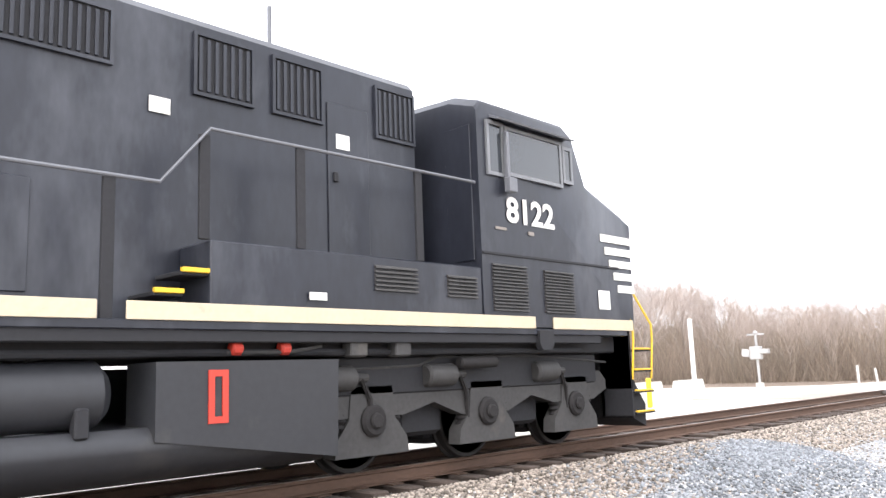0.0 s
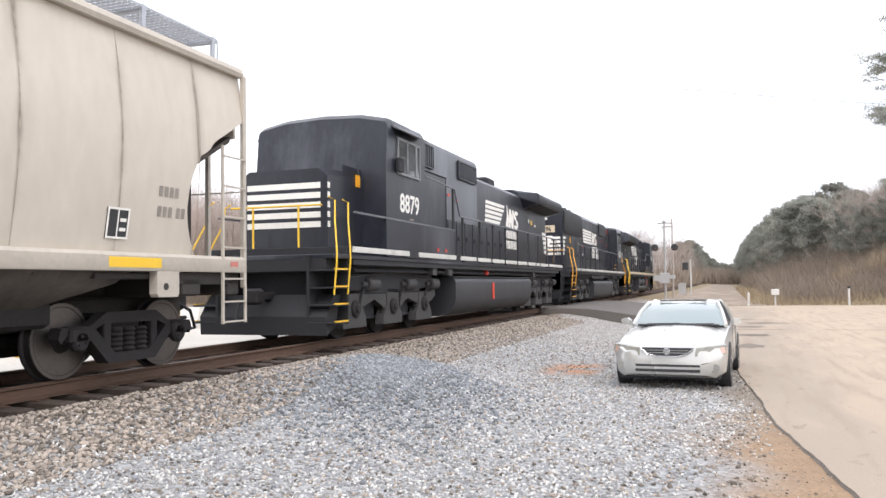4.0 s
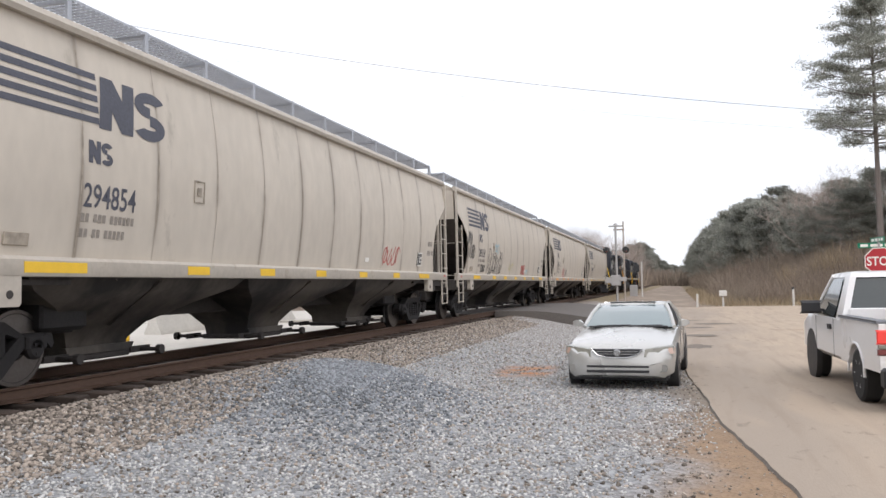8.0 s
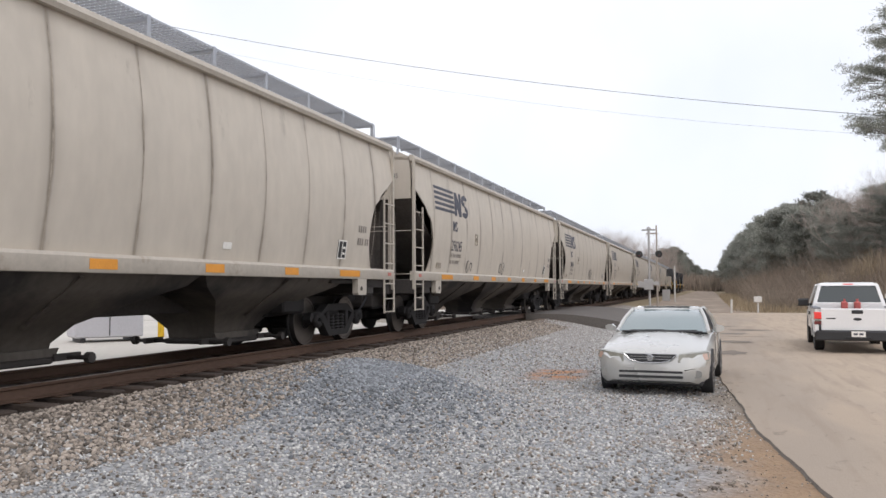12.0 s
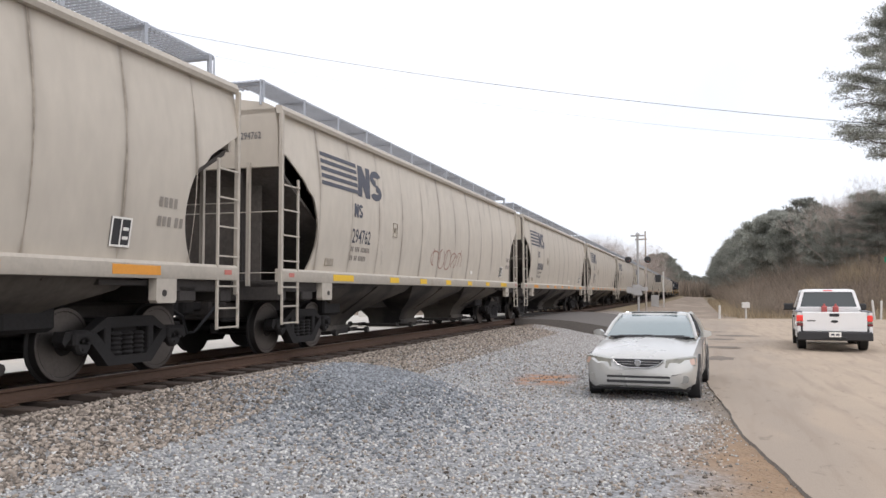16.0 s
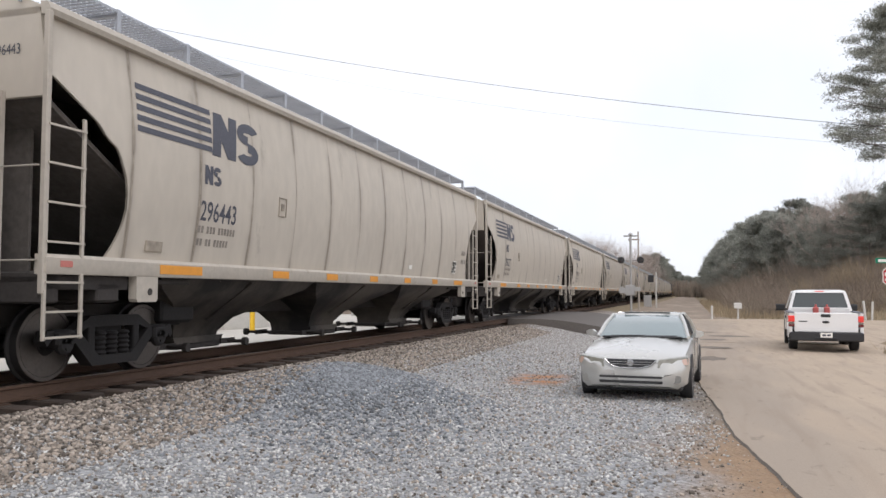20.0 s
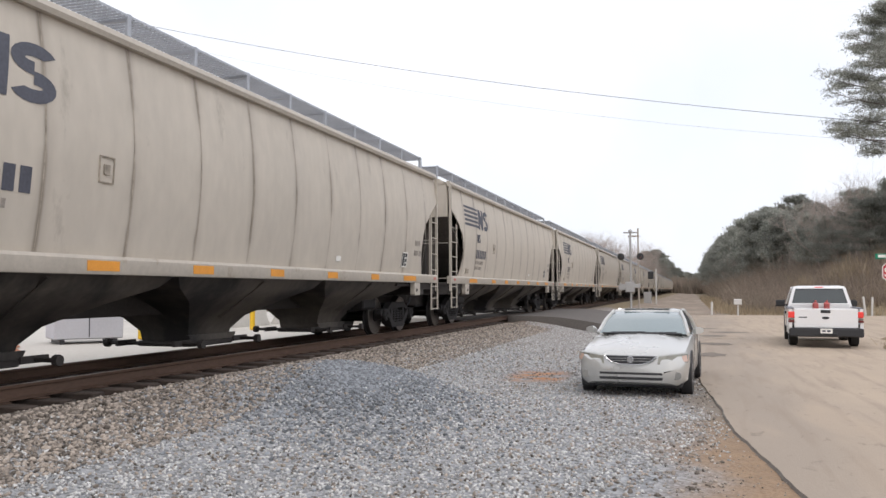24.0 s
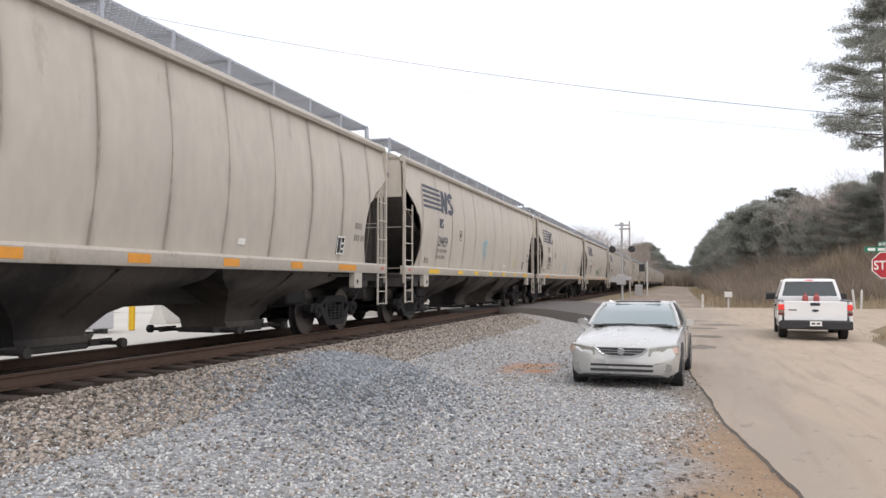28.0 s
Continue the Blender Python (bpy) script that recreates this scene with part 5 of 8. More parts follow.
def es_loco():
    loco = thing("locomotive", "black diesel locomotive with white nose bars and cream sill stripe", "locomotive", "diesel locomotives")
    half = 10.35
    frame_and_deck(loco, half, None)
    ge_hood(loco, -9.5, 6.5, 0.10)
    radiator_wing(loco, -10.3, -4.15, 4.07, 4.52, 4.84, 0.9)
    # wide cab and nose
    prof = lambda drop, i: [(7.04 + i, 1.66), (10.55 - i, 1.66), (10.62 - i, 3.30), (10.40 - i, 3.44 - drop), (9.45, 3.80 - drop), (9.15, 4.52 - drop), (8.95, 4.63 - drop), (7.15 + i, 4.63 - drop), (7.04 + i, 4.52 - drop)]
    rings = []
    for x, drop, i in ((-1.555, 0.06, 0.0), (-1.52, 0.0, 0.0), (-1.1, -0.14, -0.02), (0, -0.18, -0.05), (1.1, -0.14, -0.02), (1.52, 0.0, 0.0), (1.555, 0.06, 0.0)):
        rings.append([(x, y, z) for y, z in prof(drop, i)])
    part("cab", Geo().loft(rings), M_BLACK, loco, "black wide-nosed cab")
    window(loco, 1.556, 7.25, 7.5, 3.68, 4.32)
    window(loco, 1.556, 7.62, 8.8, 3.72, 4.30)
    window(loco, 1.556, 8.92, 9.06, 3.80, 4.25)
    for s in (-1, 1):
        part("sun_visor", Geo().prism([(s * 1.55, 4.42), (s * 1.72, 4.36), (s * 1.73, 4.38), (s * 1.55, 4.47)], "y", 7.3, 9.0), M_RAILPAINT, loco, "pale grey sun visor")
        m = part("mirror", Geo().box(s * 1.60, s * 1.66, 7.52, 7.58, 3.6, 4.25, 0.01).box(s * 1.60, s * 1.7, 7.5, 7.66, 3.42, 3.62, 0.01), M_RAILPAINT, loco)
        # raised deck beside the hood
        part("raised_deck", Geo().box(s * 0.96, s * 1.54, 3.25, 7.03, 1.65, 2.40, 0.015), M_BLACK, loco)
        for k, yy in enumerate((2.72, 2.98)):
            part("deck_step", Geo().box(s * 1.0, s * 1.5, yy, yy + 0.28, 1.86 + 0.2 * k, 1.9 + 0.2 * k, 0.005), M_BLACK_DULL, loco)
            part("step_edge", Geo().box(s * 1.48, s * 1.53, yy, yy + 0.28, 1.885 + 0.2 * k, 1.93 + 0.2 * k, 0.005), M_RAILING, loco, "yellow step edge")
        part("cab_door", Geo().box(s * 1.0, s * 1.45, 7.015, 7.038, 2.5, 4.3, 0.01), M_BLACK, loco)
        part("hinge_bar", Geo().box(s * 1.556, s * 1.575, 7.05, 10.2, 2.58, 2.61), M_BLACK_DULL, loco)
    louvre(loco, 1.541, 5.25, 5.9, 2.02, 2.32)
    louvre(loco, 1.541, 6.4, 6.92, 2.0, 2.28)
    louvre(loco, 1.556, 7.22, 7.92, 1.86, 2.48, 14)
    louvre(loco, 1.556, 8.3, 8.98, 1.86, 2.46, 14)
    for a, b in ((3.4, 4.05), (4.35, 4.98), (5.85, 6.45)):
        grille(loco, 0.952, a, b, 4.03, 4.64, 7)
    grille(loco, 0.952, 1.35, 2.5, 4.12, 4.62, 14)
    hood_doors(loco, 0.95, [(5.08, 5.7)], 2.5, 4.3)
    hood_doors(loco, 0.95, [(-0.9, -0.25), (-0.2, 0.45), (0.5, 1.15), (1.2, 1.85)], 1.9, 2.9)
    hood_doors(loco, 0.95, [(-8.9 + 0.85 * k, -8.1 + 0.85 * k) for k in range(7)], 1.9, 3.5)
    hood_doors(loco, 0.95, [(-2.9, -2.2), (-2.1, -1.4)], 1.9, 2.9)
    handrail(loco, [(7.0, 3.5), (3.25, 3.47), (2.75, 2.88), (-9.4, 2.84), (-9.7, 2.6)], (6.0, 4.3, 3.2, 2.3, 0.9, -0.7, -2.35, -3.9, -5.5, -7.1, -8.6), lambda y: 2.4 if y > 3.1 else 1.64)
    sill_stripe(loco, [(-10.3, -8.7), (-8.5, -7.2), (-7.0, -5.6), (-5.4, -4.0), (-3.8, -2.45), (-2.25, -0.8), (-0.6, 0.8), (1.0, 2.2), (2.45, 8.05), (8.45, 10.5)])
    side_marks(loco, -3.35, 0.958, 3.22, False)
    text_both(loco, "8122", 0.47, 7.55, 1.12, 3.05, 1.57, bold=0.014, wide=1.12)
    part("end_number", Geo().add([(p[1] * 1.2 - 0.28, -9.508, p[2] + 3.63) for p in text_geo("8122", 0.36, bold=0.008).v], text_geo("8122", 0.36, bold=0.008).f), M_WHITE, loco)
    nose_stripes(loco, 10.60, 1.556, 2.22, 1, 0.1)
    nose_stripes(loco, -9.5, 1.10, 2.32, -1, 0.0, False)
    small_signs(loco, 0.97, [(2.9, 3.72, 0.22, 0.16, M_WHITE), (5.2, 3.75, 0.2, 0.18, M_WHITE), (-2.9, 2.3, 0.3, 0.12, M_WHITE), (-2.4, 2.25, 0.3, 0.1, M_WHITE), (-2.3, 4.3, 0.2, 0.12, M_WHITE), (-0.7, 3.95, 0.25, 0.07, M_WHITE), (1.3, 3.1, 0.16, 0.13, M_WHITE), (-5.2, 3.3, 0.2, 0.1, M_WHITE), (-7.9, 3.4, 0.25, 0.16, M_WHITE)])
    small_signs(loco, 1.565, [(9.6, 1.95, 0.3, 0.28, M_WHITE), (4.35, 1.88, 0.22, 0.08, M_WHITE), (7.32, 2.92, 0.22, 0.035, M_MARK_PALE), (8.0, 2.9, 0.12, 0.05, M_MARK_PALE)])
    # tank, reservoirs and boxes
    t = fuel_tank(loco, -3.3, 4.75, 0.22, 0.72)
    for s in (-1, 1):
        part("battery_box", Geo().box(s * 0.9, s * 1.5, -3.25, -2.2, 0.72, 1.33, 0.03), M_TANK, t)
        part("fill_box", Geo().prism([(2.75, 0.60), (4.72, 0.30), (4.75, 1.28), (2.75, 1.28)], "x", s * 0.95, s * 1.515), M_TANK, t)
        part("sight_gauge", Geo().box(min(s * 1.515, s * 1.53), max(s * 1.515, s * 1.53), 3.25, 3.31, 0.72, 1.2).box(min(s * 1.515, s * 1.53), max(s * 1.515, s * 1.53), 3.39, 3.45, 0.72, 1.2)
             .box(min(s * 1.515, s * 1.53), max(s * 1.515, s * 1.53), 3.31, 3.39, 0.72, 0.78).box(min(s * 1.515, s * 1.53), max(s * 1.515, s * 1.53), 3.31, 3.39, 1.14, 1.2), M_RED, t, "red sight gauge frame")
        for a, b in ((-2.15, -0.1), (0.25, 2.45)):
            n = 20
            part("air_reservoir", Geo().lathe("y", (s * 1.18, (a + b) / 2, 1.02), [(-(b - a) / 2, 0.06), (-(b - a) / 2 + 0.03, 0.2), (-(b - a) / 2 + 0.12, 0.29), ((b - a) / 2 - 0.12, 0.29), ((b - a) / 2 - 0.03, 0.2), ((b - a) / 2, 0.06)], 22), M_TANK, t, "grey cylindrical air reservoir")
            for q in (a + 0.45, b - 0.3):
                part("tank_strap", Geo().box(s * 1.36, s * 1.48, q - 0.06, q + 0.06, 0.66, 0.92, 0.02), M_BLACK_DULL, t)
        for yy in (3.6, 4.15):
            part("valve", Geo().cyl("y", (s * 1.4, yy, 1.40), 0.07, 0.12, 10, bevel=0.02), M_RED, loco, "red valve handle")
        part("piping", Geo().tube([(s * 1.4, 3.5, 1.36), (s * 1.42, 4.2, 1.36), (s * 1.42, 4.6, 1.42)], 0.02), M_UNDER, loco)
        for yy in (5.05, 5.7):
            part("junction_box", Geo().box(s * 1.34, s * 1.5, yy - 0.12, yy + 0.12, 1.3, 1.52, 0.02), M_UNDER, loco)
        part("shock_absorber", Geo().cyl("y", (s * 1.35, 7.1, 1.22), 0.07, 0.7, 12, bevel=0.02), M_TRUCK, loco)
        part("jack_pad", Geo().prism([(8.1, 1.62), (8.42, 1.62), (8.42, 1.45), (8.36, 1.36), (8.16, 1.36), (8.1, 1.45)], "x", s * 1.5, s * 1.59), M_BLACK_DULL, loco)
    six_wheel_truck(loco, 7.42)
    six_wheel_truck(loco, -7.6)
    end_steps(loco, 10.45, 1, M_RAILING)
    end_steps(loco, -10.3, -1, M_RAILING)
    part("exhaust_housing", Geo().box(-0.35, 0.35, -2.2, -1.2, 4.8, 4.98, 0.03), M_BLACK_DULL, loco)
    part("roof_step", Geo().box(-0.7, 0.7, -2.9, 1.2, 4.82, 4.95, 0.05), M_BLACK, loco)
    part("antenna", Geo().tube([(0.5, 4.6, 4.7), (0.5, 4.6, 5.5)], 0.03), M_RAILPAINT, loco)
    return loco


def emd_loco():
    loco = thing("locomotive", "black diesel locomotive with white bars and orange step rails", "locomotive", "diesel locomotives")
    half = 10.1
    frame_and_deck(loco, half, None)
    prof = [(-0.93, 1.64), (-0.93, 4.50), (-0.75, 4.70), (-0.3, 4.78), (0.3, 4.78), (0.75, 4.70), (0.93, 4.50), (0.93, 1.64)]
    part("hood", Geo().prism(prof, "y", -9.65, 6.0), M_BLACK, loco, "black painted long hood")
    for s in (-1, 1):
        part("radiator_flare", Geo().prism([(s * 0.93, 3.40), (s * 1.0, 3.5), (s * 1.02, 4.42), (s * 0.9, 4.62), (s * 0.7, 4.70)], "y", -9.55, -4.55), M_BLACK_DULL, loco, "dark radiator grille")
        part("dynamic_brake_flare", Geo().prism([(s * 0.93, 3.85), (s * 0.99, 3.92), (s * 1.0, 4.45), (s * 0.9, 4.68)], "y", 1.75, 4.6), M_BLACK_DULL, loco)
        part("air_intake", Geo().box(min(s * 0.93, s * 0.95), max(s * 0.93, s * 0.95), 4.7, 5.95, 3.45, 4.1), M_BLACK_DULL, loco)
        part("hand_brake", Geo().cyl("x", (s * 0.96, -5.6, 3.1), 0.02, 0.03, 8).box(s * 0.935, s * 0.96, -7.95, -7.8, 3.0, 3.3), M_ORAIL, loco)
        part("step_light", Geo().box(s * 1.0, s * 1.3, 6.05, 6.1, 3.3, 3.45), M_ORAIL, loco)
    rings = []
    for x, d in ((-1.52, 0.12), (-1.45, 0.0), (-0.8, -0.12), (0, -0.16), (0.8, -0.12), (1.45, 0.0), (1.52, 0.12)):
        rings.append([(x, y, z) for y, z in ((6.0, 1.66), (8.3, 1.66), (8.3, 3.3), (8.24, 4.46 - d), (8.1, 4.56 - d), (6.2, 4.56 - d), (6.0, 4.46 - d))])
    part("cab", Geo().loft(rings), M_BLACK, loco, "black cab with rounded roof")
    window(loco, 1.522, 6.6, 7.15, 3.55, 4.15)
    window(loco, 1.522, 7.25, 7.9, 3.55, 4.15)
    for s in (-1, 1):
        part("sun_visor", Geo().prism([(s * 1.52, 4.28), (s * 1.72, 4.18), (s * 1.73, 4.21), (s * 1.52, 4.34)], "y", 6.5, 8.0), M_RAILPAINT, loco, "pale grey sun visor")
        part("cab_porch", Geo().box(s * 0.95, s * 1.5, 4.9, 6.0, 1.65, 1.9, 0.01), M_BLACK, loco)
        for k, yy in enumerate((4.6, 4.9)):
            part("porch_edge", Geo().box(s * 1.47, s * 1.52, yy, yy + 0.55, 1.9 + 0.22 * k, 1.94 + 0.22 * k, 0.005), M_ORAIL, loco, "orange step edge")
    part("short_hood", Geo().loft([[(x, 8.3, z) for x, z in ((-0.95, 1.65), (-0.95, 2.95), (-0.7, 3.1), (0.7, 3.1), (0.95, 2.95), (0.95, 1.65))],
                                   [(x * 0.96, 9.5, z - (0.12 if z > 2 else 0)) for x, z in ((-0.95, 1.65), (-0.95, 2.95), (-0.7, 3.1), (0.7, 3.1), (0.95, 2.95), (0.95, 1.65))]]), M_BLACK, loco)
    part("side_apron", Geo().box(1.50, 1.54, 6.0, 9.0, 1.65, 2.4, 0.01), M_BLACK, loco)
    part("side_apron", Geo().box(-1.54, -1.50, 6.0, 9.0, 1.65, 2.4, 0.01), M_BLACK, loco)
    nose_stripes(loco, 9.50, 0.92, 2.0, 1, 0.1)
    nose_stripes(loco, -9.65, 0.94, 2.38, -1, -0.2)
    part("nose_block", Geo().add([(-0.55, -9.668, 2.4), (0.1, -9.668, 2.4), (0.45, -9.668, 3.3), (-0.35, -9.668, 3.3)], [(0, 1, 2, 3)]), M_WHITE, loco)
    for x0 in (-0.30,):
        b = part("number_board", Geo().box(x0, x0 + 0.85, -9.68, -9.65, 3.46, 3.80, 0.02), M_CREAM, loco, "cream number board")
        g = text_geo("6696", 0.28, bold=0.008)
        part("board_number", Geo().add([(p[1] + x0 + 0.12, -9.686, p[2] + 3.53) for p in g.v], g.f), M_PLATE, b)
    for x0 in (-0.13, 0.13):
        part("headlight", Geo().cyl("y", (x0, -9.69, 4.12), 0.07, 0.08, 14, bevel=0.02), M_LIGHT, loco, "pale headlight lens")
    handrail(loco, [(5.9, 2.86), (-8.7, 2.88), (-9.0, 2.85), (-9.0, 2.5)], (5.0, 3.5, 1.8, 0.0, -1.7, -3.4, -5.1, -6.8, -8.3), lambda y: 1.64)
    hood_doors(loco, 0.93, [(-4.3 + 0.75 * k, -3.6 + 0.75 * k) for k in range(13)], 1.8, 2.95)
    hood_doors(loco, 0.93, [(-9.3 + 0.8 * k, -8.55 + 0.8 * k) for k in range(5)], 1.8, 3.1)
    sill_stripe(loco, [(-9.75, -8.5), (-8.3, -6.9), (-6.7, -5.2), (-5.0, -3.5), (-3.3, -1.8), (-1.6, -0.1), (0.1, 1.7), (1.9, 3.4), (3.6, 4.9), (5.1, 9.6)], 1.625, 1.73, M_OFFWHITE)
    side_marks(loco, -3.9, 0.938, 3.2, True)
    text_both(loco, "6696", 0.56, 6.66, 1.3, 2.70, 1.526, bold=0.014, wide=0.98)
    small_signs(loco, 0.95, [(-4.9, 3.4, 0.3, 0.12, M_WHITE), (-4.3, 2.5, 0.25, 0.1, M_WHITE), (3.0, 3.55, 0.2, 0.1, M_RED), (4.9, 3.35, 0.2, 0.1, M_RED), (4.85, 4.3, 0.2, 0.1, M_RED), (5.4, 4.25, 0.2, 0.1, M_RED), (5.8, 4.2, 0.12, 0.1, M_RED), (-4.3, 2.95, 0.3, 0.08, M_RED), (1.2, 3.5, 0.12, 0.1, M_RED)])
    t = fuel_tank(loco, -3.95, 3.7, 0.10, 1.12)
    part("tank_seam", Geo().box(-1.44, 1.44, -3.95, 3.7, 1.11, 1.14, 0.01), M_UNDER, t)
    for s in (-1, 1):
        part("air_reservoir", Geo().cyl("y", (s * 1.28, -1.6, 1.36), 0.16, 4.0, 16, bevel=0.05), M_TANK, loco, "grey air reservoir")
        for yy in (-4.4, 4.2, 5.3, 7.9):
            part("junction_box", Geo().box(s * 1.34, s * 1.5, yy - 0.14, yy + 0.14, 1.28, 1.5, 0.02), M_UNDER, loco)
    six_wheel_truck(loco, 6.35, 2.0)
    six_wheel_truck(loco, -6.35, 2.0)
    end_steps(loco, 9.6, 1, M_ORAIL)
    end_steps(loco, -9.75, -1, M_ORAIL, 1.0)
    for yy in (-8.2, -6.6, -5.2):
        part("radiator_fan", Geo().cyl("z", (0, yy, 4.82), 0.55, 0.14, 20, bevel=0.03), M_BLACK_DULL, loco)
    part("exhaust_housing", Geo().box(-0.3, 0.3, 0.0, 1.6, 4.76, 4.95, 0.03), M_BLACK_DULL, loco)
    part("rear_lamp", Geo().box(-0.5, 0.5, -9.5, -9.2, 4.76, 4.86, 0.02), M_BLACK_DULL, loco)
    part("bell_guard", Geo().tube([(-0.6, -9.0, 4.8), (-0.55, -9.0, 4.9), (0.55, -9.0, 4.9), (0.6, -9.0, 4.8)], 0.02), M_RAILPAINT, loco)
    return loco


def dash_loco():
    loco = thing("locomotive", "black diesel locomotive running hood first with white bars", "locomotive", "diesel locomotives")
    half = 10.7
    frame_and_deck(loco, half, None)
    ge_hood(loco, -10.15, -0.1, -0.40)
    raised = [(-0.95, 1.64), (-0.95, 4.70), (-0.88, 4.82), (-0.5, 4.90), (0.5, 4.90), (0.88, 4.82), (0.95, 4.70), (0.95, 1.64)]
    part("raised_hood", Geo().prism(raised, "y", -0.098, 6.1), M_BLACK, loco, "black raised hood behind the cab")
    radiator_wing(loco, -10.7, -6.2, z0=4.08, z1=4.40, top=4.58, taper=0.5)
    rings = []
    for x, d in ((-1.555, 0.08), (-1.5, 0.0), (-0.9, -0.12), (0, -0.16), (0.9, -0.12), (1.5, 0.0), (1.555, 0.08)):
        rings.append([(x, y, z) for y, z in ((6.1, 1.66), (8.45, 1.66), (8.45, 3.5), (8.35, 4.5 - d), (8.2, 4.6 - d), (6.25, 4.6 - d), (6.1, 4.5 - d))])
    part("cab", Geo().loft(rings), M_BLACK, loco, "black cab with rounded roof")
    window(loco, 1.556, 6.55, 6.7, 3.5, 4.2)
    window(loco, 1.556, 6.8, 7.25, 3.5, 4.2)
    window(loco, 1.556, 7.33, 7.8, 3.5, 4.2)
    part("short_hood", Geo().loft([[(x, 8.45, z) for x, z in ((-1.0, 1.65), (-1.0, 3.3), (-0.8, 3.45), (0.8, 3.45), (1.0, 3.3), (1.0, 1.65))],
                                   [(x * 0.97, 9.95, z - (0.1 if z > 2 else 0)) for x, z in ((-1.0, 1.65), (-1.0, 3.3), (-0.8, 3.45), (0.8, 3.45), (1.0, 3.3), (1.0, 1.65))]]), M_BLACK, loco)
    for s in (-1, 1):
        part("sun_visor", Geo().prism([(s * 1.55, 4.44), (s * 1.75, 4.34), (s * 1.76, 4.37), (s * 1.55, 4.5)], "y", 6.5, 8.1), M_RAILPAINT, loco, "pale grey sun visor")
        part("mirror", Geo().box(s * 1.6, s * 1.66, 7.7, 7.98, 3.5, 3.78, 0.01), M_BLACK_DULL, loco)
        part("side_apron", Geo().box(s * 1.0, s * 1.54, 3.9, 8.4, 1.65, 2.45, 0.015), M_BLACK, loco)
        part("apron_edge", Geo().box(s * 1.5, s * 1.556, 3.9, 9.9, 2.44, 2.48, 0.006), M_RAILPAINT, loco)
        part("blower_panel", Geo().box(s * 0.96, s * 1.3, 3.9, 6.08, 2.45, 3.85, 0.03), M_BLACK, loco)
        part("yellow_tag", Geo().box(s * 1.0, s * 1.02, 8.6, 8.75, 3.1, 3.35, 0.01), M_ORAIL, loco)
    for a, b in ((3.95, 4.6), (4.78, 5.42)):
        grille(loco, 0.956, a, b, 4.12, 4.66, 4, False)
    grille(loco, 0.956, 0.06, 1.75, 4.14, 4.6, 30, False)
    hood_doors(loco, 0.95, [(-5.9 + 0.78 * k, -5.2 + 0.78 * k) for k in range(12)], 1.85, 2.85)
    hood_doors(loco, 0.95, [(-9.3 + 0.78 * k, -8.6 + 0.78 * k) for k in range(4)], 1.85, 3.5)
    handrail(loco, [(6.0, 3.62), (3.85, 3.55), (3.4, 2.86), (-9.4, 2.86), (-9.9, 2.6)], (3.9, 3.1, 1.5, 0.1, -1.4, -3.0, -4.6, -6.2, -7.8, -9.2), lambda y: 2.45 if y > 3.85 else 1.64)
    sill_stripe(loco, [(-10.65, -9.5), (-9.4, -7.9), (-7.7, -6.3), (-6.1, -5.6), (-5.4, -4.3), (-4.1, -2.8), (-2.6, -1.2), (-1.0, 0.4), (0.6, 1.9), (2.1, 3.5), (3.9, 6.6), (7.2, 10.1)], 1.69, 1.80, M_OFFWHITE)
    side_marks(loco, -4.8, 0.958, 3.04, False, 0.38)
    text_both(loco, "8879", 0.56, 6.4, 1.3, 2.66, 1.557, bold=0.014, wide=1.05)
    small_signs(loco, 0.97, [(2.6, 3.5, 0.16, 0.08, M_RED), (3.2, 3.55, 0.16, 0.08, M_RED), (1.9, 3.4, 0.14, 0.08, M_RED), (-7.6, 3.35, 0.3, 0.18, M_YELLOW), (-8.2, 3.3, 0.28, 0.1, M_WHITE), (-7.1, 3.4, 0.2, 0.14, M_WHITE), (5.6, 3.75, 0.3, 0.08, M_RED), (4.85, 3.72, 0.3, 0.08, M_RED)])
    small_signs(loco, 1.557, [(5.2, 1.86, 0.14, 0.08, M_RED), (4.6, 1.86, 0.14, 0.08, M_RED), (6.9, 2.50, 0.22, 0.035, M_MARK_PALE)])
    part("end_number", Geo().add([(p[1] - 0.5, -10.87, p[2] + 3.9) for p in text_geo("8879", 0.3, bold=0.008).v], text_geo("8879", 0.3, bold=0.008).f), M_WHITE, loco)
    nose_stripes(loco, -10.15, 0.95, 2.3, -1, -0.05)
    nose_stripes(loco, 9.95, 0.96, 2.2, 1, 0.0)
    t = fuel_tank(loco, -4.95, 3.75, 0.22, 1.25)
    part("tank_edge", Geo().box(-1.47, 1.47, -4.95, 3.75, 1.235, 1.265, 0.01), M_UNDER, t, "pale dusty tank edge")
    for s in (-1, 1):
        part("sight_gauge", Geo().box(min(s * 1.5, s * 1.515), max(s * 1.5, s * 1.515), 0.15 * -s - 0.1, 0.15 * -s + 0.1, 0.6, 1.1, 0.004), M_RED, t, "red sight gauge frame")
        part("valve", Geo().cyl("y", (s * 1.4, 0.6, 1.38), 0.08, 0.14, 10, bevel=0.02), M_RED, loco, "red valve handle")
        for yy in (-5.4, 4.2, 5.4):
            part("junction_box", Geo().box(s * 1.34, s * 1.5, yy - 0.14, yy + 0.14, 1.28, 1.5, 0.02), M_UNDER, loco)
    six_wheel_truck(loco, 7.3)
    six_wheel_truck(loco, -7.55)
    end_steps(loco, 10.15, 1, M_RAILING)
    end_steps(loco, -10.5, -1, M_BLACK_DULL)
    part("exhaust_housing", Geo().box(-0.4, 0.4, -4.2, -3.2, 4.38, 4.80, 0.06), M_BLACK_DULL, loco)
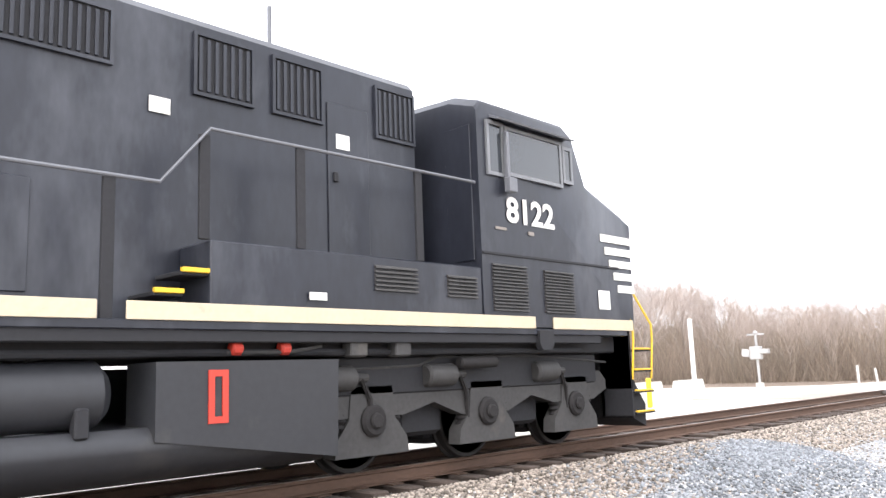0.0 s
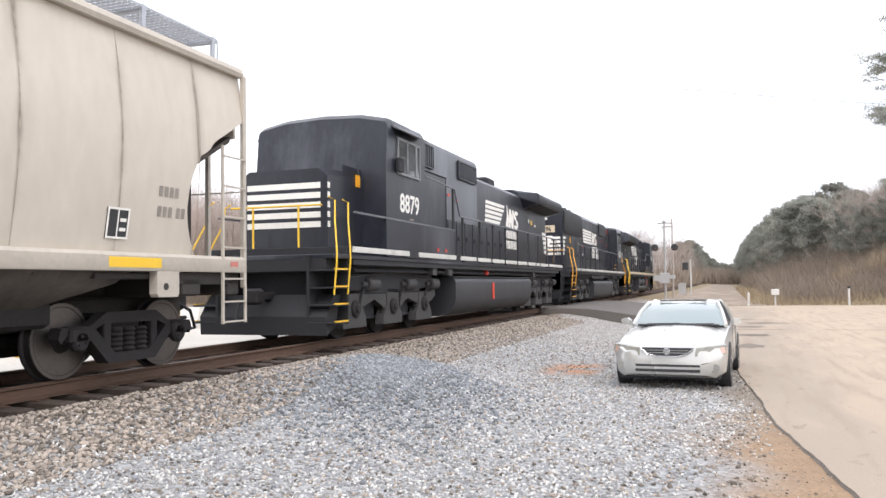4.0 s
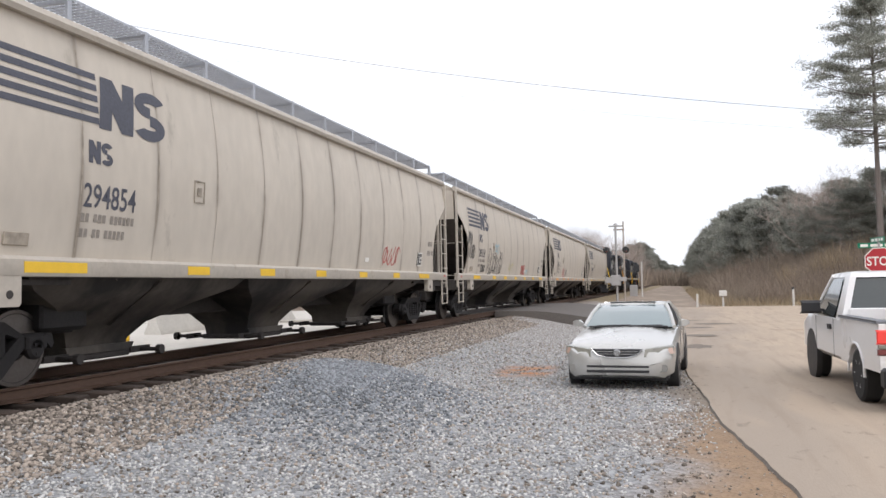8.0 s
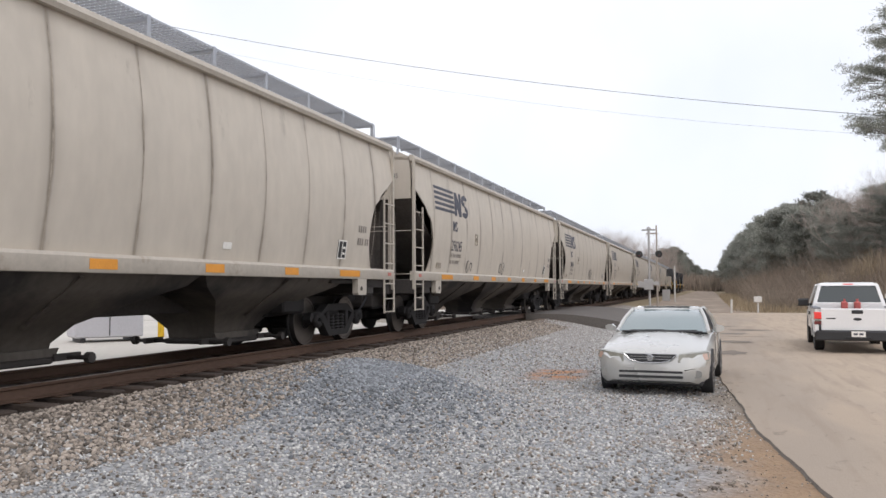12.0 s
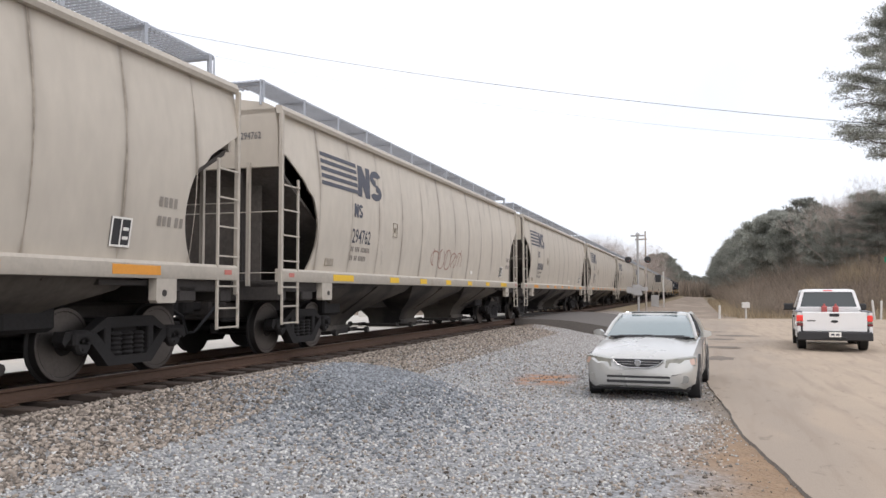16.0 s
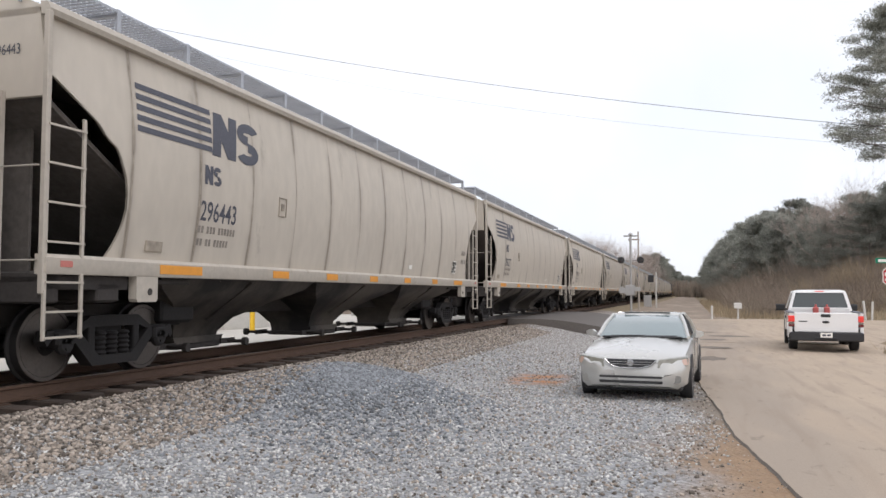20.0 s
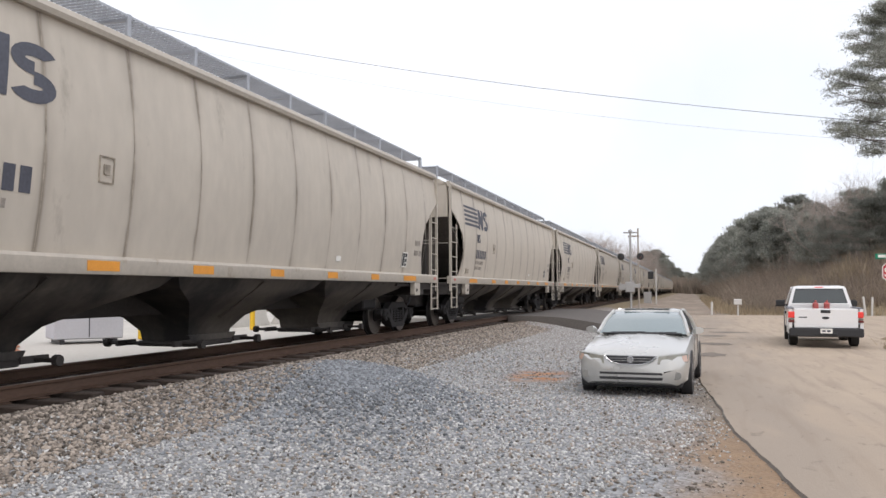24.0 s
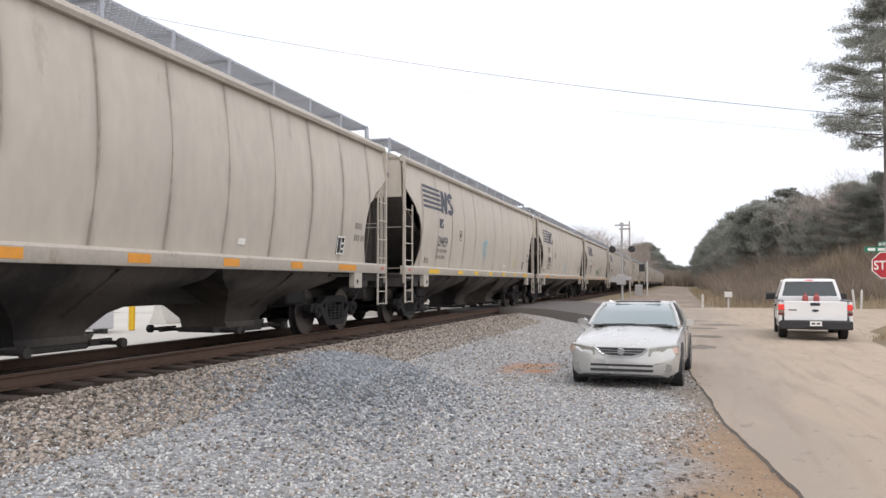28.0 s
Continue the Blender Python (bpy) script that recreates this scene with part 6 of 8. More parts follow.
    part("horn", Geo().cyl("y", (0.2, -1.4, 4.5), 0.05, 0.5, 10, r2=0.1).cyl("y", (-0.1, -1.2, 4.55), 0.04, 0.5, 10, r2=0.09).box(-0.2, 0.3, -1.4, -1.3, 4.38, 4.5), M_BLACK_DULL, loco)
    part("antenna", Geo().tube([(0.3, 4.0, 4.74), (0.3, 4.0, 4.95)], 0.03), M_RAILPAINT, loco)
    return loco


LOCO_TURN = {}
for build, middle, turn in ((es_loco, 0.60, 0), (emd_loco, -22.5, 0), (dash_loco, -46.4, 180)):
    v = build()
    LOCO_TURN[v.name] = turn
    TRAIN.append((v, middle))


# ---- parked sedan and white pickup ----
M_SILVER = mat("silver_car_paint", (0.54, 0.535, 0.51), 0.28, 0.4, var=0.05, scale=1.0, fine=40, bump=0.0, dirt=(0.45, 0.41, 0.35), dirt_scale=1.5, dirt_cut=0.66, coat=0.6)
M_WHITECAR = mat("white_truck_paint", (0.80, 0.79, 0.78), 0.3, var=0.05, scale=1.0, fine=30, bump=0.0, dirt=(0.50, 0.45, 0.38), dirt_scale=1.4, dirt_cut=0.68, coat=0.5)
# Base colour lighter than the side glass, to carry the sky's reflection.
M_SCREEN = mat("greenish_windscreen", (0.20, 0.25, 0.255), 0.06, var=0.08, bump=0, coat=0.8, spec=0.8)
M_TYRE = mat("black_tyre_rubber", (0.02, 0.02, 0.02), 0.85, var=0.2, scale=6, fine=60, bump=0.2)
M_ALLOY = mat("dull_alloy_wheel", (0.42, 0.42, 0.42), 0.4, 0.6, var=0.12, scale=6, fine=50)
M_HEAD = mat("clear_headlamp", (0.22, 0.215, 0.18), 0.3, var=0.4, scale=9, fine=40, bump=0.1, coat=0.15)
M_FOG = mat("dull_grey_recess", (0.24, 0.235, 0.22), 0.5, var=0.15, scale=8, fine=40)
M_AMBER = mat("amber_lamp", (0.50, 0.34, 0.27), 0.2, var=0.1, coat=0.5)
M_TAIL = lamp_mat("lit_tail_lamp", (0.70, 0.05, 0.04), 0.2)
M_DARKRED = mat("unlit_red_lens", (0.16, 0.03, 0.03), 0.25, var=0.1, coat=0.5)
M_TRIMBLACK = mat("black_plastic_trim", (0.026, 0.026, 0.028), 0.55, var=0.15, scale=8, fine=60)
M_DARKGLASS = mat("shaded_car_glass", (0.05, 0.06, 0.06), 0.05, var=0.08, bump=0, coat=0.6)
M_REDBLOCK = mat("faded_red_plastic", (0.45, 0.10, 0.09), 0.5, var=0.15, scale=5, fine=40)
M_CHROME = mat("worn_chrome", (0.6, 0.6, 0.6), 0.2, 0.95, var=0.08, bump=0)


def mirror_ring(half, y):
    """A closed section from half a profile of x, z, listed from the bottom middle to the top middle."""
    left = [(-x, y, z) for x, z in half[::-1] if x > 1e-6]
    return [(x, y, z) for x, z in half] + left


def road_wheel(parent, x, y, r=0.32, w=0.2):
    s = 1 if x > 0 else -1
    t = part("wheel", Geo().lathe("x", (0, 0, 0), [(-w / 2, r * 0.62), (-w / 2, r - 0.04), (-w / 2 + 0.03, r), (w / 2 - 0.03, r), (w / 2, r - 0.04), (w / 2, r * 0.62)], 26), M_TYRE, parent, loc=(x, y, r))
    g = Geo().lathe("x", (0, 0, 0), [(s * w * 0.2, r * 0.64), (s * w * 0.48, r * 0.64), (s * w * 0.42, r * 0.56), (s * w * 0.3, r * 0.5), (s * w * 0.3, 0.02)], 22)
    for k in range(6):
        a = k * math.pi / 3
        g.tube([(s * w * 0.36, 0.05 * math.cos(a), 0.05 * math.sin(a)), (s * w * 0.40, r * 0.56 * math.cos(a), r * 0.56 * math.sin(a))], 0.03, 6)
    g.cyl("x", (s * w * 0.4, 0, 0), 0.06, 0.03, 12, bevel=0.01)
    part("rim", g, M_ALLOY, t, "dull alloy rim")
    return t


def sedan():
    car = thing("sedan", "silver four-door sedan parked on grey gravel, facing outward", "car", loc=(-0.80, 15.72, 0.02), rz=-3.2)
    st = []
    for y, hw, zb, zm, zt, zc in ((-2.32, 0.52, 0.30, 0.42, 0.50, 0.54), (-2.28, 0.70, 0.24, 0.45, 0.60, 0.63), (-2.15, 0.83, 0.19, 0.48, 0.66, 0.70), (-1.90, 0.88, 0.18, 0.52, 0.72, 0.77),
                                 (-1.5, 0.895, 0.18, 0.55, 0.78, 0.84), (-1.0, 0.90, 0.18, 0.57, 0.84, 0.91), (-0.55, 0.90, 0.18, 0.58, 0.89, 0.96), (0.4, 0.90, 0.18, 0.58, 0.92, 0.97),
                                 (1.4, 0.90, 0.18, 0.60, 0.94, 1.0), (2.0, 0.88, 0.20, 0.60, 0.94, 1.02), (2.4, 0.82, 0.25, 0.60, 0.90, 0.98), (2.5, 0.68, 0.32, 0.58, 0.82, 0.88)):
        st.append(mirror_ring([(0, zb), (hw * 0.86, zb), (hw * 0.97, zb + 0.08), (hw, zm), (hw * 0.985, zt - 0.10), (hw * 0.93, zt - 0.02), (hw * 0.82, zt + 0.005), (hw * 0.45, zc - 0.01), (0, zc)], y))
    part("body", Geo().loft(st), M_SILVER, car, "silver painted body")

    def cabin(y0, y1, z, hw):
        return [(-hw, y0 + 0.12, z), (-hw * 0.6, y0 + 0.03, z), (0, y0, z), (hw * 0.6, y0 + 0.03, z), (hw, y0 + 0.12, z), (hw, (y0 + y1) / 2, z), (hw, y1 - 0.12, z), (0, y1, z), (-hw, y1 - 0.12, z), (-hw, (y0 + y1) / 2, z)]
    part("glasshouse", Geo().loft([cabin(-0.68, 1.75, 0.93, 0.80), cabin(-0.28, 1.45, 1.16, 0.715), cabin(0.12, 1.12, 1.315, 0.61)]), M_SCREEN, car, "pale reflecting windscreen and glass")
    part("roof", Geo().loft([cabin(0.10, 1.16, 1.30, 0.64), cabin(0.16, 1.10, 1.34, 0.60), cabin(0.34, 0.95, 1.36, 0.46)]), M_SILVER, car)
    part("sunroof", Geo().box(-0.42, 0.42, 0.2, 0.5, 1.348, 1.364, 0.006), M_DARKGLASS, car, "dark glass sunroof")
    for s in (-1, 1):
        part("front_pillar", Geo().tube([(s * 0.80, -0.56, 0.93), (s * 0.715, -0.17, 1.16), (s * 0.62, 0.2, 1.315)], 0.035, 8), M_SILVER, car)
        part("centre_pillar", Geo().tube([(s * 0.805, 0.55, 0.93), (s * 0.72, 0.58, 1.16), (s * 0.62, 0.6, 1.315)], 0.035, 6), M_TRIMBLACK, car)
        part("rear_pillar", Geo().tube([(s * 0.80, 1.62, 0.93), (s * 0.715, 1.33, 1.16), (s * 0.61, 1.02, 1.315)], 0.05, 8), M_SILVER, car)
        part("side_window", Geo().add([(s * 0.812, -0.40, 0.95), (s * 0.812, 0.50, 0.95), (s * 0.65, 0.55, 1.30), (s * 0.66, 0.22, 1.30)], [(0, 1, 2, 3)]), M_DARKGLASS, car, "dark side window")
        part("door_mirror", Geo().loft([[(s * 0.86, -0.38, 0.94), (s * 0.86, -0.30, 0.94), (s * 0.86, -0.30, 1.00), (s * 0.86, -0.38, 1.00)], [(s * 0.92, -0.44, 0.935), (s * 0.92, -0.28, 0.935), (s * 0.92, -0.28, 1.05), (s * 0.92, -0.44, 1.05)],
                                        [(s * 1.0, -0.43, 0.94), (s * 1.0, -0.29, 0.94), (s * 1.0, -0.29, 1.045), (s * 1.0, -0.43, 1.045)], [(s * 1.05, -0.39, 0.97), (s * 1.05, -0.33, 0.97), (s * 1.05, -0.33, 1.02), (s * 1.05, -0.39, 1.02)]]), M_SILVER, car)
        part("headlight", Geo().loft([[(s * 0.42, -2.315, 0.535), (s * 0.44, -2.285, 0.655), (s * 0.42, -2.12, 0.67)], [(s * 0.64, -2.285, 0.525), (s * 0.64, -2.225, 0.68), (s * 0.60, -2.05, 0.69)],
                                      [(s * 0.875, -2.06, 0.56), (s * 0.88, -1.96, 0.69), (s * 0.84, -1.85, 0.705)]]), M_HEAD, car, "clear wraparound headlamp")
        part("turn_lamp", Geo().loft([[(s * 0.79, -2.165, 0.57), (s * 0.79, -2.085, 0.665)], [(s * 0.885, -2.03, 0.58), (s * 0.888, -1.95, 0.67)]], caps=False, closed=False), M_AMBER, car)
        part("fog_recess", Geo().prism([(s * (0.665 + 0.115 * math.copysign(abs(math.cos(a)) ** 0.6, math.cos(a))), 0.355 + 0.062 * math.copysign(abs(math.sin(a)) ** 0.6, math.sin(a))) for a in np.linspace(0, 6.283, 21)[:-1]], "y", -2.275, -2.15), M_FOG, car, "dull grey fog lamp recess")
        for y in (-1.335, 1.335):
            part("wheel_arch", Geo().cyl("x", (s * 0.82, y, 0.33), 0.375, 0.175, 24), M_TRIMBLACK, car)
            road_wheel(car, s * 0.80, y, 0.315, 0.21)
        part("door_seam", Geo().box(s * 0.897, s * 0.904, -0.52, -0.505, 0.25, 0.86).box(s * 0.897, s * 0.904, 0.56, 0.575, 0.25, 0.88), M_TRIMBLACK, car)
    gr = part("grille", Geo().prism([(-0.40, 0.66), (0.40, 0.66), (0.30, 0.575), (0.16, 0.535), (-0.16, 0.535), (-0.30, 0.575)], "y", -2.345, -2.16), M_TRIMBLACK, car, "black oval grille")
    for z in (0.585, 0.625):
        part("grille_bar", Geo().box(-0.33, 0.33, -2.352, -2.33, z - 0.006, z + 0.006), M_CHROME, gr)
    part("grille_frame", Geo().tube([(-0.41, -2.34, 0.668), (-0.31, -2.345, 0.57), (-0.16, -2.35, 0.53), (0.16, -2.35, 0.53), (0.31, -2.345, 0.57), (0.41, -2.34, 0.668)], 0.007, 6), M_CHROME, gr)
    part("badge", Geo().lathe("y", (0, -2.358, 0.605), [(-0.01, 0.05), (0, 0.058), (0.01, 0.05)], 16), M_CHROME, gr, "plain oval badge")
    for z in (0.31, 0.385):
        part("bumper_intake", Geo().box(-0.50, 0.50, -2.325, -2.2, z - 0.028, z + 0.022, 0.012), M_TRIMBLACK, car, "dark bumper slot")
    part("wiper", Geo().tube([(-0.55, -0.66, 0.955), (0.05, -0.64, 0.965)], 0.012).tube([(0.0, -0.67, 0.955), (0.6, -0.60, 0.96)], 0.012), M_TRIMBLACK, car)
    part("cowl", Geo().box(-0.7, 0.7, -0.72, -0.62, 0.925, 0.955, 0.01), M_TRIMBLACK, car)
    part("underbody", Geo().box(-0.78, 0.78, -2.1, 2.3, 0.14, 0.25, 0.03), M_TRIMBLACK, car)
    return car


def pickup():
    tr = thing("pickup_truck", "white pickup truck with dark rear bumper on the dusty road", "truck", loc=(3.8, 28, 0.03))
    # origin: ground under the rear axle, front towards +y
    half = lambda hw, zb, zt: [(0, zb), (hw * 0.9, zb), (hw, zb + 0.08), (hw, zt - 0.12), (hw * 0.985, zt - 0.03), (hw * 0.93, zt), (0, zt)]
    cab = [mirror_ring(half(0.97, 0.45, 1.12), y) for y in (0.92, 0.96, 2.3, 3.1, 3.15)]
    part("cab", Geo().loft(cab), M_WHITECAR, tr, "white painted cab")
    part("hood", Geo().loft([mirror_ring([(0, 0.5), (hw, 0.5), (hw, zt - 0.15), (hw * 0.9, zt), (0, zt + 0.03)], y) for y, hw, zt in ((3.152, 0.97, 1.14), (3.8, 0.96, 1.12), (4.15, 0.92, 1.06), (4.25, 0.86, 0.95))]), M_WHITECAR, tr)

    def cabin(y0, y1, z, hw):
        return [(-hw, y0, z), (0, y0 - 0.03, z), (hw, y0, z), (hw, (y0 + y1) / 2, z), (hw, y1, z), (0, y1 + 0.06, z), (-hw, y1, z), (-hw, (y0 + y1) / 2, z)]
    part("glasshouse", Geo().loft([cabin(0.96, 2.95, 1.10, 0.93), cabin(1.05, 2.6, 1.45, 0.84), cabin(1.14, 2.25, 1.76, 0.74)]), M_DARKGLASS, tr, "dark cab glass")
    part("roof", Geo().loft([cabin(1.10, 2.32, 1.735, 0.765), cabin(1.14, 2.27, 1.80, 0.74), cabin(1.3, 2.1, 1.83, 0.6)]), M_WHITECAR, tr)
    for s in (-1, 1):
        part("rear_pillar", Geo().loft([[(s * 0.95, 0.94, 1.08), (s * 0.86, 0.93, 1.08), (s * 0.86, 1.2, 1.08), (s * 0.95, 1.35, 1.08)], [(s * 0.77, 1.11, 1.76), (s * 0.68, 1.10, 1.76), (s * 0.68, 1.3, 1.76), (s * 0.77, 1.4, 1.76)]]), M_WHITECAR, tr)
        part("front_pillar", Geo().tube([(s * 0.93, 2.95, 1.1), (s * 0.84, 2.6, 1.45), (s * 0.75, 2.25, 1.76)], 0.045, 8), M_WHITECAR, tr)
        part("side_window", Geo().add([(s * 0.945, 1.45, 1.12), (s * 0.945, 2.75, 1.12), (s * 0.78, 2.2, 1.72), (s * 0.78, 1.5, 1.72)], [(0, 1, 2, 3)]), M_DARKGLASS, tr)
        part("door_mirror", Geo().box(s * 1.0, s * 1.22, 2.34, 2.46, 1.14, 1.36, 0.04).box(s * 0.90, s * 1.02, 2.37, 2.43, 1.17, 1.22), M_TRIMBLACK, tr, "large black door mirror")
        part("door_handle", Geo().box(s * 0.965, s * 0.995, 1.55, 1.72, 0.92, 1.0, 0.01), M_TRIMBLACK, tr)
        part("door_seam", Geo().box(s * 0.967, s * 0.974, 1.42, 1.432, 0.5, 1.1).box(s * 0.967, s * 0.974, 2.75, 2.762, 0.5, 1.1), M_TRIMBLACK, tr)
        # bed side with wheel opening
        out = [(-1.20, 0.52)] + [(0.44 * math.cos(a), 0.38 + 0.44 * math.sin(a)) for a in np.linspace(math.pi - 0.3, 0.3, 12)] + [(0.90, 0.50), (0.90, 1.14), (-1.20, 1.14)]
        part("bed_side", Geo().prism(out, "x", s * 0.90, s * 0.985), M_WHITECAR, tr)
        part("bed_rail", Geo().box(s * 0.86, s * 0.995, -1.20, 0.90, 1.135, 1.175, 0.012), M_RAILPAINT, tr, "grey bed rail cap")
        tl = part("tail_lamp", Geo().box(s * 0.85, s * 0.99, -1.235, -1.17, 0.88, 1.06, 0.02), M_TAIL, tr, "lit red tail lamp")
        part("reverse_lamp", Geo().box(s * 0.86, s * 0.985, -1.237, -1.17, 0.82, 0.875, 0.012), M_HEAD, tl)
        part("tail_lamp_lower", Geo().box(s * 0.85, s * 0.99, -1.236, -1.17, 0.74, 0.815, 0.015), M_DARKRED, tl)
        part("fender_lip", Geo().tube([(s * 0.985, 0.44 * math.cos(a), 0.38 + 0.44 * math.sin(a)) for a in np.linspace(math.pi, 0, 12)], 0.02), M_WHITECAR, tr)
        for y in (0.0, 3.2):
            road_wheel(tr, s * 0.84, y, 0.38, 0.25)
        part("front_arch", Geo().cyl("x", (s * 0.93, 3.2, 0.40), 0.45, 0.09, 24), M_TRIMBLACK, tr)
    gate = part("tailgate", Geo().box(-0.845, 0.845, -1.225, -1.15, 0.58, 1.15, 0.02), M_WHITECAR, tr, "white tailgate")
    part("gate_handle", Geo().box(-0.13, 0.13, -1.24, -1.21, 1.02, 1.11, 0.01), M_TRIMBLACK, gate)
    part("badge", Geo().prism([(0.10 * math.cos(a), 0.88 + 0.038 * math.sin(a)) for a in np.linspace(0, 6.283, 17)[:-1]], "y", -1.236, -1.22), M_TRIMBLACK, gate, "plain dark oval badge")
    part("badge_bars", Geo().box(-0.72, -0.5, -1.232, -1.22, 0.88, 0.91), M_TRIMBLACK, gate)
    part("bumper", Geo().box(-0.98, 0.98, -1.36, -1.16, 0.33, 0.585, 0.03).box(-0.3, 0.3, -1.38, -1.2, 0.38, 0.45, 0.02), M_TRIMBLACK, tr, "dark rear bumper")
    part("bed_corner", Geo().box(-0.985, -0.9, -1.21, -1.16, 0.55, 1.14, 0.01), M_WHITECAR, tr)
    part("bed_corner", Geo().box(0.9, 0.985, -1.21, -1.16, 0.55, 1.14, 0.01), M_WHITECAR, tr)
    pl = part("number_plate", Geo().box(-0.16, 0.16, -1.375, -1.36, 0.42, 0.575, 0.004), M_WHITE, tr)
    part("plate_bar", Geo().box(-0.11, -0.02, -1.379, -1.374, 0.48, 0.53).box(0.02, 0.11, -1.379, -1.374, 0.48, 0.53), M_MARK, pl)
    part("back_panel", Geo().box(-0.84, 0.84, 0.90, 0.945, 1.08, 1.27, 0.015), M_WHITECAR, tr, "white lower cab back")
    part("bed_floor", Geo().box(-0.88, 0.88, -1.15, 0.9, 0.62, 0.68), M_TRIMBLACK, tr)
    part("chassis", Geo().box(-0.55, 0.55, -1.1, 4.0, 0.32, 0.55, 0.03), M_TRIMBLACK, tr)
    part("brake_lamp", Geo().box(-0.12, 0.12, 1.085, 1.11, 1.765, 1.795), M_TAIL, tr, "lit high brake lamp")
    # Red blocks on a rack, added to give the rear window's red reflections.
    for x in (-0.14, 0.18):
        part("fuel_can", Geo().box(x - 0.08, x + 0.08, 0.55, 0.8, 1.0, 1.30, 0.03).cyl("z", (x, 0.62, 1.33), 0.03, 0.08, 10), M_REDBLOCK, tr, "red block standing in for a reflection")
    part("can_rack", Geo().box(-0.85, 0.85, 0.5, 0.86, 0.68, 0.95, 0.02), M_TRIMBLACK, tr)
    return tr


sedan()
TRUCK = pickup()
# seconds, x, y of the rear axle, turn
TRUCK_RUN = ((0.0, 3.1, -24.0, 1.0), (4.0, 3.3, -4.8, 1.0), (6.0, 3.4, 3.7, 1.5), (7.0, 3.4, 8.1, 2.0), (8.0, 3.4, 12.6, 2.0), (8.5, 3.4, 14.6, 1.0), (9.0, 3.4, 16.4, 0.0), (9.5, 3.42, 18.2, -1.0),
             (10.0, 3.45, 19.8, -2.0), (10.5, 3.48, 21.2, -2.5), (11.0, 3.52, 22.4, -3.0), (11.5, 3.58, 23.4, -3.5), (12.0, 3.64, 24.2, -3.5), (13.0, 3.72, 25.3, -4.0), (14.0, 3.78, 26.1, -4.0),
             (15.5, 3.84, 26.9, -4.0), (16.5, 3.86, 27.1, -4.0), (28.0, 3.86, 27.1, -4.0))


# ---- trees, bank and hedgerow ----
# Bark, twig and needle colours are lifted to stand in for distance haze.
M_BARK = mat("grey_brown_bark", (0.34, 0.29, 0.255), 0.9, var=0.3, scale=3, fine=30, bump=0.4, stretch=(1, 1, 0.3), objrand=0.3)
M_TWIG = mat("pale_winter_twigs", (0.38, 0.315, 0.275), 0.9, var=0.2, scale=1, fine=10, bump=0, objrand=0.3)
M_PINE = mat("pine_needles", (0.30, 0.305, 0.265), 0.75, var=0.4, scale=0.5, fine=3, bump=0, island=0.4, objrand=0.3)
M_PINEBARK = mat("dark_pine_bark", (0.17, 0.145, 0.13), 0.9, var=0.3, scale=3, fine=24, bump=0.4, stretch=(1, 1, 0.3))
M_BRUSH = mat("dry_brown_brush", (0.30, 0.24, 0.19), 0.9, var=0.25, scale=0.15, fine=1.5, bump=0, island=0.7, dirt=(0.25, 0.215, 0.165), dirt_scale=0.12, dirt_cut=0.5)
M_STRAW = mat("straw_grass", (0.36, 0.285, 0.19), 0.9, var=0.25, scale=0.2, fine=2, bump=0, island=0.5)


def let_light_through(m, share):
    """Thin leaves glow a little with the light behind them."""
    n, l = m.node_tree.nodes, m.node_tree.links
    b, out = n["Principled BSDF"], n["Material Output"]
    tr, mx = n.new("ShaderNodeBsdfTranslucent"), n.new("ShaderNodeMixShader")
    l.new(b.inputs["Base Color"].links[0].from_socket, tr.inputs["Color"])
    mx.inputs[0].default_value = share
    l.new(b.outputs["BSDF"], mx.inputs[1])
    l.new(tr.outputs["BSDF"], mx.inputs[2])
    l.new(mx.outputs["Shader"], out.inputs["Surface"])


let_light_through(M_PINE, 0.45)
let_light_through(M_BRUSH, 0.35)
let_light_through(M_STRAW, 0.35)


def blades(name, pts, heights, width, material, lean=0.3, seed=1):
    """Thin upright blades, one triangle pair each, as one mesh."""
    r = np.random.RandomState(seed)
    n = len(pts)
    a = r.uniform(0, 6.283, n)
    d = np.stack([np.cos(a), np.sin(a)], -1) * width / 2
    tip = np.stack([r.normal(0, lean, n), r.normal(0, lean, n)], -1) * heights[:, None]
    v = np.zeros((n, 4, 3))
    v[:, 0, :2], v[:, 1, :2] = pts[:, :2] - d, pts[:, :2] + d
    v[:, 2, :2], v[:, 3, :2] = pts[:, :2] + tip + d * 0.3, pts[:, :2] + tip - d * 0.3
    v[:, 0, 2] = v[:, 1, 2] = pts[:, 2] - 0.05
    v[:, 2, 2] = v[:, 3, 2] = pts[:, 2] + heights
    me = bpy.data.meshes.new(name)
    f = (np.arange(n)[:, None, None] * 4 + np.array([[0, 1, 2], [0, 2, 3]])).reshape(-1, 3)
    me.from_pydata(v.reshape(-1, 3).tolist(), [], f.tolist())
    me.materials.append(material)
    return me


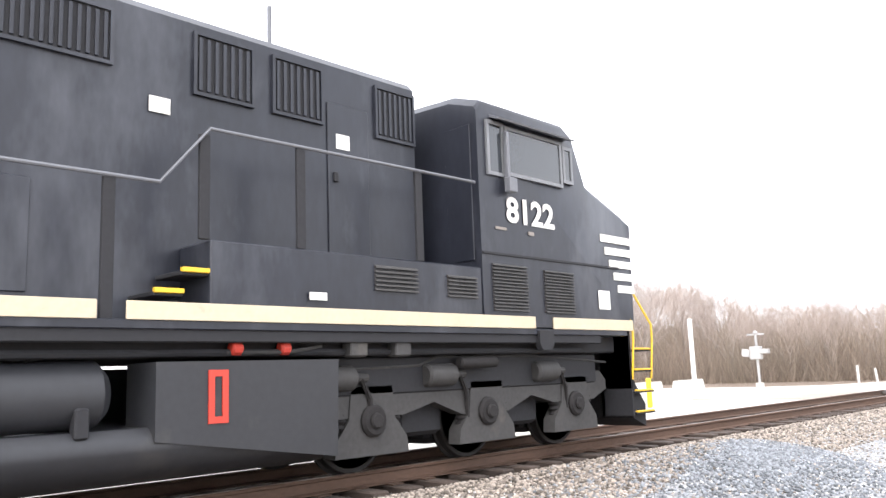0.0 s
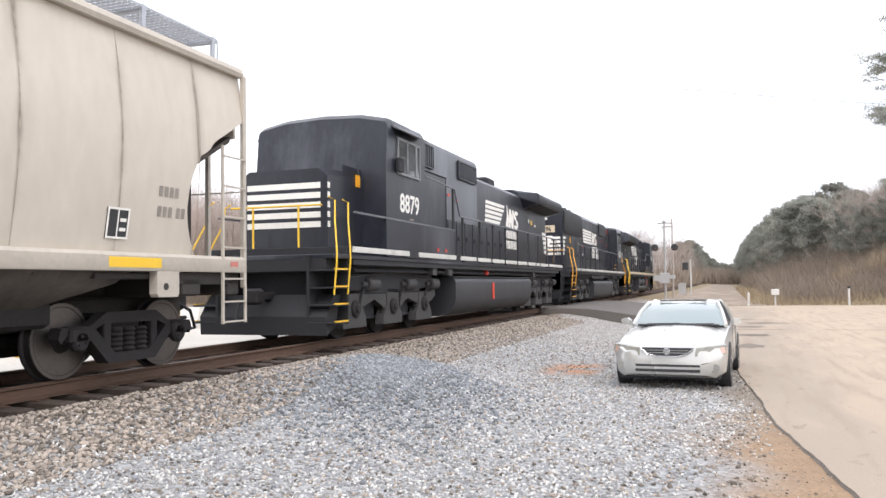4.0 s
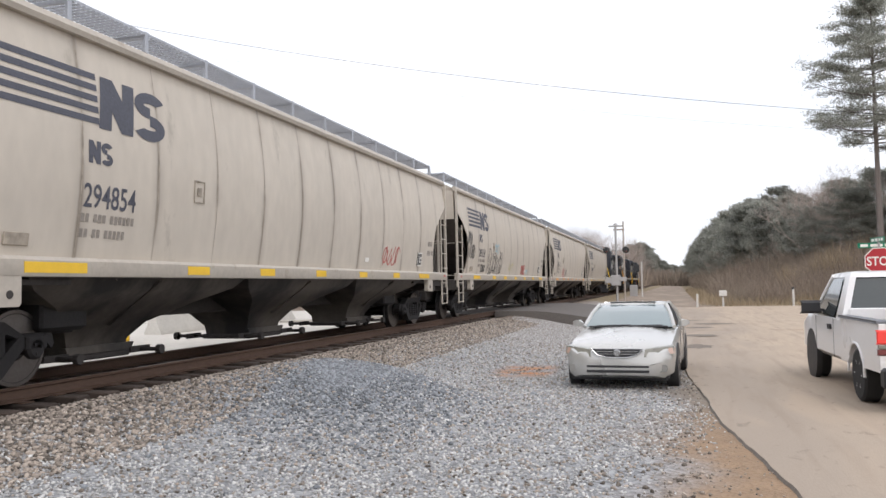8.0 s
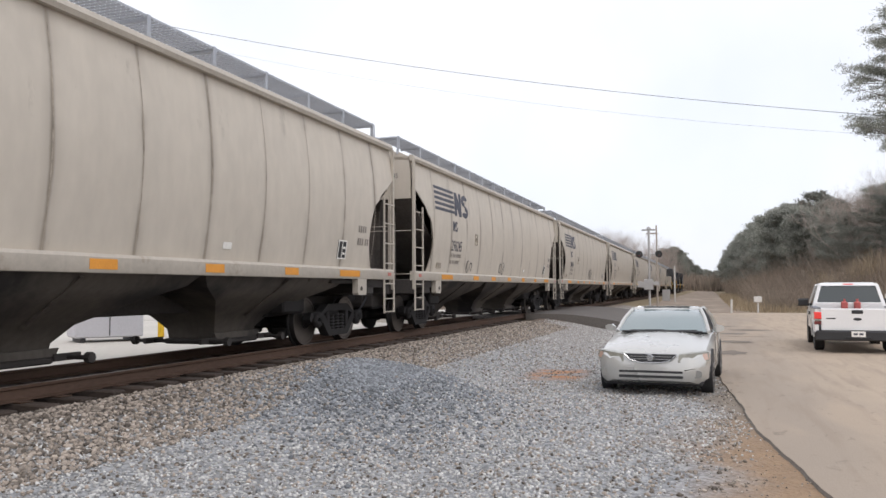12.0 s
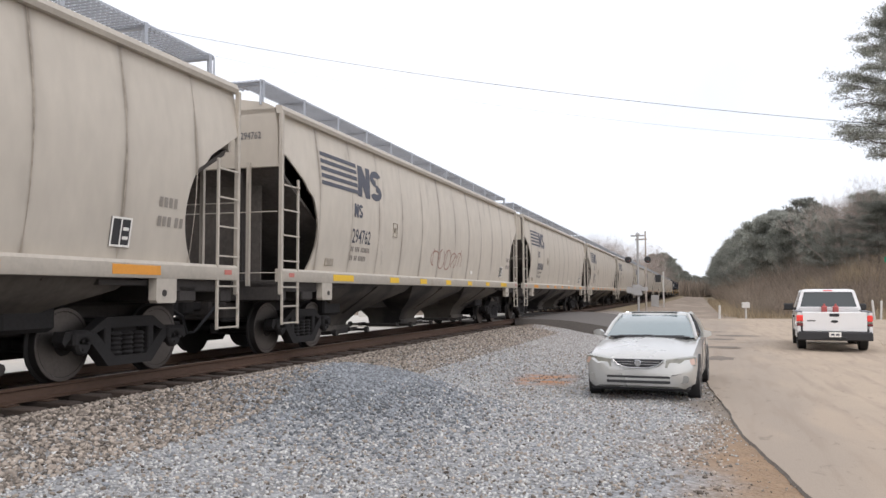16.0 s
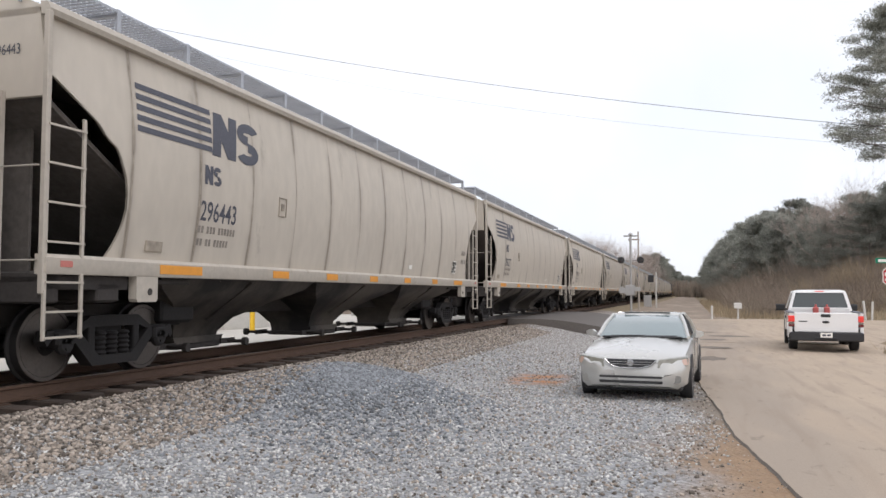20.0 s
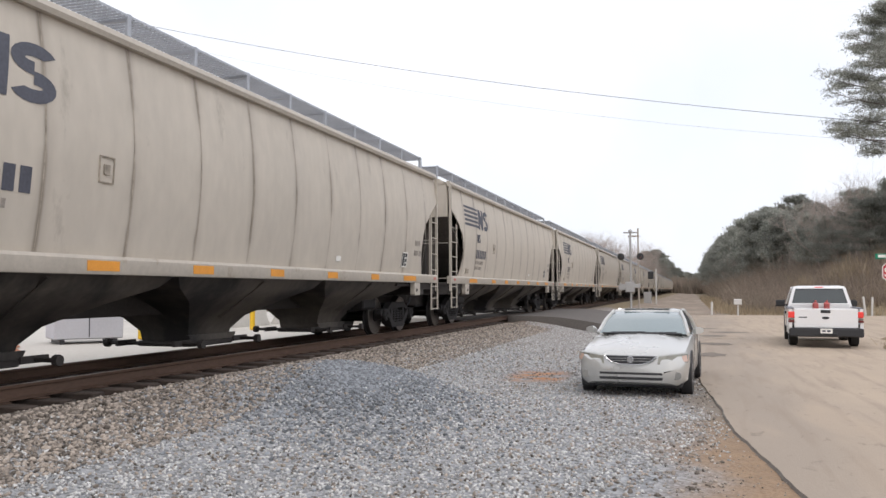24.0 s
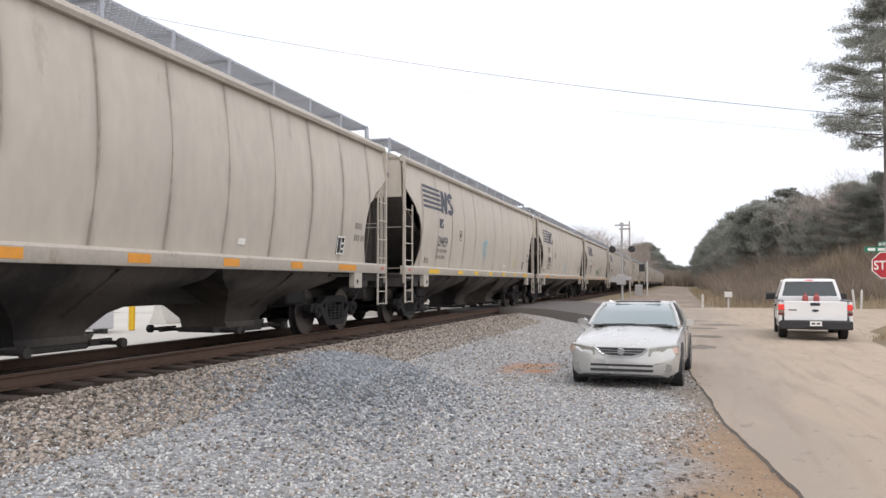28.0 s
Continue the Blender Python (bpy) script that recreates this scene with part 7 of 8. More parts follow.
def needle_mesh(name, clumps, per, length, width, material, seed):
    """Clumps of fine needles: x, y, z and radius each, flattened like boughs."""
    r = np.random.RandomState(seed)
    c = np.repeat(np.array(clumps), per, 0)
    n = len(c)
    o = c[:, :3] + r.normal(0, 1, (n, 3)) * c[:, 3:] * np.array((0.55, 0.55, 0.26))
    d = r.normal(0, 1, (n, 3)) + np.array((0, 0, 0.35))
    d /= np.linalg.norm(d, axis=1)[:, None]
    w = np.cross(d, r.normal(0, 1, (n, 3)))
    w *= width / 2 / np.linalg.norm(w, axis=1)[:, None]
    d *= length * r.uniform(0.6, 1.2, (n, 1))
    v = np.stack([o - w, o + w, o + d], 1).reshape(-1, 3).astype(np.float32)
    me = bpy.data.meshes.new(name)
    me.vertices.add(n * 3)
    me.vertices.foreach_set("co", v.ravel())
    me.loops.add(n * 3)
    me.loops.foreach_set("vertex_index", np.arange(n * 3, dtype=np.int32))
    me.polygons.add(n)
    me.polygons.foreach_set("loop_start", np.arange(0, n * 3, 3, dtype=np.int32))
    me.update(calc_edges=True)
    me.materials.append(material)
    return me


def quick_mesh(g, name, material):
    me = bpy.data.meshes.new(name)
    me.from_pydata(g.v, [], g.f)
    me.materials.append(material)
    return me


def pine(seed, h, crown_from, reach, whorls, limbs, boughs, clump, lean=0.0, shape=(1, 1, 1, 1, 1), droop=0.0):
    """A pine in whorls: trunk and limbs, and the places of its needle clumps."""
    r = random.Random(seed)
    wood, clumps = Geo(), []
    bend = r.uniform(-0.3, 0.3)
    at = lambda z: Vector((lean * (z / h) ** 1.5 * h + bend * math.sin(z / h * 4), bend * 0.6 * math.cos(z / h * 3), z))
    wood.tube([at(h * k / 9) for k in range(10)], 0.013 * h, 7, 0.04)
    for k in range(whorls):
        f = (k + r.uniform(0.1, 0.9)) / whorls
        for j in range(limbs):
            if r.random() < 0.14:
                continue
            z = h * (crown_from + (1 - crown_from) * f) * 0.985 + r.gauss(0, 0.012) * h
            a = j * 6.283 / limbs + k * 1.1 + r.uniform(-0.5, 0.5)
            wide = reach * float(np.interp(f, (0, 0.2, 0.45, 0.75, 1.0), shape)) * r.uniform(0.55, 1.1)
            tilt = (0.35 * f - droop) + r.uniform(-0.12, 0.12)
            p0 = at(z)
            out, side = Vector((math.cos(a), math.sin(a), 0)), Vector((-math.sin(a), math.cos(a), 0))
            along = lambda u: p0 + out * wide * u + Vector((0, 0, wide * (tilt * u + 0.16 * u * u)))
            wood.tube([along(u) for u in (0, 0.35, 0.7, 1.0)], 0.0026 * h * (1.1 - 0.7 * f) + 0.012, 5, 0.012)
            for i in range(boughs):
                u = r.uniform(0.22, 1.0) if i else 1.0
                q = along(u)
                s = r.choice((-1, 1)) * wide * (1.1 - u) * r.uniform(0.25, 0.75) + r.gauss(0, 0.05) * wide
                tip = q + side * s + out * abs(s) * 0.5 + Vector((0, 0, r.uniform(0.0, 0.08) * wide))
                wood.tube([q, tip], 0.02, 3, 0.008)
                for c in range(3):
                    m = q.lerp(tip, r.uniform(0.45, 1.1))
                    clumps.append((m.x + r.gauss(0, 0.2) * clump, m.y + r.gauss(0, 0.2) * clump, m.z + 0.1 * clump, clump * r.uniform(0.6, 1.2)))
    for k in range(boughs * 2):
        q = at(h * r.uniform(0.95, 1.0))
        clumps.append((q.x + r.gauss(0, 0.5) * clump, q.y + r.gauss(0, 0.5) * clump, q.z, clump))
    return wood, clumps


def plant(name, label, wood_me, crown_me, loc, rz=0.0, size=1.0, group="", crown="crown"):
    t = thing(name, label, "tree", group, loc=loc, rz=rz)
    t.scale = (size, size, size)
    for part_name, me in (("trunk", wood_me), (crown, crown_me)):
        o = new(part_name, me)
        o.parent = t
        if part_name != "trunk":
            tagged(o, kind="stuff")
    return t


def bare(seed, h, spread=0.5, depth=5, thin=1.0):
    """A leafless tree: trunk and limbs, then fine twigs."""
    r = random.Random(seed)
    wood, twig = Geo(), Geo()

    def grow(p, d, length, rad, level):
        pts = [p]
        q, e = p, d
        for k in range(3):
            e = (e + Vector((r.gauss(0, 0.14), r.gauss(0, 0.14), r.gauss(0.05, 0.08)))).normalized()
            q = q + e * length / 3
            pts.append(q)
        (wood if level < 3 else twig).tube(pts if level < 5 else pts[::3], rad, 5 if level < 2 else 3, rad * 0.6)
        if level >= depth:
            return
        n = 4 if level == 0 else r.choice((2, 3, 3, 3))
        for k in range(n):
            a = r.uniform(0, 6.283)
            side = Vector((math.cos(a), math.sin(a), r.uniform(-0.1, 0.5)))
            grow(pts[-1] if k == 0 else pts[r.choice((1, 2, 3))], (e + side * spread * r.uniform(0.7, 1.3)).normalized(), length * r.uniform(0.62, 0.82), rad * 0.55, level + 1)
    grow(Vector((0, 0, 0)), Vector((r.gauss(0, 0.05), r.gauss(0, 0.05), 1)).normalized(), h * 0.30, h * 0.010, 0)
    return wood, twig


def gz(x, y):
    return float(ground_z(x, y))


# the tall pine on the bank
w, g = pine(11, 20.6, 0.42, 5.5, 13, 6, 9, 0.62, shape=(0.6, 1.0, 0.92, 0.66, 0.25), droop=0.12)
plant("pine_tree", "tall open-crowned pine on the brushy bank", quick_mesh(w, "trunk", M_PINEBARK), needle_mesh("crown", g, 34, 0.28, 0.05, M_PINE, 1), (15.7, 71, gz(15.7, 71) - 0.1), 40)
# low spreading pines beside it
w, g = pine(12, 9.5, 0.22, 4.6, 9, 6, 7, 0.6, shape=(0.85, 1.0, 0.9, 0.7, 0.3), droop=0.1)
low_w, low_g = quick_mesh(w, "trunk", M_PINEBARK), needle_mesh("crown", g, 30, 0.32, 0.055, M_PINE, 2)
for x, y, s, a in ((14.6, 76, 0.62, 20), (17.6, 78, 0.74, 140), (21.5, 76, 0.9, 260), (13.0, 84, 0.6, 75), (26, 82, 1.1, 310), (17.0, 90, 0.8, 200)):
    plant("pine_tree", "dark spreading pine on the bank", low_w, low_g, (x, y, gz(x, y) - 0.1), a, s, "pines on the bank")
# dense pines along the railway corridor
kinds = []
for seed in (21, 22, 23):
    w, g = pine(seed, 13.0, 0.22, 3.2, 10, 5, 5, 0.85, shape=(0.8, 1.0, 1.0, 0.8, 0.3))
    kinds.append((quick_mesh(w, "trunk", M_PINEBARK), needle_mesh("crown", g, 26, 0.5, 0.13, M_PINE, seed)))
r = random.Random(8)
row = []
for k in range(84):
    y = 92 + 330 * (k / 84) ** 1.35 + r.uniform(-4, 4)
    x = 6.2 + 7.2 * math.exp(-(y - 92) / 55) + r.uniform(0, 1) ** 2 * (16 + y * 0.06)
    # the wood's roofline falls away along the railway, and dips towards the road
    crest = float(np.interp(x / y, (0.0, 0.01, 0.03, 0.05, 0.075, 0.115, 0.135, 0.15, 0.3), (0.012, 0.02, 0.052, 0.072, 0.090, 0.105, 0.100, 0.080, 0.085)))
    row.append((x, y, min(max((crest * y + 1.75 - gz(x, y)) / 13.0, 0.3), 1.7) * r.uniform(0.82, 1.0)))
for k in range(34):
    y = 400 + 140 * r.random()
    q = -0.05 + 0.075 * (k + r.random()) / 34
    if abs(q * y + 8.2) > 2.6 or y > 450:
        row.append((q * y, y, (float(np.interp(q, (-0.05, -0.03, -0.012, 0.025), (0.052, 0.040, 0.022, 0.02))) * y + 1.4) / 13.0 * r.uniform(0.75, 1.05)))
for x, y, s in row:
    wm, cm = kinds[r.randrange(3)]
    plant("pine_tree", "dense dark pine along the railway", wm, cm, (x, y, gz(x, y) - 0.2), r.uniform(0, 360), s, "pines along the railway")
# leafless trees
bares = []
for seed in (31, 32, 33, 34):
    w, g = bare(seed, 11.0, 0.62, 7)
    bares.append((quick_mesh(w, "trunk", M_BARK), quick_mesh(g, "twig_crown", M_TWIG)))
r = random.Random(9)
spots = []
def wood_crest(q):
    """The leafless wood's roofline, by bearing."""
    return float(np.interp(q, (-0.7, -0.54, -0.43, -0.3, -0.2, -0.14, -0.09, -0.05, -0.03), (0.19, 0.16, 0.112, 0.10, 0.105, 0.092, 0.08, 0.06, 0.045)))


for k in range(190):
    q = -0.03 - 0.75 * r.random() ** 1.25
    y = max(60.0, 12.6 / -q) + 90 * r.random() ** 1.6
    x = q * y
    spots.append((x, y, min(max((wood_crest(q) * y + 1.6 - gz(x, y)) / 11.0, 0.35), 1.9) * r.uniform(0.7, 1.02)))
for k in range(10):
    y = 170 + 260 * r.random()
    spots.append((-14 - r.random() * 30, y, r.uniform(0.9, 1.3)))
for k in range(92):
    y = 68 + 110 * r.random()
    spots.append((6.5 + 8 * math.exp(-(y - 68) / 60) + r.random() * 16, y, r.uniform(0.55, 1.0)))
spots += [(-10.2, 130, 1.0), (-12.5, 142, 0.95), (-7.6, 165, 0.7), (-13.5, 118, 0.6)]
for x, y, s in spots:
    wm, cm = bares[r.randrange(4)]
    plant("bare_tree", "leafless grey-brown winter tree at the wood's edge", wm, cm, (x, y, gz(x, y) - 0.15), r.uniform(0, 360), s, "leafless trees", "twig_crown")
# far woods and undergrowth
rs = np.random.RandomState(4)
def brush_field(name, label, n, xs, ys, hs, width, material, seed, lean=0.3, keep=None):
    x, y = rs.uniform(*xs, n), rs.uniform(*ys, n)
    if keep is not None:
        m = keep(x, y)
        x, y = x[m], y[m]
    p = np.stack([x, y, ground_z(x, y)], -1)
    o = new(name, blades(name, p, rs.uniform(*hs, len(p)) * (0.6 + 0.8 * rs.rand(len(p))), width, material, lean, seed))
    return tagged(o, label, "undergrowth", kind="stuff")


bank_edge = lambda x, y: x > 3.6 + np.sin(y * 0.2) * 0.8
brush_field("brush", "brown leafless brush over the bank", 110000, (3.5, 45), (62, 100), (0.3, 1.5), 0.028, M_BRUSH, 2, 0.6, bank_edge)
brush_field("corridor_brush", "brown brush beneath the railway pines", 60000, (4.5, 24), (88, 260), (0.5, 3.2), 0.04, M_BRUSH, 3, 0.5)
brush_field("grass", "straw-coloured dry grass before the bank", 9000, (2.6, 60), (58.5, 66), (0.15, 0.55), 0.05, M_STRAW, 5, 0.4)
brush_field("wood_floor_brush", "brown undergrowth below leafless trees", 140000, (-75, -12.5), (57, 125), (0.6, 4.2), 0.032, M_BRUSH, 6, 0.42)
brush_field("far_undergrowth", "hazy brown undergrowth of the far woods", 26000, (-110, -9), (125, 330), (1.5, 5.0), 0.16, M_BRUSH, 10, 0.4)
brush_field("far_brush", "brown brush where the far track leaves sight", 16000, (-30, 40), (330, 420), (2.0, 6.0), 0.3, M_BRUSH, 11, 0.3)
brush_field("verge_grass", "dry grass on the road verge", 9000, (5.2, 18), (12, 40), (0.06, 0.3), 0.03, M_STRAW, 7, 0.5, lambda x, y: x > 5.5 + np.clip(y - 27, 0, 40) * 0.36 + 0.3 * np.sin(y * 1.3))
brush_field("bank_straw", "tall pale straw on the bank's face", 2600, (8.5, 15.0), (69, 76), (0.7, 1.7), 0.05, M_STRAW, 9, 0.3, lambda x, y: (np.sin(x * 1.7) + np.sin(y * 1.1 + x) > 0.1))
brush_field("track_weeds", "dry weeds beside the far track", 3500, (1.6, 5.0), (59, 150), (0.2, 0.7), 0.06, M_STRAW, 8, 0.4)

# ---- crossing signals, posts, signs, wires ----
M_ALU = mat("dull_aluminium", (0.40, 0.39, 0.38), 0.5, 0.4, var=0.12, scale=3, fine=30)
M_POST = mat("white_marker_post", (0.58, 0.56, 0.53), 0.6, var=0.12, scale=4, fine=30)
M_STOP = mat("red_sign_sheet", (0.42, 0.02, 0.03), 0.4, var=0.08, scale=3, fine=30, bump=0.02)
M_GREEN = mat("green_sign_sheet", (0.0, 0.19, 0.10), 0.4, var=0.08, scale=3, fine=30, bump=0.02)
M_POLE = mat("weathered_pole_timber", (0.36, 0.315, 0.275), 0.9, var=0.25, scale=3, fine=24, bump=0.3, stretch=(1, 1, 0.2))
M_CONC = mat("pale_concrete_block", (0.52, 0.50, 0.46), 0.9, var=0.15, scale=2, fine=18, bump=0.2)
M_SOIL = mat("red_clay_soil", (0.42, 0.17, 0.09), 0.95, var=0.25, scale=2, fine=14, bump=0.5)


def crossing_signal(loc, rz, height=5.4, lamps=True):
    t = thing("crossing_signal", "grey level crossing signal mast with dark lamp hoods", "railway signal", "crossing signals", loc=loc, rz=rz)
    part("mast", Geo().cyl("z", (0, 0, height / 2), 0.075, height, 12), M_ALU, t)
    part("foundation", Geo().cyl("z", (0, 0, 0.15), 0.22, 0.3, 12, bevel=0.03), M_CONC, t)
    part("top_bar", Geo().box(-0.45, 0.45, -0.06, 0.06, height - 0.06, height + 0.04, 0.02), M_ALU, t)
    if lamps:
        part("lamp_arm", Geo().cyl("x", (0, 0, 3.9), 0.04, 1.5, 8), M_ALU, t)
    for s in (-1, 1) if lamps else ():
        for d in (-1, 1):
            h = part("lamp_shield", Geo().cyl("y", (s * 0.62, d * 0.14, 3.9), 0.22, 0.02, 20), M_UNDER, t, "round dark lamp shield")
            part("lamp_hood", Geo().cyl("y", (s * 0.62, d * 0.28, 3.92), 0.11, 0.26, 14), M_TRIMBLACK, h)
            part("lamp_lens", Geo().cyl("y", (s * 0.62, d * 0.17, 3.9), 0.10, 0.05, 14), M_RED, h)
    g = part("gate_machine", Geo().box(-0.35, 0.25, -0.22, 0.22, 1.55, 2.25, 0.04), M_ALU, t, "pale gate machine housing")
    for s in (-1, 1):
        part("counterweight", Geo().prism([(-0.75, 1.75), (-0.35, 1.7), (-0.3, 2.05), (-0.7, 2.15)], "y", s * 0.25, s * 0.31), M_ALU, g)
        part("gate_hinge", Geo().box(0.2, 0.62, s * 0.25 - 0.03, s * 0.25 + 0.03, 1.85, 2.1, 0.02), M_ALU, g)
    part("bell", Geo().lathe("z", (0, 0, height + 0.12), [(-0.06, 0.14), (0, 0.13), (0.06, 0.07), (0.09, 0.02)], 12), M_ALU, t)
    return t


crossing_signal((-3.72, 54.6, gz(-3.72, 54.6)), 0, 5.5)
crossing_signal((-18.6, 43.5, 0.4), 10, 2.9, False)
pole = thing("utility_pole", "thin grey timber utility pole beyond the crossing", "pole", loc=(-3.9, 66, gz(-3.9, 66)))
part("shaft", Geo().cyl("z", (0, 0, 3.3), 0.08, 6.6, 10, r2=0.06), M_POLE, pole)
part("cross_arm", Geo().box(-0.8, 0.1, -0.06, 0.06, 5.9, 6.02, 0.01), M_POLE, pole)
sig = thing("railway_signal", "black-headed trackside signal on a pale post", "railway signal", loc=(-3.5, 90, gz(-3.5, 90)))
part("mast", Geo().cyl("z", (0, 0, 2.0), 0.08, 4.0, 10), M_POST, sig)
part("signal_head", Geo().box(-0.85, -0.25, -0.1, 0.1, 2.9, 3.7, 0.05), M_TRIMBLACK, sig)
part("case", Geo().box(-1.3, -0.5, -0.3, 0.3, 0.0, 1.5, 0.03), M_ALU, sig)
for x, y, h, tilt, cap in ((1.35, 56.9, 0.95, 1, False), (7.5, 58.3, 1.15, 0, True), (10.8, 58.0, 1.3, -5, False), (11.2, 58.2, 1.25, 3, False), (-14.9, 47.6, 1.1, 0, False), (-14.75, 50.3, 0.9, -4, False), (-9.75, 48.2, 1.6, -8, False), (-21.6, 42.0, 4.0, 0, False)):
    z0 = max(gz(x, y), 0.36 if x < -9 else 0.0)
    p = thing("marker_post", "white marker post at the roadside", "post", "white marker posts", loc=(x, y, z0 - 0.03))
    p.rotation_euler[1] = radians(tilt)
    part("shaft", Geo().cyl("z", (0, 0, h / 2), 0.07 if h < 2 else 0.13, h, 10, bevel=0.02), M_POST, p)
    if cap:
        part("cap", Geo().cyl("z", (0, 0, h + 0.05), 0.08, 0.16, 10, bevel=0.02), M_TRIMBLACK, p)
mb = thing("utility_box", "small pale utility box on a post", "utility box", loc=(3.05, 57.9, gz(3.05, 57.9)))
part("post", Geo().cyl("z", (0, 0, 0.45), 0.06, 0.9, 8), M_POST, mb)
part("housing", Geo().box(-0.25, 0.25, -0.18, 0.18, 0.7, 1.1, 0.04), M_POST, mb)

stop = thing("stop_sign", "red octagonal stop sign with a white rim", "road sign", loc=(5.62, 25.6, -0.22), rz=-4)
part("post", Geo().box(-0.03, 0.03, 0.01, 0.05, -0.1, 3.1, 0.006), M_ALU, stop)
oct_ = lambda rad: [(rad * math.cos(math.pi / 8 + k * math.pi / 4), rad * math.sin(math.pi / 8 + k * math.pi / 4) + 2.45) for k in range(8)]
plate = part("plate", Geo().prism(oct_(0.412), "y", -0.004, 0.006), M_WHITE, stop, "white rimmed octagon")
part("face", Geo().prism(oct_(0.385), "y", -0.008, -0.0045), M_STOP, plate)
g = text_geo("STOP", 0.36, bold=0.006, wide=0.82)
part("word", Geo().add([(p[1] - 0.335, -0.011, p[2] + 2.325) for p in g.v], g.f), M_WHITE, plate)
for k, (rz, z) in enumerate(((4, 2.90), (-76, 3.06))):
    n = part("street_name_plate", Geo().box(-0.55, 0.40, -0.004, 0.004, -0.075, 0.075, 0.002), M_GREEN, stop, "green street name plate", (0, 0.03, z))
    n.rotation_euler[2] = radians(rz)
    part("name_bars", Geo().box(-0.48, -0.28, -0.007, -0.0045, -0.04, 0.04).box(-0.22, 0.1, -0.007, -0.0045, -0.04, 0.04).box(0.15, 0.3, -0.007, -0.0045, -0.04, 0.04), M_WHITE, n)

for z0, z1, sag, rad, dy in ((22.2, 7.7, 1.75, 0.014, 0.0), (21.58, 7.4, 2.46, 0.005, 0.15)):
    pts = [(-44 + 72 * k / 40, 45 + dy, z0 + (z1 - z0) * k / 40 - sag * 4 * (k / 40) * (1 - k / 40)) for k in range(41)]
    solo("overhead_wire", Geo().tube(pts, rad, 5), M_TRIMBLACK, "thin black overhead cable", "cable", "overhead cables")
for x, h in ((-44, 21.6), (28, 8.2)):
    up = thing("utility_pole", "tall timber pole that carries the cables", "pole", loc=(x, 45.3, 0.2))
    part("shaft", Geo().cyl("z", (0, 0, h / 2), 0.17, h, 12, r2=0.12), M_POLE, up)

# the yard beyond the track
barrier_prof = [(-0.3, 0), (0.3, 0), (0.3, 0.08), (0.17, 0.33), (0.09, 0.8), (-0.09, 0.8), (-0.17, 0.33), (-0.3, 0.08)]
bar_me = Geo().prism(barrier_prof, "y", -1.5, 1.5).mesh("concrete_barrier")
bar_me.materials.append(M_CONC)
for x, y, a in ((-16.3, 24.0, 4), (-16.4, 27.4, -3), (-16.2, 31.0, 8), (-18.5, 16.0, 40)):
    o = new("concrete_barrier", bar_me)
    o.matrix_basis = pose(x, y, 0.385, 0, 0, a)
    tagged(o, "pale concrete road barrier in the yard", "barrier", "concrete barriers")
for x, y in ((-13.46, 12.66), (-14.87, 19.48), (-14.6, 25.1)):
    b = thing("bollard", "yellow steel bollard in the yard", "bollard", "yellow bollards", loc=(x, y, 0.385))
    part("shaft", Geo().cyl("z", (0, 0, 0.5), 0.09, 1.0, 12, bevel=0.03), M_RAILING, b)
for k, (x, y, w, h) in enumerate(((-15.6, 13.4, 1.7, 0.75), (-17.2, 15.2, 1.6, 0.4), (-16.6, 11.0, 1.8, 0.6))):
    rr = random.Random(k)
    rings = []
    for f in (0, 0.25, 0.5, 0.75, 0.95):
        rings.append([(x + w * (1 - f) * math.cos(a) * (1 + 0.15 * math.sin(3 * a + k)), y + w * (1 - f) * math.sin(a) * (1 + 0.12 * math.cos(2 * a)), 0.37 + h * (1 - (1 - f) ** 2) + rr.uniform(0, 0.05)) for a in np.linspace(0, 6.283, 18)[:-1]])
    solo("soil_heap", Geo().loft(rings), M_SOIL, "low heap of red clay soil", "soil heap", "soil heaps")
M_CABINET = mat("pale_grey_cabinet_paint", (0.50, 0.50, 0.53), 0.5, var=0.1, scale=1.5, fine=20, bump=0.03)
def cabinet(loc, rz, w, d, h, lift):
    t = thing("utility_cabinet", "pale grey steel utility cabinet on the concrete yard", "cabinet", "utility cabinets", loc=loc, rz=rz)
    part("body", Geo().box(-w / 2, w / 2, -d / 2, d / 2, lift, h, 0.03), M_CABINET, t)
    part("lid", Geo().box(-w / 2 - 0.03, w / 2 + 0.03, -d / 2 - 0.03, d / 2 + 0.03, h, h + 0.05, 0.015), M_CABINET, t)
    for s in (-1, 1):
        part("skid", Geo().box(-w / 2, w / 2, s * d * 0.38 - 0.06, s * d * 0.38 + 0.06, 0, lift, 0.01), M_TRIMBLACK, t)
    part("door_gap", Geo().box(w / 2, w / 2 + 0.006, -0.012, 0.012, lift + 0.05, h - 0.05), M_TRIMBLACK, t)
    return t


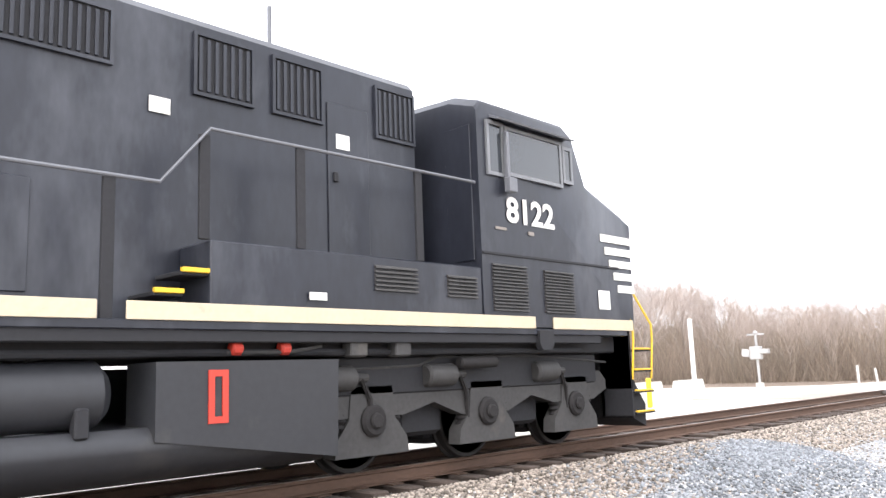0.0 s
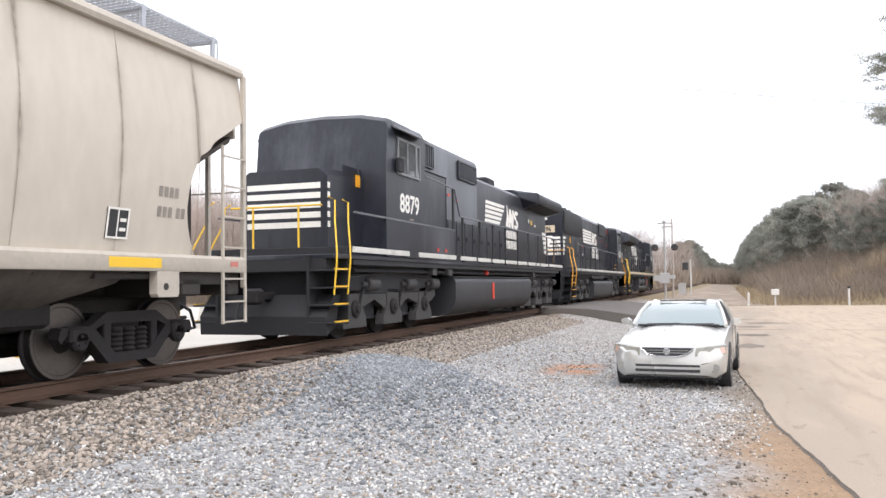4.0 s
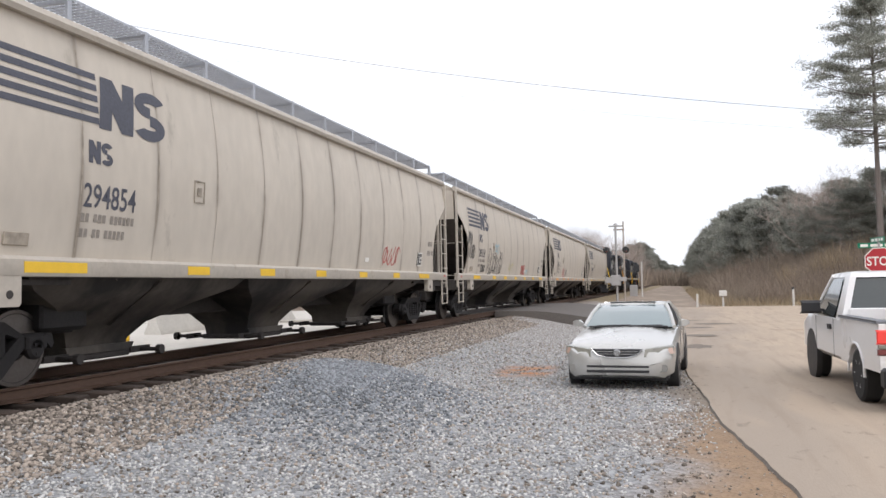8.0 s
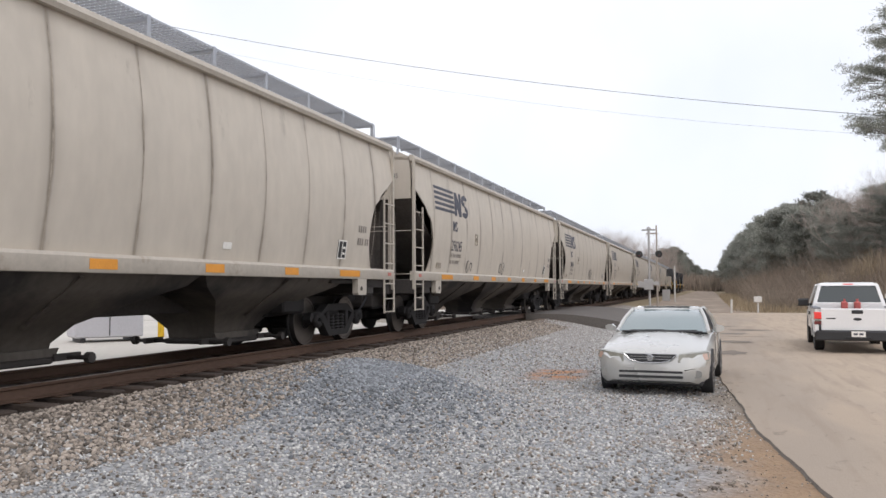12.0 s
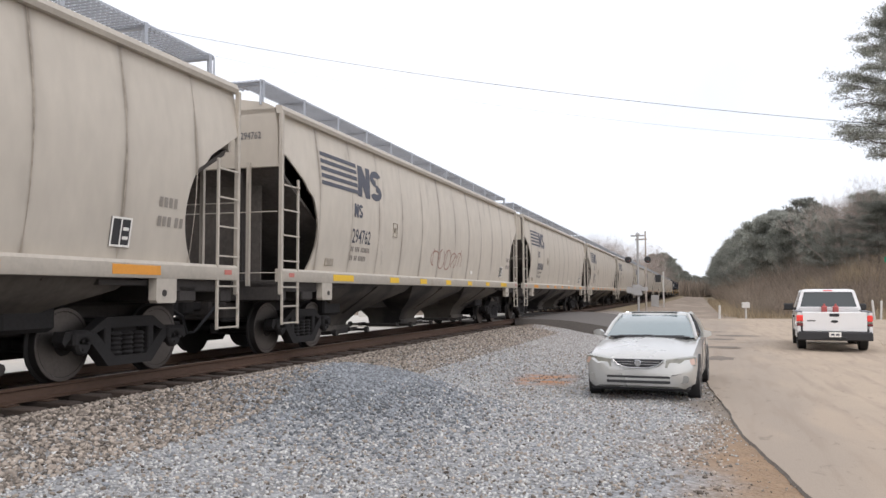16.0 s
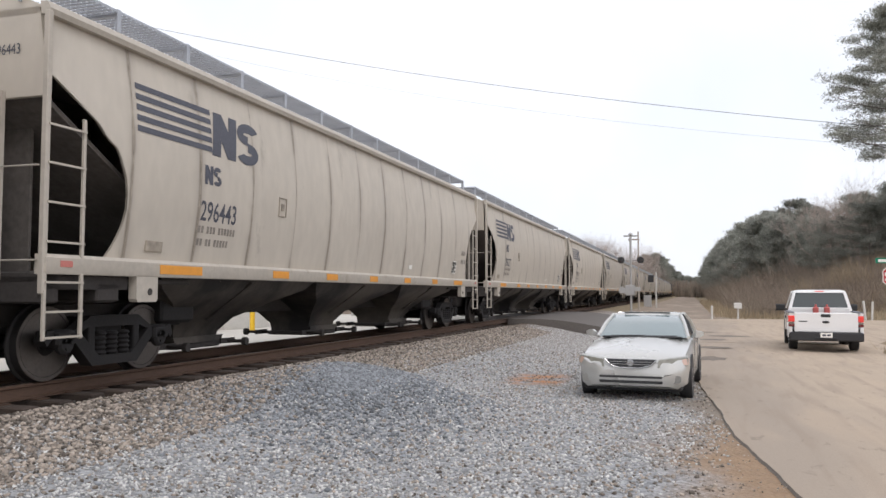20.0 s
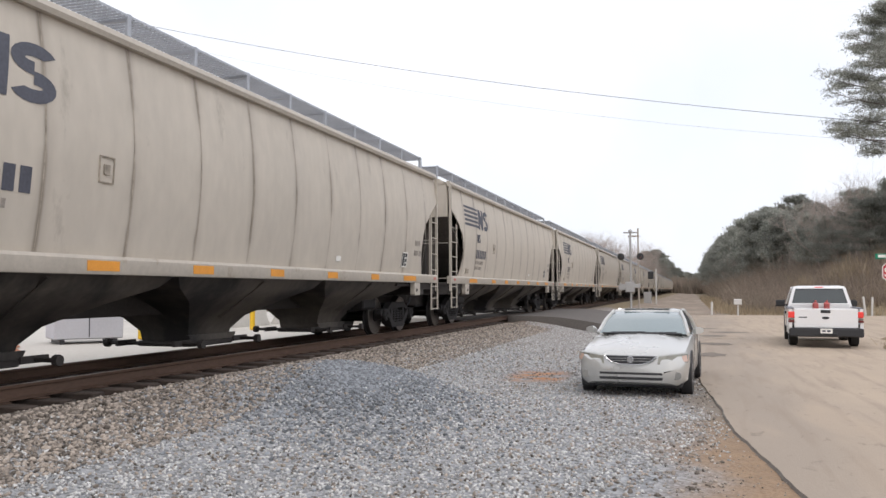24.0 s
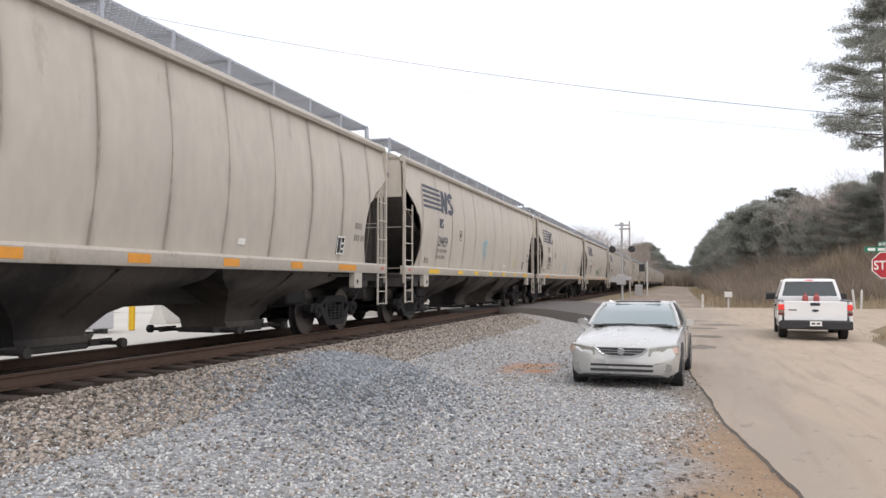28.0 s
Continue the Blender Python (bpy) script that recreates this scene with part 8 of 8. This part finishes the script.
cabinet((-15.45, 17.9, 0.385), -38, 1.2, 1.7, 1.0, 0.12)
cabinet((-17.2, 27.3, 0.385), -30, 0.7, 0.7, 1.1, 0.3)
M_PATCH = mat("dark_damp_patch", (0.175, 0.142, 0.112), 0.8, var=0.4, scale=3, fine=20, bump=0.2)
for k, (x, y, w, d) in enumerate(((1.5, 34.3, 0.85, 0.6), (0.75, 31.6, 0.7, 0.5), (0.5, 37.6, 0.7, 0.5), (0.7, 27.0, 0.7, 0.6), (0.55, 22.5, 0.4, 0.9))):
    rr = random.Random(40 + k)
    ring = [(x + w * rr.uniform(0.6, 1.1) * math.cos(a), y + d * rr.uniform(0.6, 1.1) * math.sin(a), 0.041) for a in np.linspace(0, 6.283, 20)[:-1]]
    solo("pothole_patch", Geo().add(ring, [tuple(range(len(ring)))]), M_PATCH, "dark worn patch in the tan paving", "road patch", "worn road patches")

# ---- loose stone ----
M_STONE_B = mat("brown_ballast_stone", (0.285, 0.244, 0.205), 0.9, var=0.28, scale=5, fine=50, bump=0.2, island=1.2, spec=0.3)
# Stones between the rails take the train's shade in their colour.
M_STONE_SHADE = mat("oily_dark_stone", (0.055, 0.048, 0.042), 0.8, var=0.3, scale=5, fine=50, bump=0.2, island=1.2, spec=0.3)
M_STONE_G = mat("grey_crushed_stone", (0.465, 0.458, 0.445), 0.9, var=0.24, scale=5, fine=50, bump=0.2, island=0.95, spec=0.3)


def stones(name, label, n, pick, size, material, seed):
    r = np.random.RandomState(seed)
    t = (1 + 5 ** 0.5) / 2
    ico = np.array([(-1, t, 0), (1, t, 0), (-1, -t, 0), (1, -t, 0), (0, -1, t), (0, 1, t), (0, -1, -t), (0, 1, -t), (t, 0, -1), (t, 0, 1), (-t, 0, -1), (-t, 0, 1)]) / 1.9
    fc = np.array([(0, 11, 5), (0, 5, 1), (0, 1, 7), (0, 7, 10), (0, 10, 11), (1, 5, 9), (5, 11, 4), (11, 10, 2), (10, 7, 6), (7, 1, 8), (3, 9, 4), (3, 4, 2), (3, 2, 6), (3, 6, 8), (3, 8, 9), (4, 9, 5), (2, 4, 11), (6, 2, 10), (8, 6, 7), (9, 8, 1)])
    p = pick(r, n)
    n = len(p)
    s = r.uniform(*size, n) / 2
    q = r.normal(size=(n, 3, 3))
    q, _ = np.linalg.qr(q)
    v = ico[None] * r.uniform(0.55, 1.35, (n, 12, 1)) * (r.uniform(0.6, 1.3, (n, 1, 3)))
    v = np.einsum("nij,nkj->nki", q, v) * s[:, None, None]
    v[..., 2] *= 0.8
    z = ground_z(p[:, 0], p[:, 1]) + s * 0.35
    v += np.stack([p[:, 0], p[:, 1], z], -1)[:, None]
    f = (np.arange(n)[:, None, None] * 12 + fc[None]).reshape(-1, 3)
    me = bpy.data.meshes.new(name)
    me.vertices.add(n * 12)
    me.vertices.foreach_set("co", v.astype(np.float32).ravel())
    me.loops.add(f.size)
    me.loops.foreach_set("vertex_index", f.astype(np.int32).ravel())
    me.polygons.add(len(f))
    me.polygons.foreach_set("loop_start", np.arange(0, f.size, 3, dtype=np.int32))
    me.update(calc_edges=True)
    me.materials.append(material)
    return tagged(new(name, me), label, "gravel", kind="stuff")


def near_field(x0, x1, y0, y1, power):
    def pick(r, n):
        y = y0 + (y1 - y0) * r.rand(n) ** power
        return np.stack([r.uniform(x0, x1, n), y], -1)
    return pick


def grey_area(x0, x1, y0, y1, power):
    base = near_field(x0, x1, y0, y1, power)
    def pick(r, n):
        p = base(r, n)
        edge = -5.7 + 0.6 * np.sin(p[:, 1] * 0.9) + r.normal(0, 0.8, n)
        right = 0.1 + 0.3 * np.sin(p[:, 1] * 1.3) - np.clip(p[:, 1] - 12, 0, 9) * 0.10 - np.clip(8.4 - p[:, 1], 0, 4) * 0.55 + r.normal(0, 0.25, n)
        bare_soil = ((p[:, 0] + 2.95) / 0.75) ** 2 + ((p[:, 1] - 16.4) / 1.4) ** 2 < r.uniform(0.6, 1.2, n)
        right = np.where(bare_soil, -99, right)
        return p[(p[:, 0] > edge) & (p[:, 0] < right)]
    return pick


stones("ballast", "brown and buff track ballast stones", 21000, near_field(-6.82, -5.0, 3.0, 30.5, 1.5), (0.03, 0.065), M_STONE_B, 1)
stones("gravel", "grey crushed stone spread over the verge", 66000, grey_area(-6.4, 0.9, 3.6, 33.0, 1.75), (0.018, 0.042), M_STONE_G, 2)
stones("mixed_gravel", "buff stones strewn among the grey gravel", 11000, near_field(-5.6, 0.3, 2.8, 24.0, 1.2), (0.02, 0.05), M_STONE_B, 3)
stones("inner_ballast", "dark ballast between the rails, coloured for the train's shade", 6000, near_field(-9.7, -6.85, 4.0, 30.4, 1.4), (0.035, 0.065), M_STONE_SHADE, 4)
M_STONE_P = mat("blue_grey_fresh_stone", (0.215, 0.228, 0.243), 0.9, var=0.2, scale=5, fine=50, bump=0.2, island=1.2, spec=0.3)


def heap_area(r, n):
    a, q = r.uniform(0, 6.283, n), np.abs(r.normal(0, 0.62, n))
    return np.stack([-4.35 + 1.7 * q * np.cos(a), 10.2 + 2.2 * q * np.sin(a)], -1)


stones("gravel_heap", "low heap of fresh blue-grey crushed stone", 11000, heap_area, (0.03, 0.06), M_STONE_P, 5)
stones("road_edge_stones", "loose stones strewn along the road edge", 1500, near_field(-0.2, 1.9, 4.0, 24.0, 1.2), (0.012, 0.03), M_STONE_B, 6)


# ---- motion ----
def motions():
    ts = [r * 0.5 for r in range(57)]
    for vehicle, start in TRAIN:
        walk(vehicle, [(t, pose(TRACK_X, start + run(t), RAIL_Z, 0, 0, LOCO_TURN.get(vehicle.name, 0))) for t in ts])
    for vehicle, start in TRAIN:
        # the wheels are seen to turn while the vehicle is near
        near = [f for f in range(1, 840) if -9 < start + run(f / 30) < 42]
        if len(near) < 2:
            continue
        sense = -1 if LOCO_TURN.get(vehicle.name, 0) == 0 else 1
        first = run(near[0] / 30)
        for w in vehicle.children_recursive:
            if "wheelset" in w.name:
                y, rad = w.location.y, w.location.z
                rows = [(f / 30, pose(0, y, rad, sense * math.degrees((run(f / 30) - first) / rad))) for f in near]
                walk(w, [(0.0, rows[0][1])] * (near[0] > 1) + rows + [(28.0, rows[-1][1])])
    walk(TRUCK, [(t, pose(x, y, 0.03, 0, 0, turn)) for t, x, y, turn in TRUCK_RUN])
    ran = lambda t: float(np.interp(t, [q[0] for q in TRUCK_RUN], [q[2] for q in TRUCK_RUN]))
    for w in TRUCK.children:
        if w.name.split(".")[0] == "wheel":
            x, y, rad = w.location
            walk(w, [(k / 10, pose(x, y, rad, -math.degrees((ran(k / 10) - ran(0)) / rad))) for k in range(0, 170)] + [(28.0, pose(x, y, rad, -math.degrees((ran(17) - ran(0)) / rad)))])


motions()
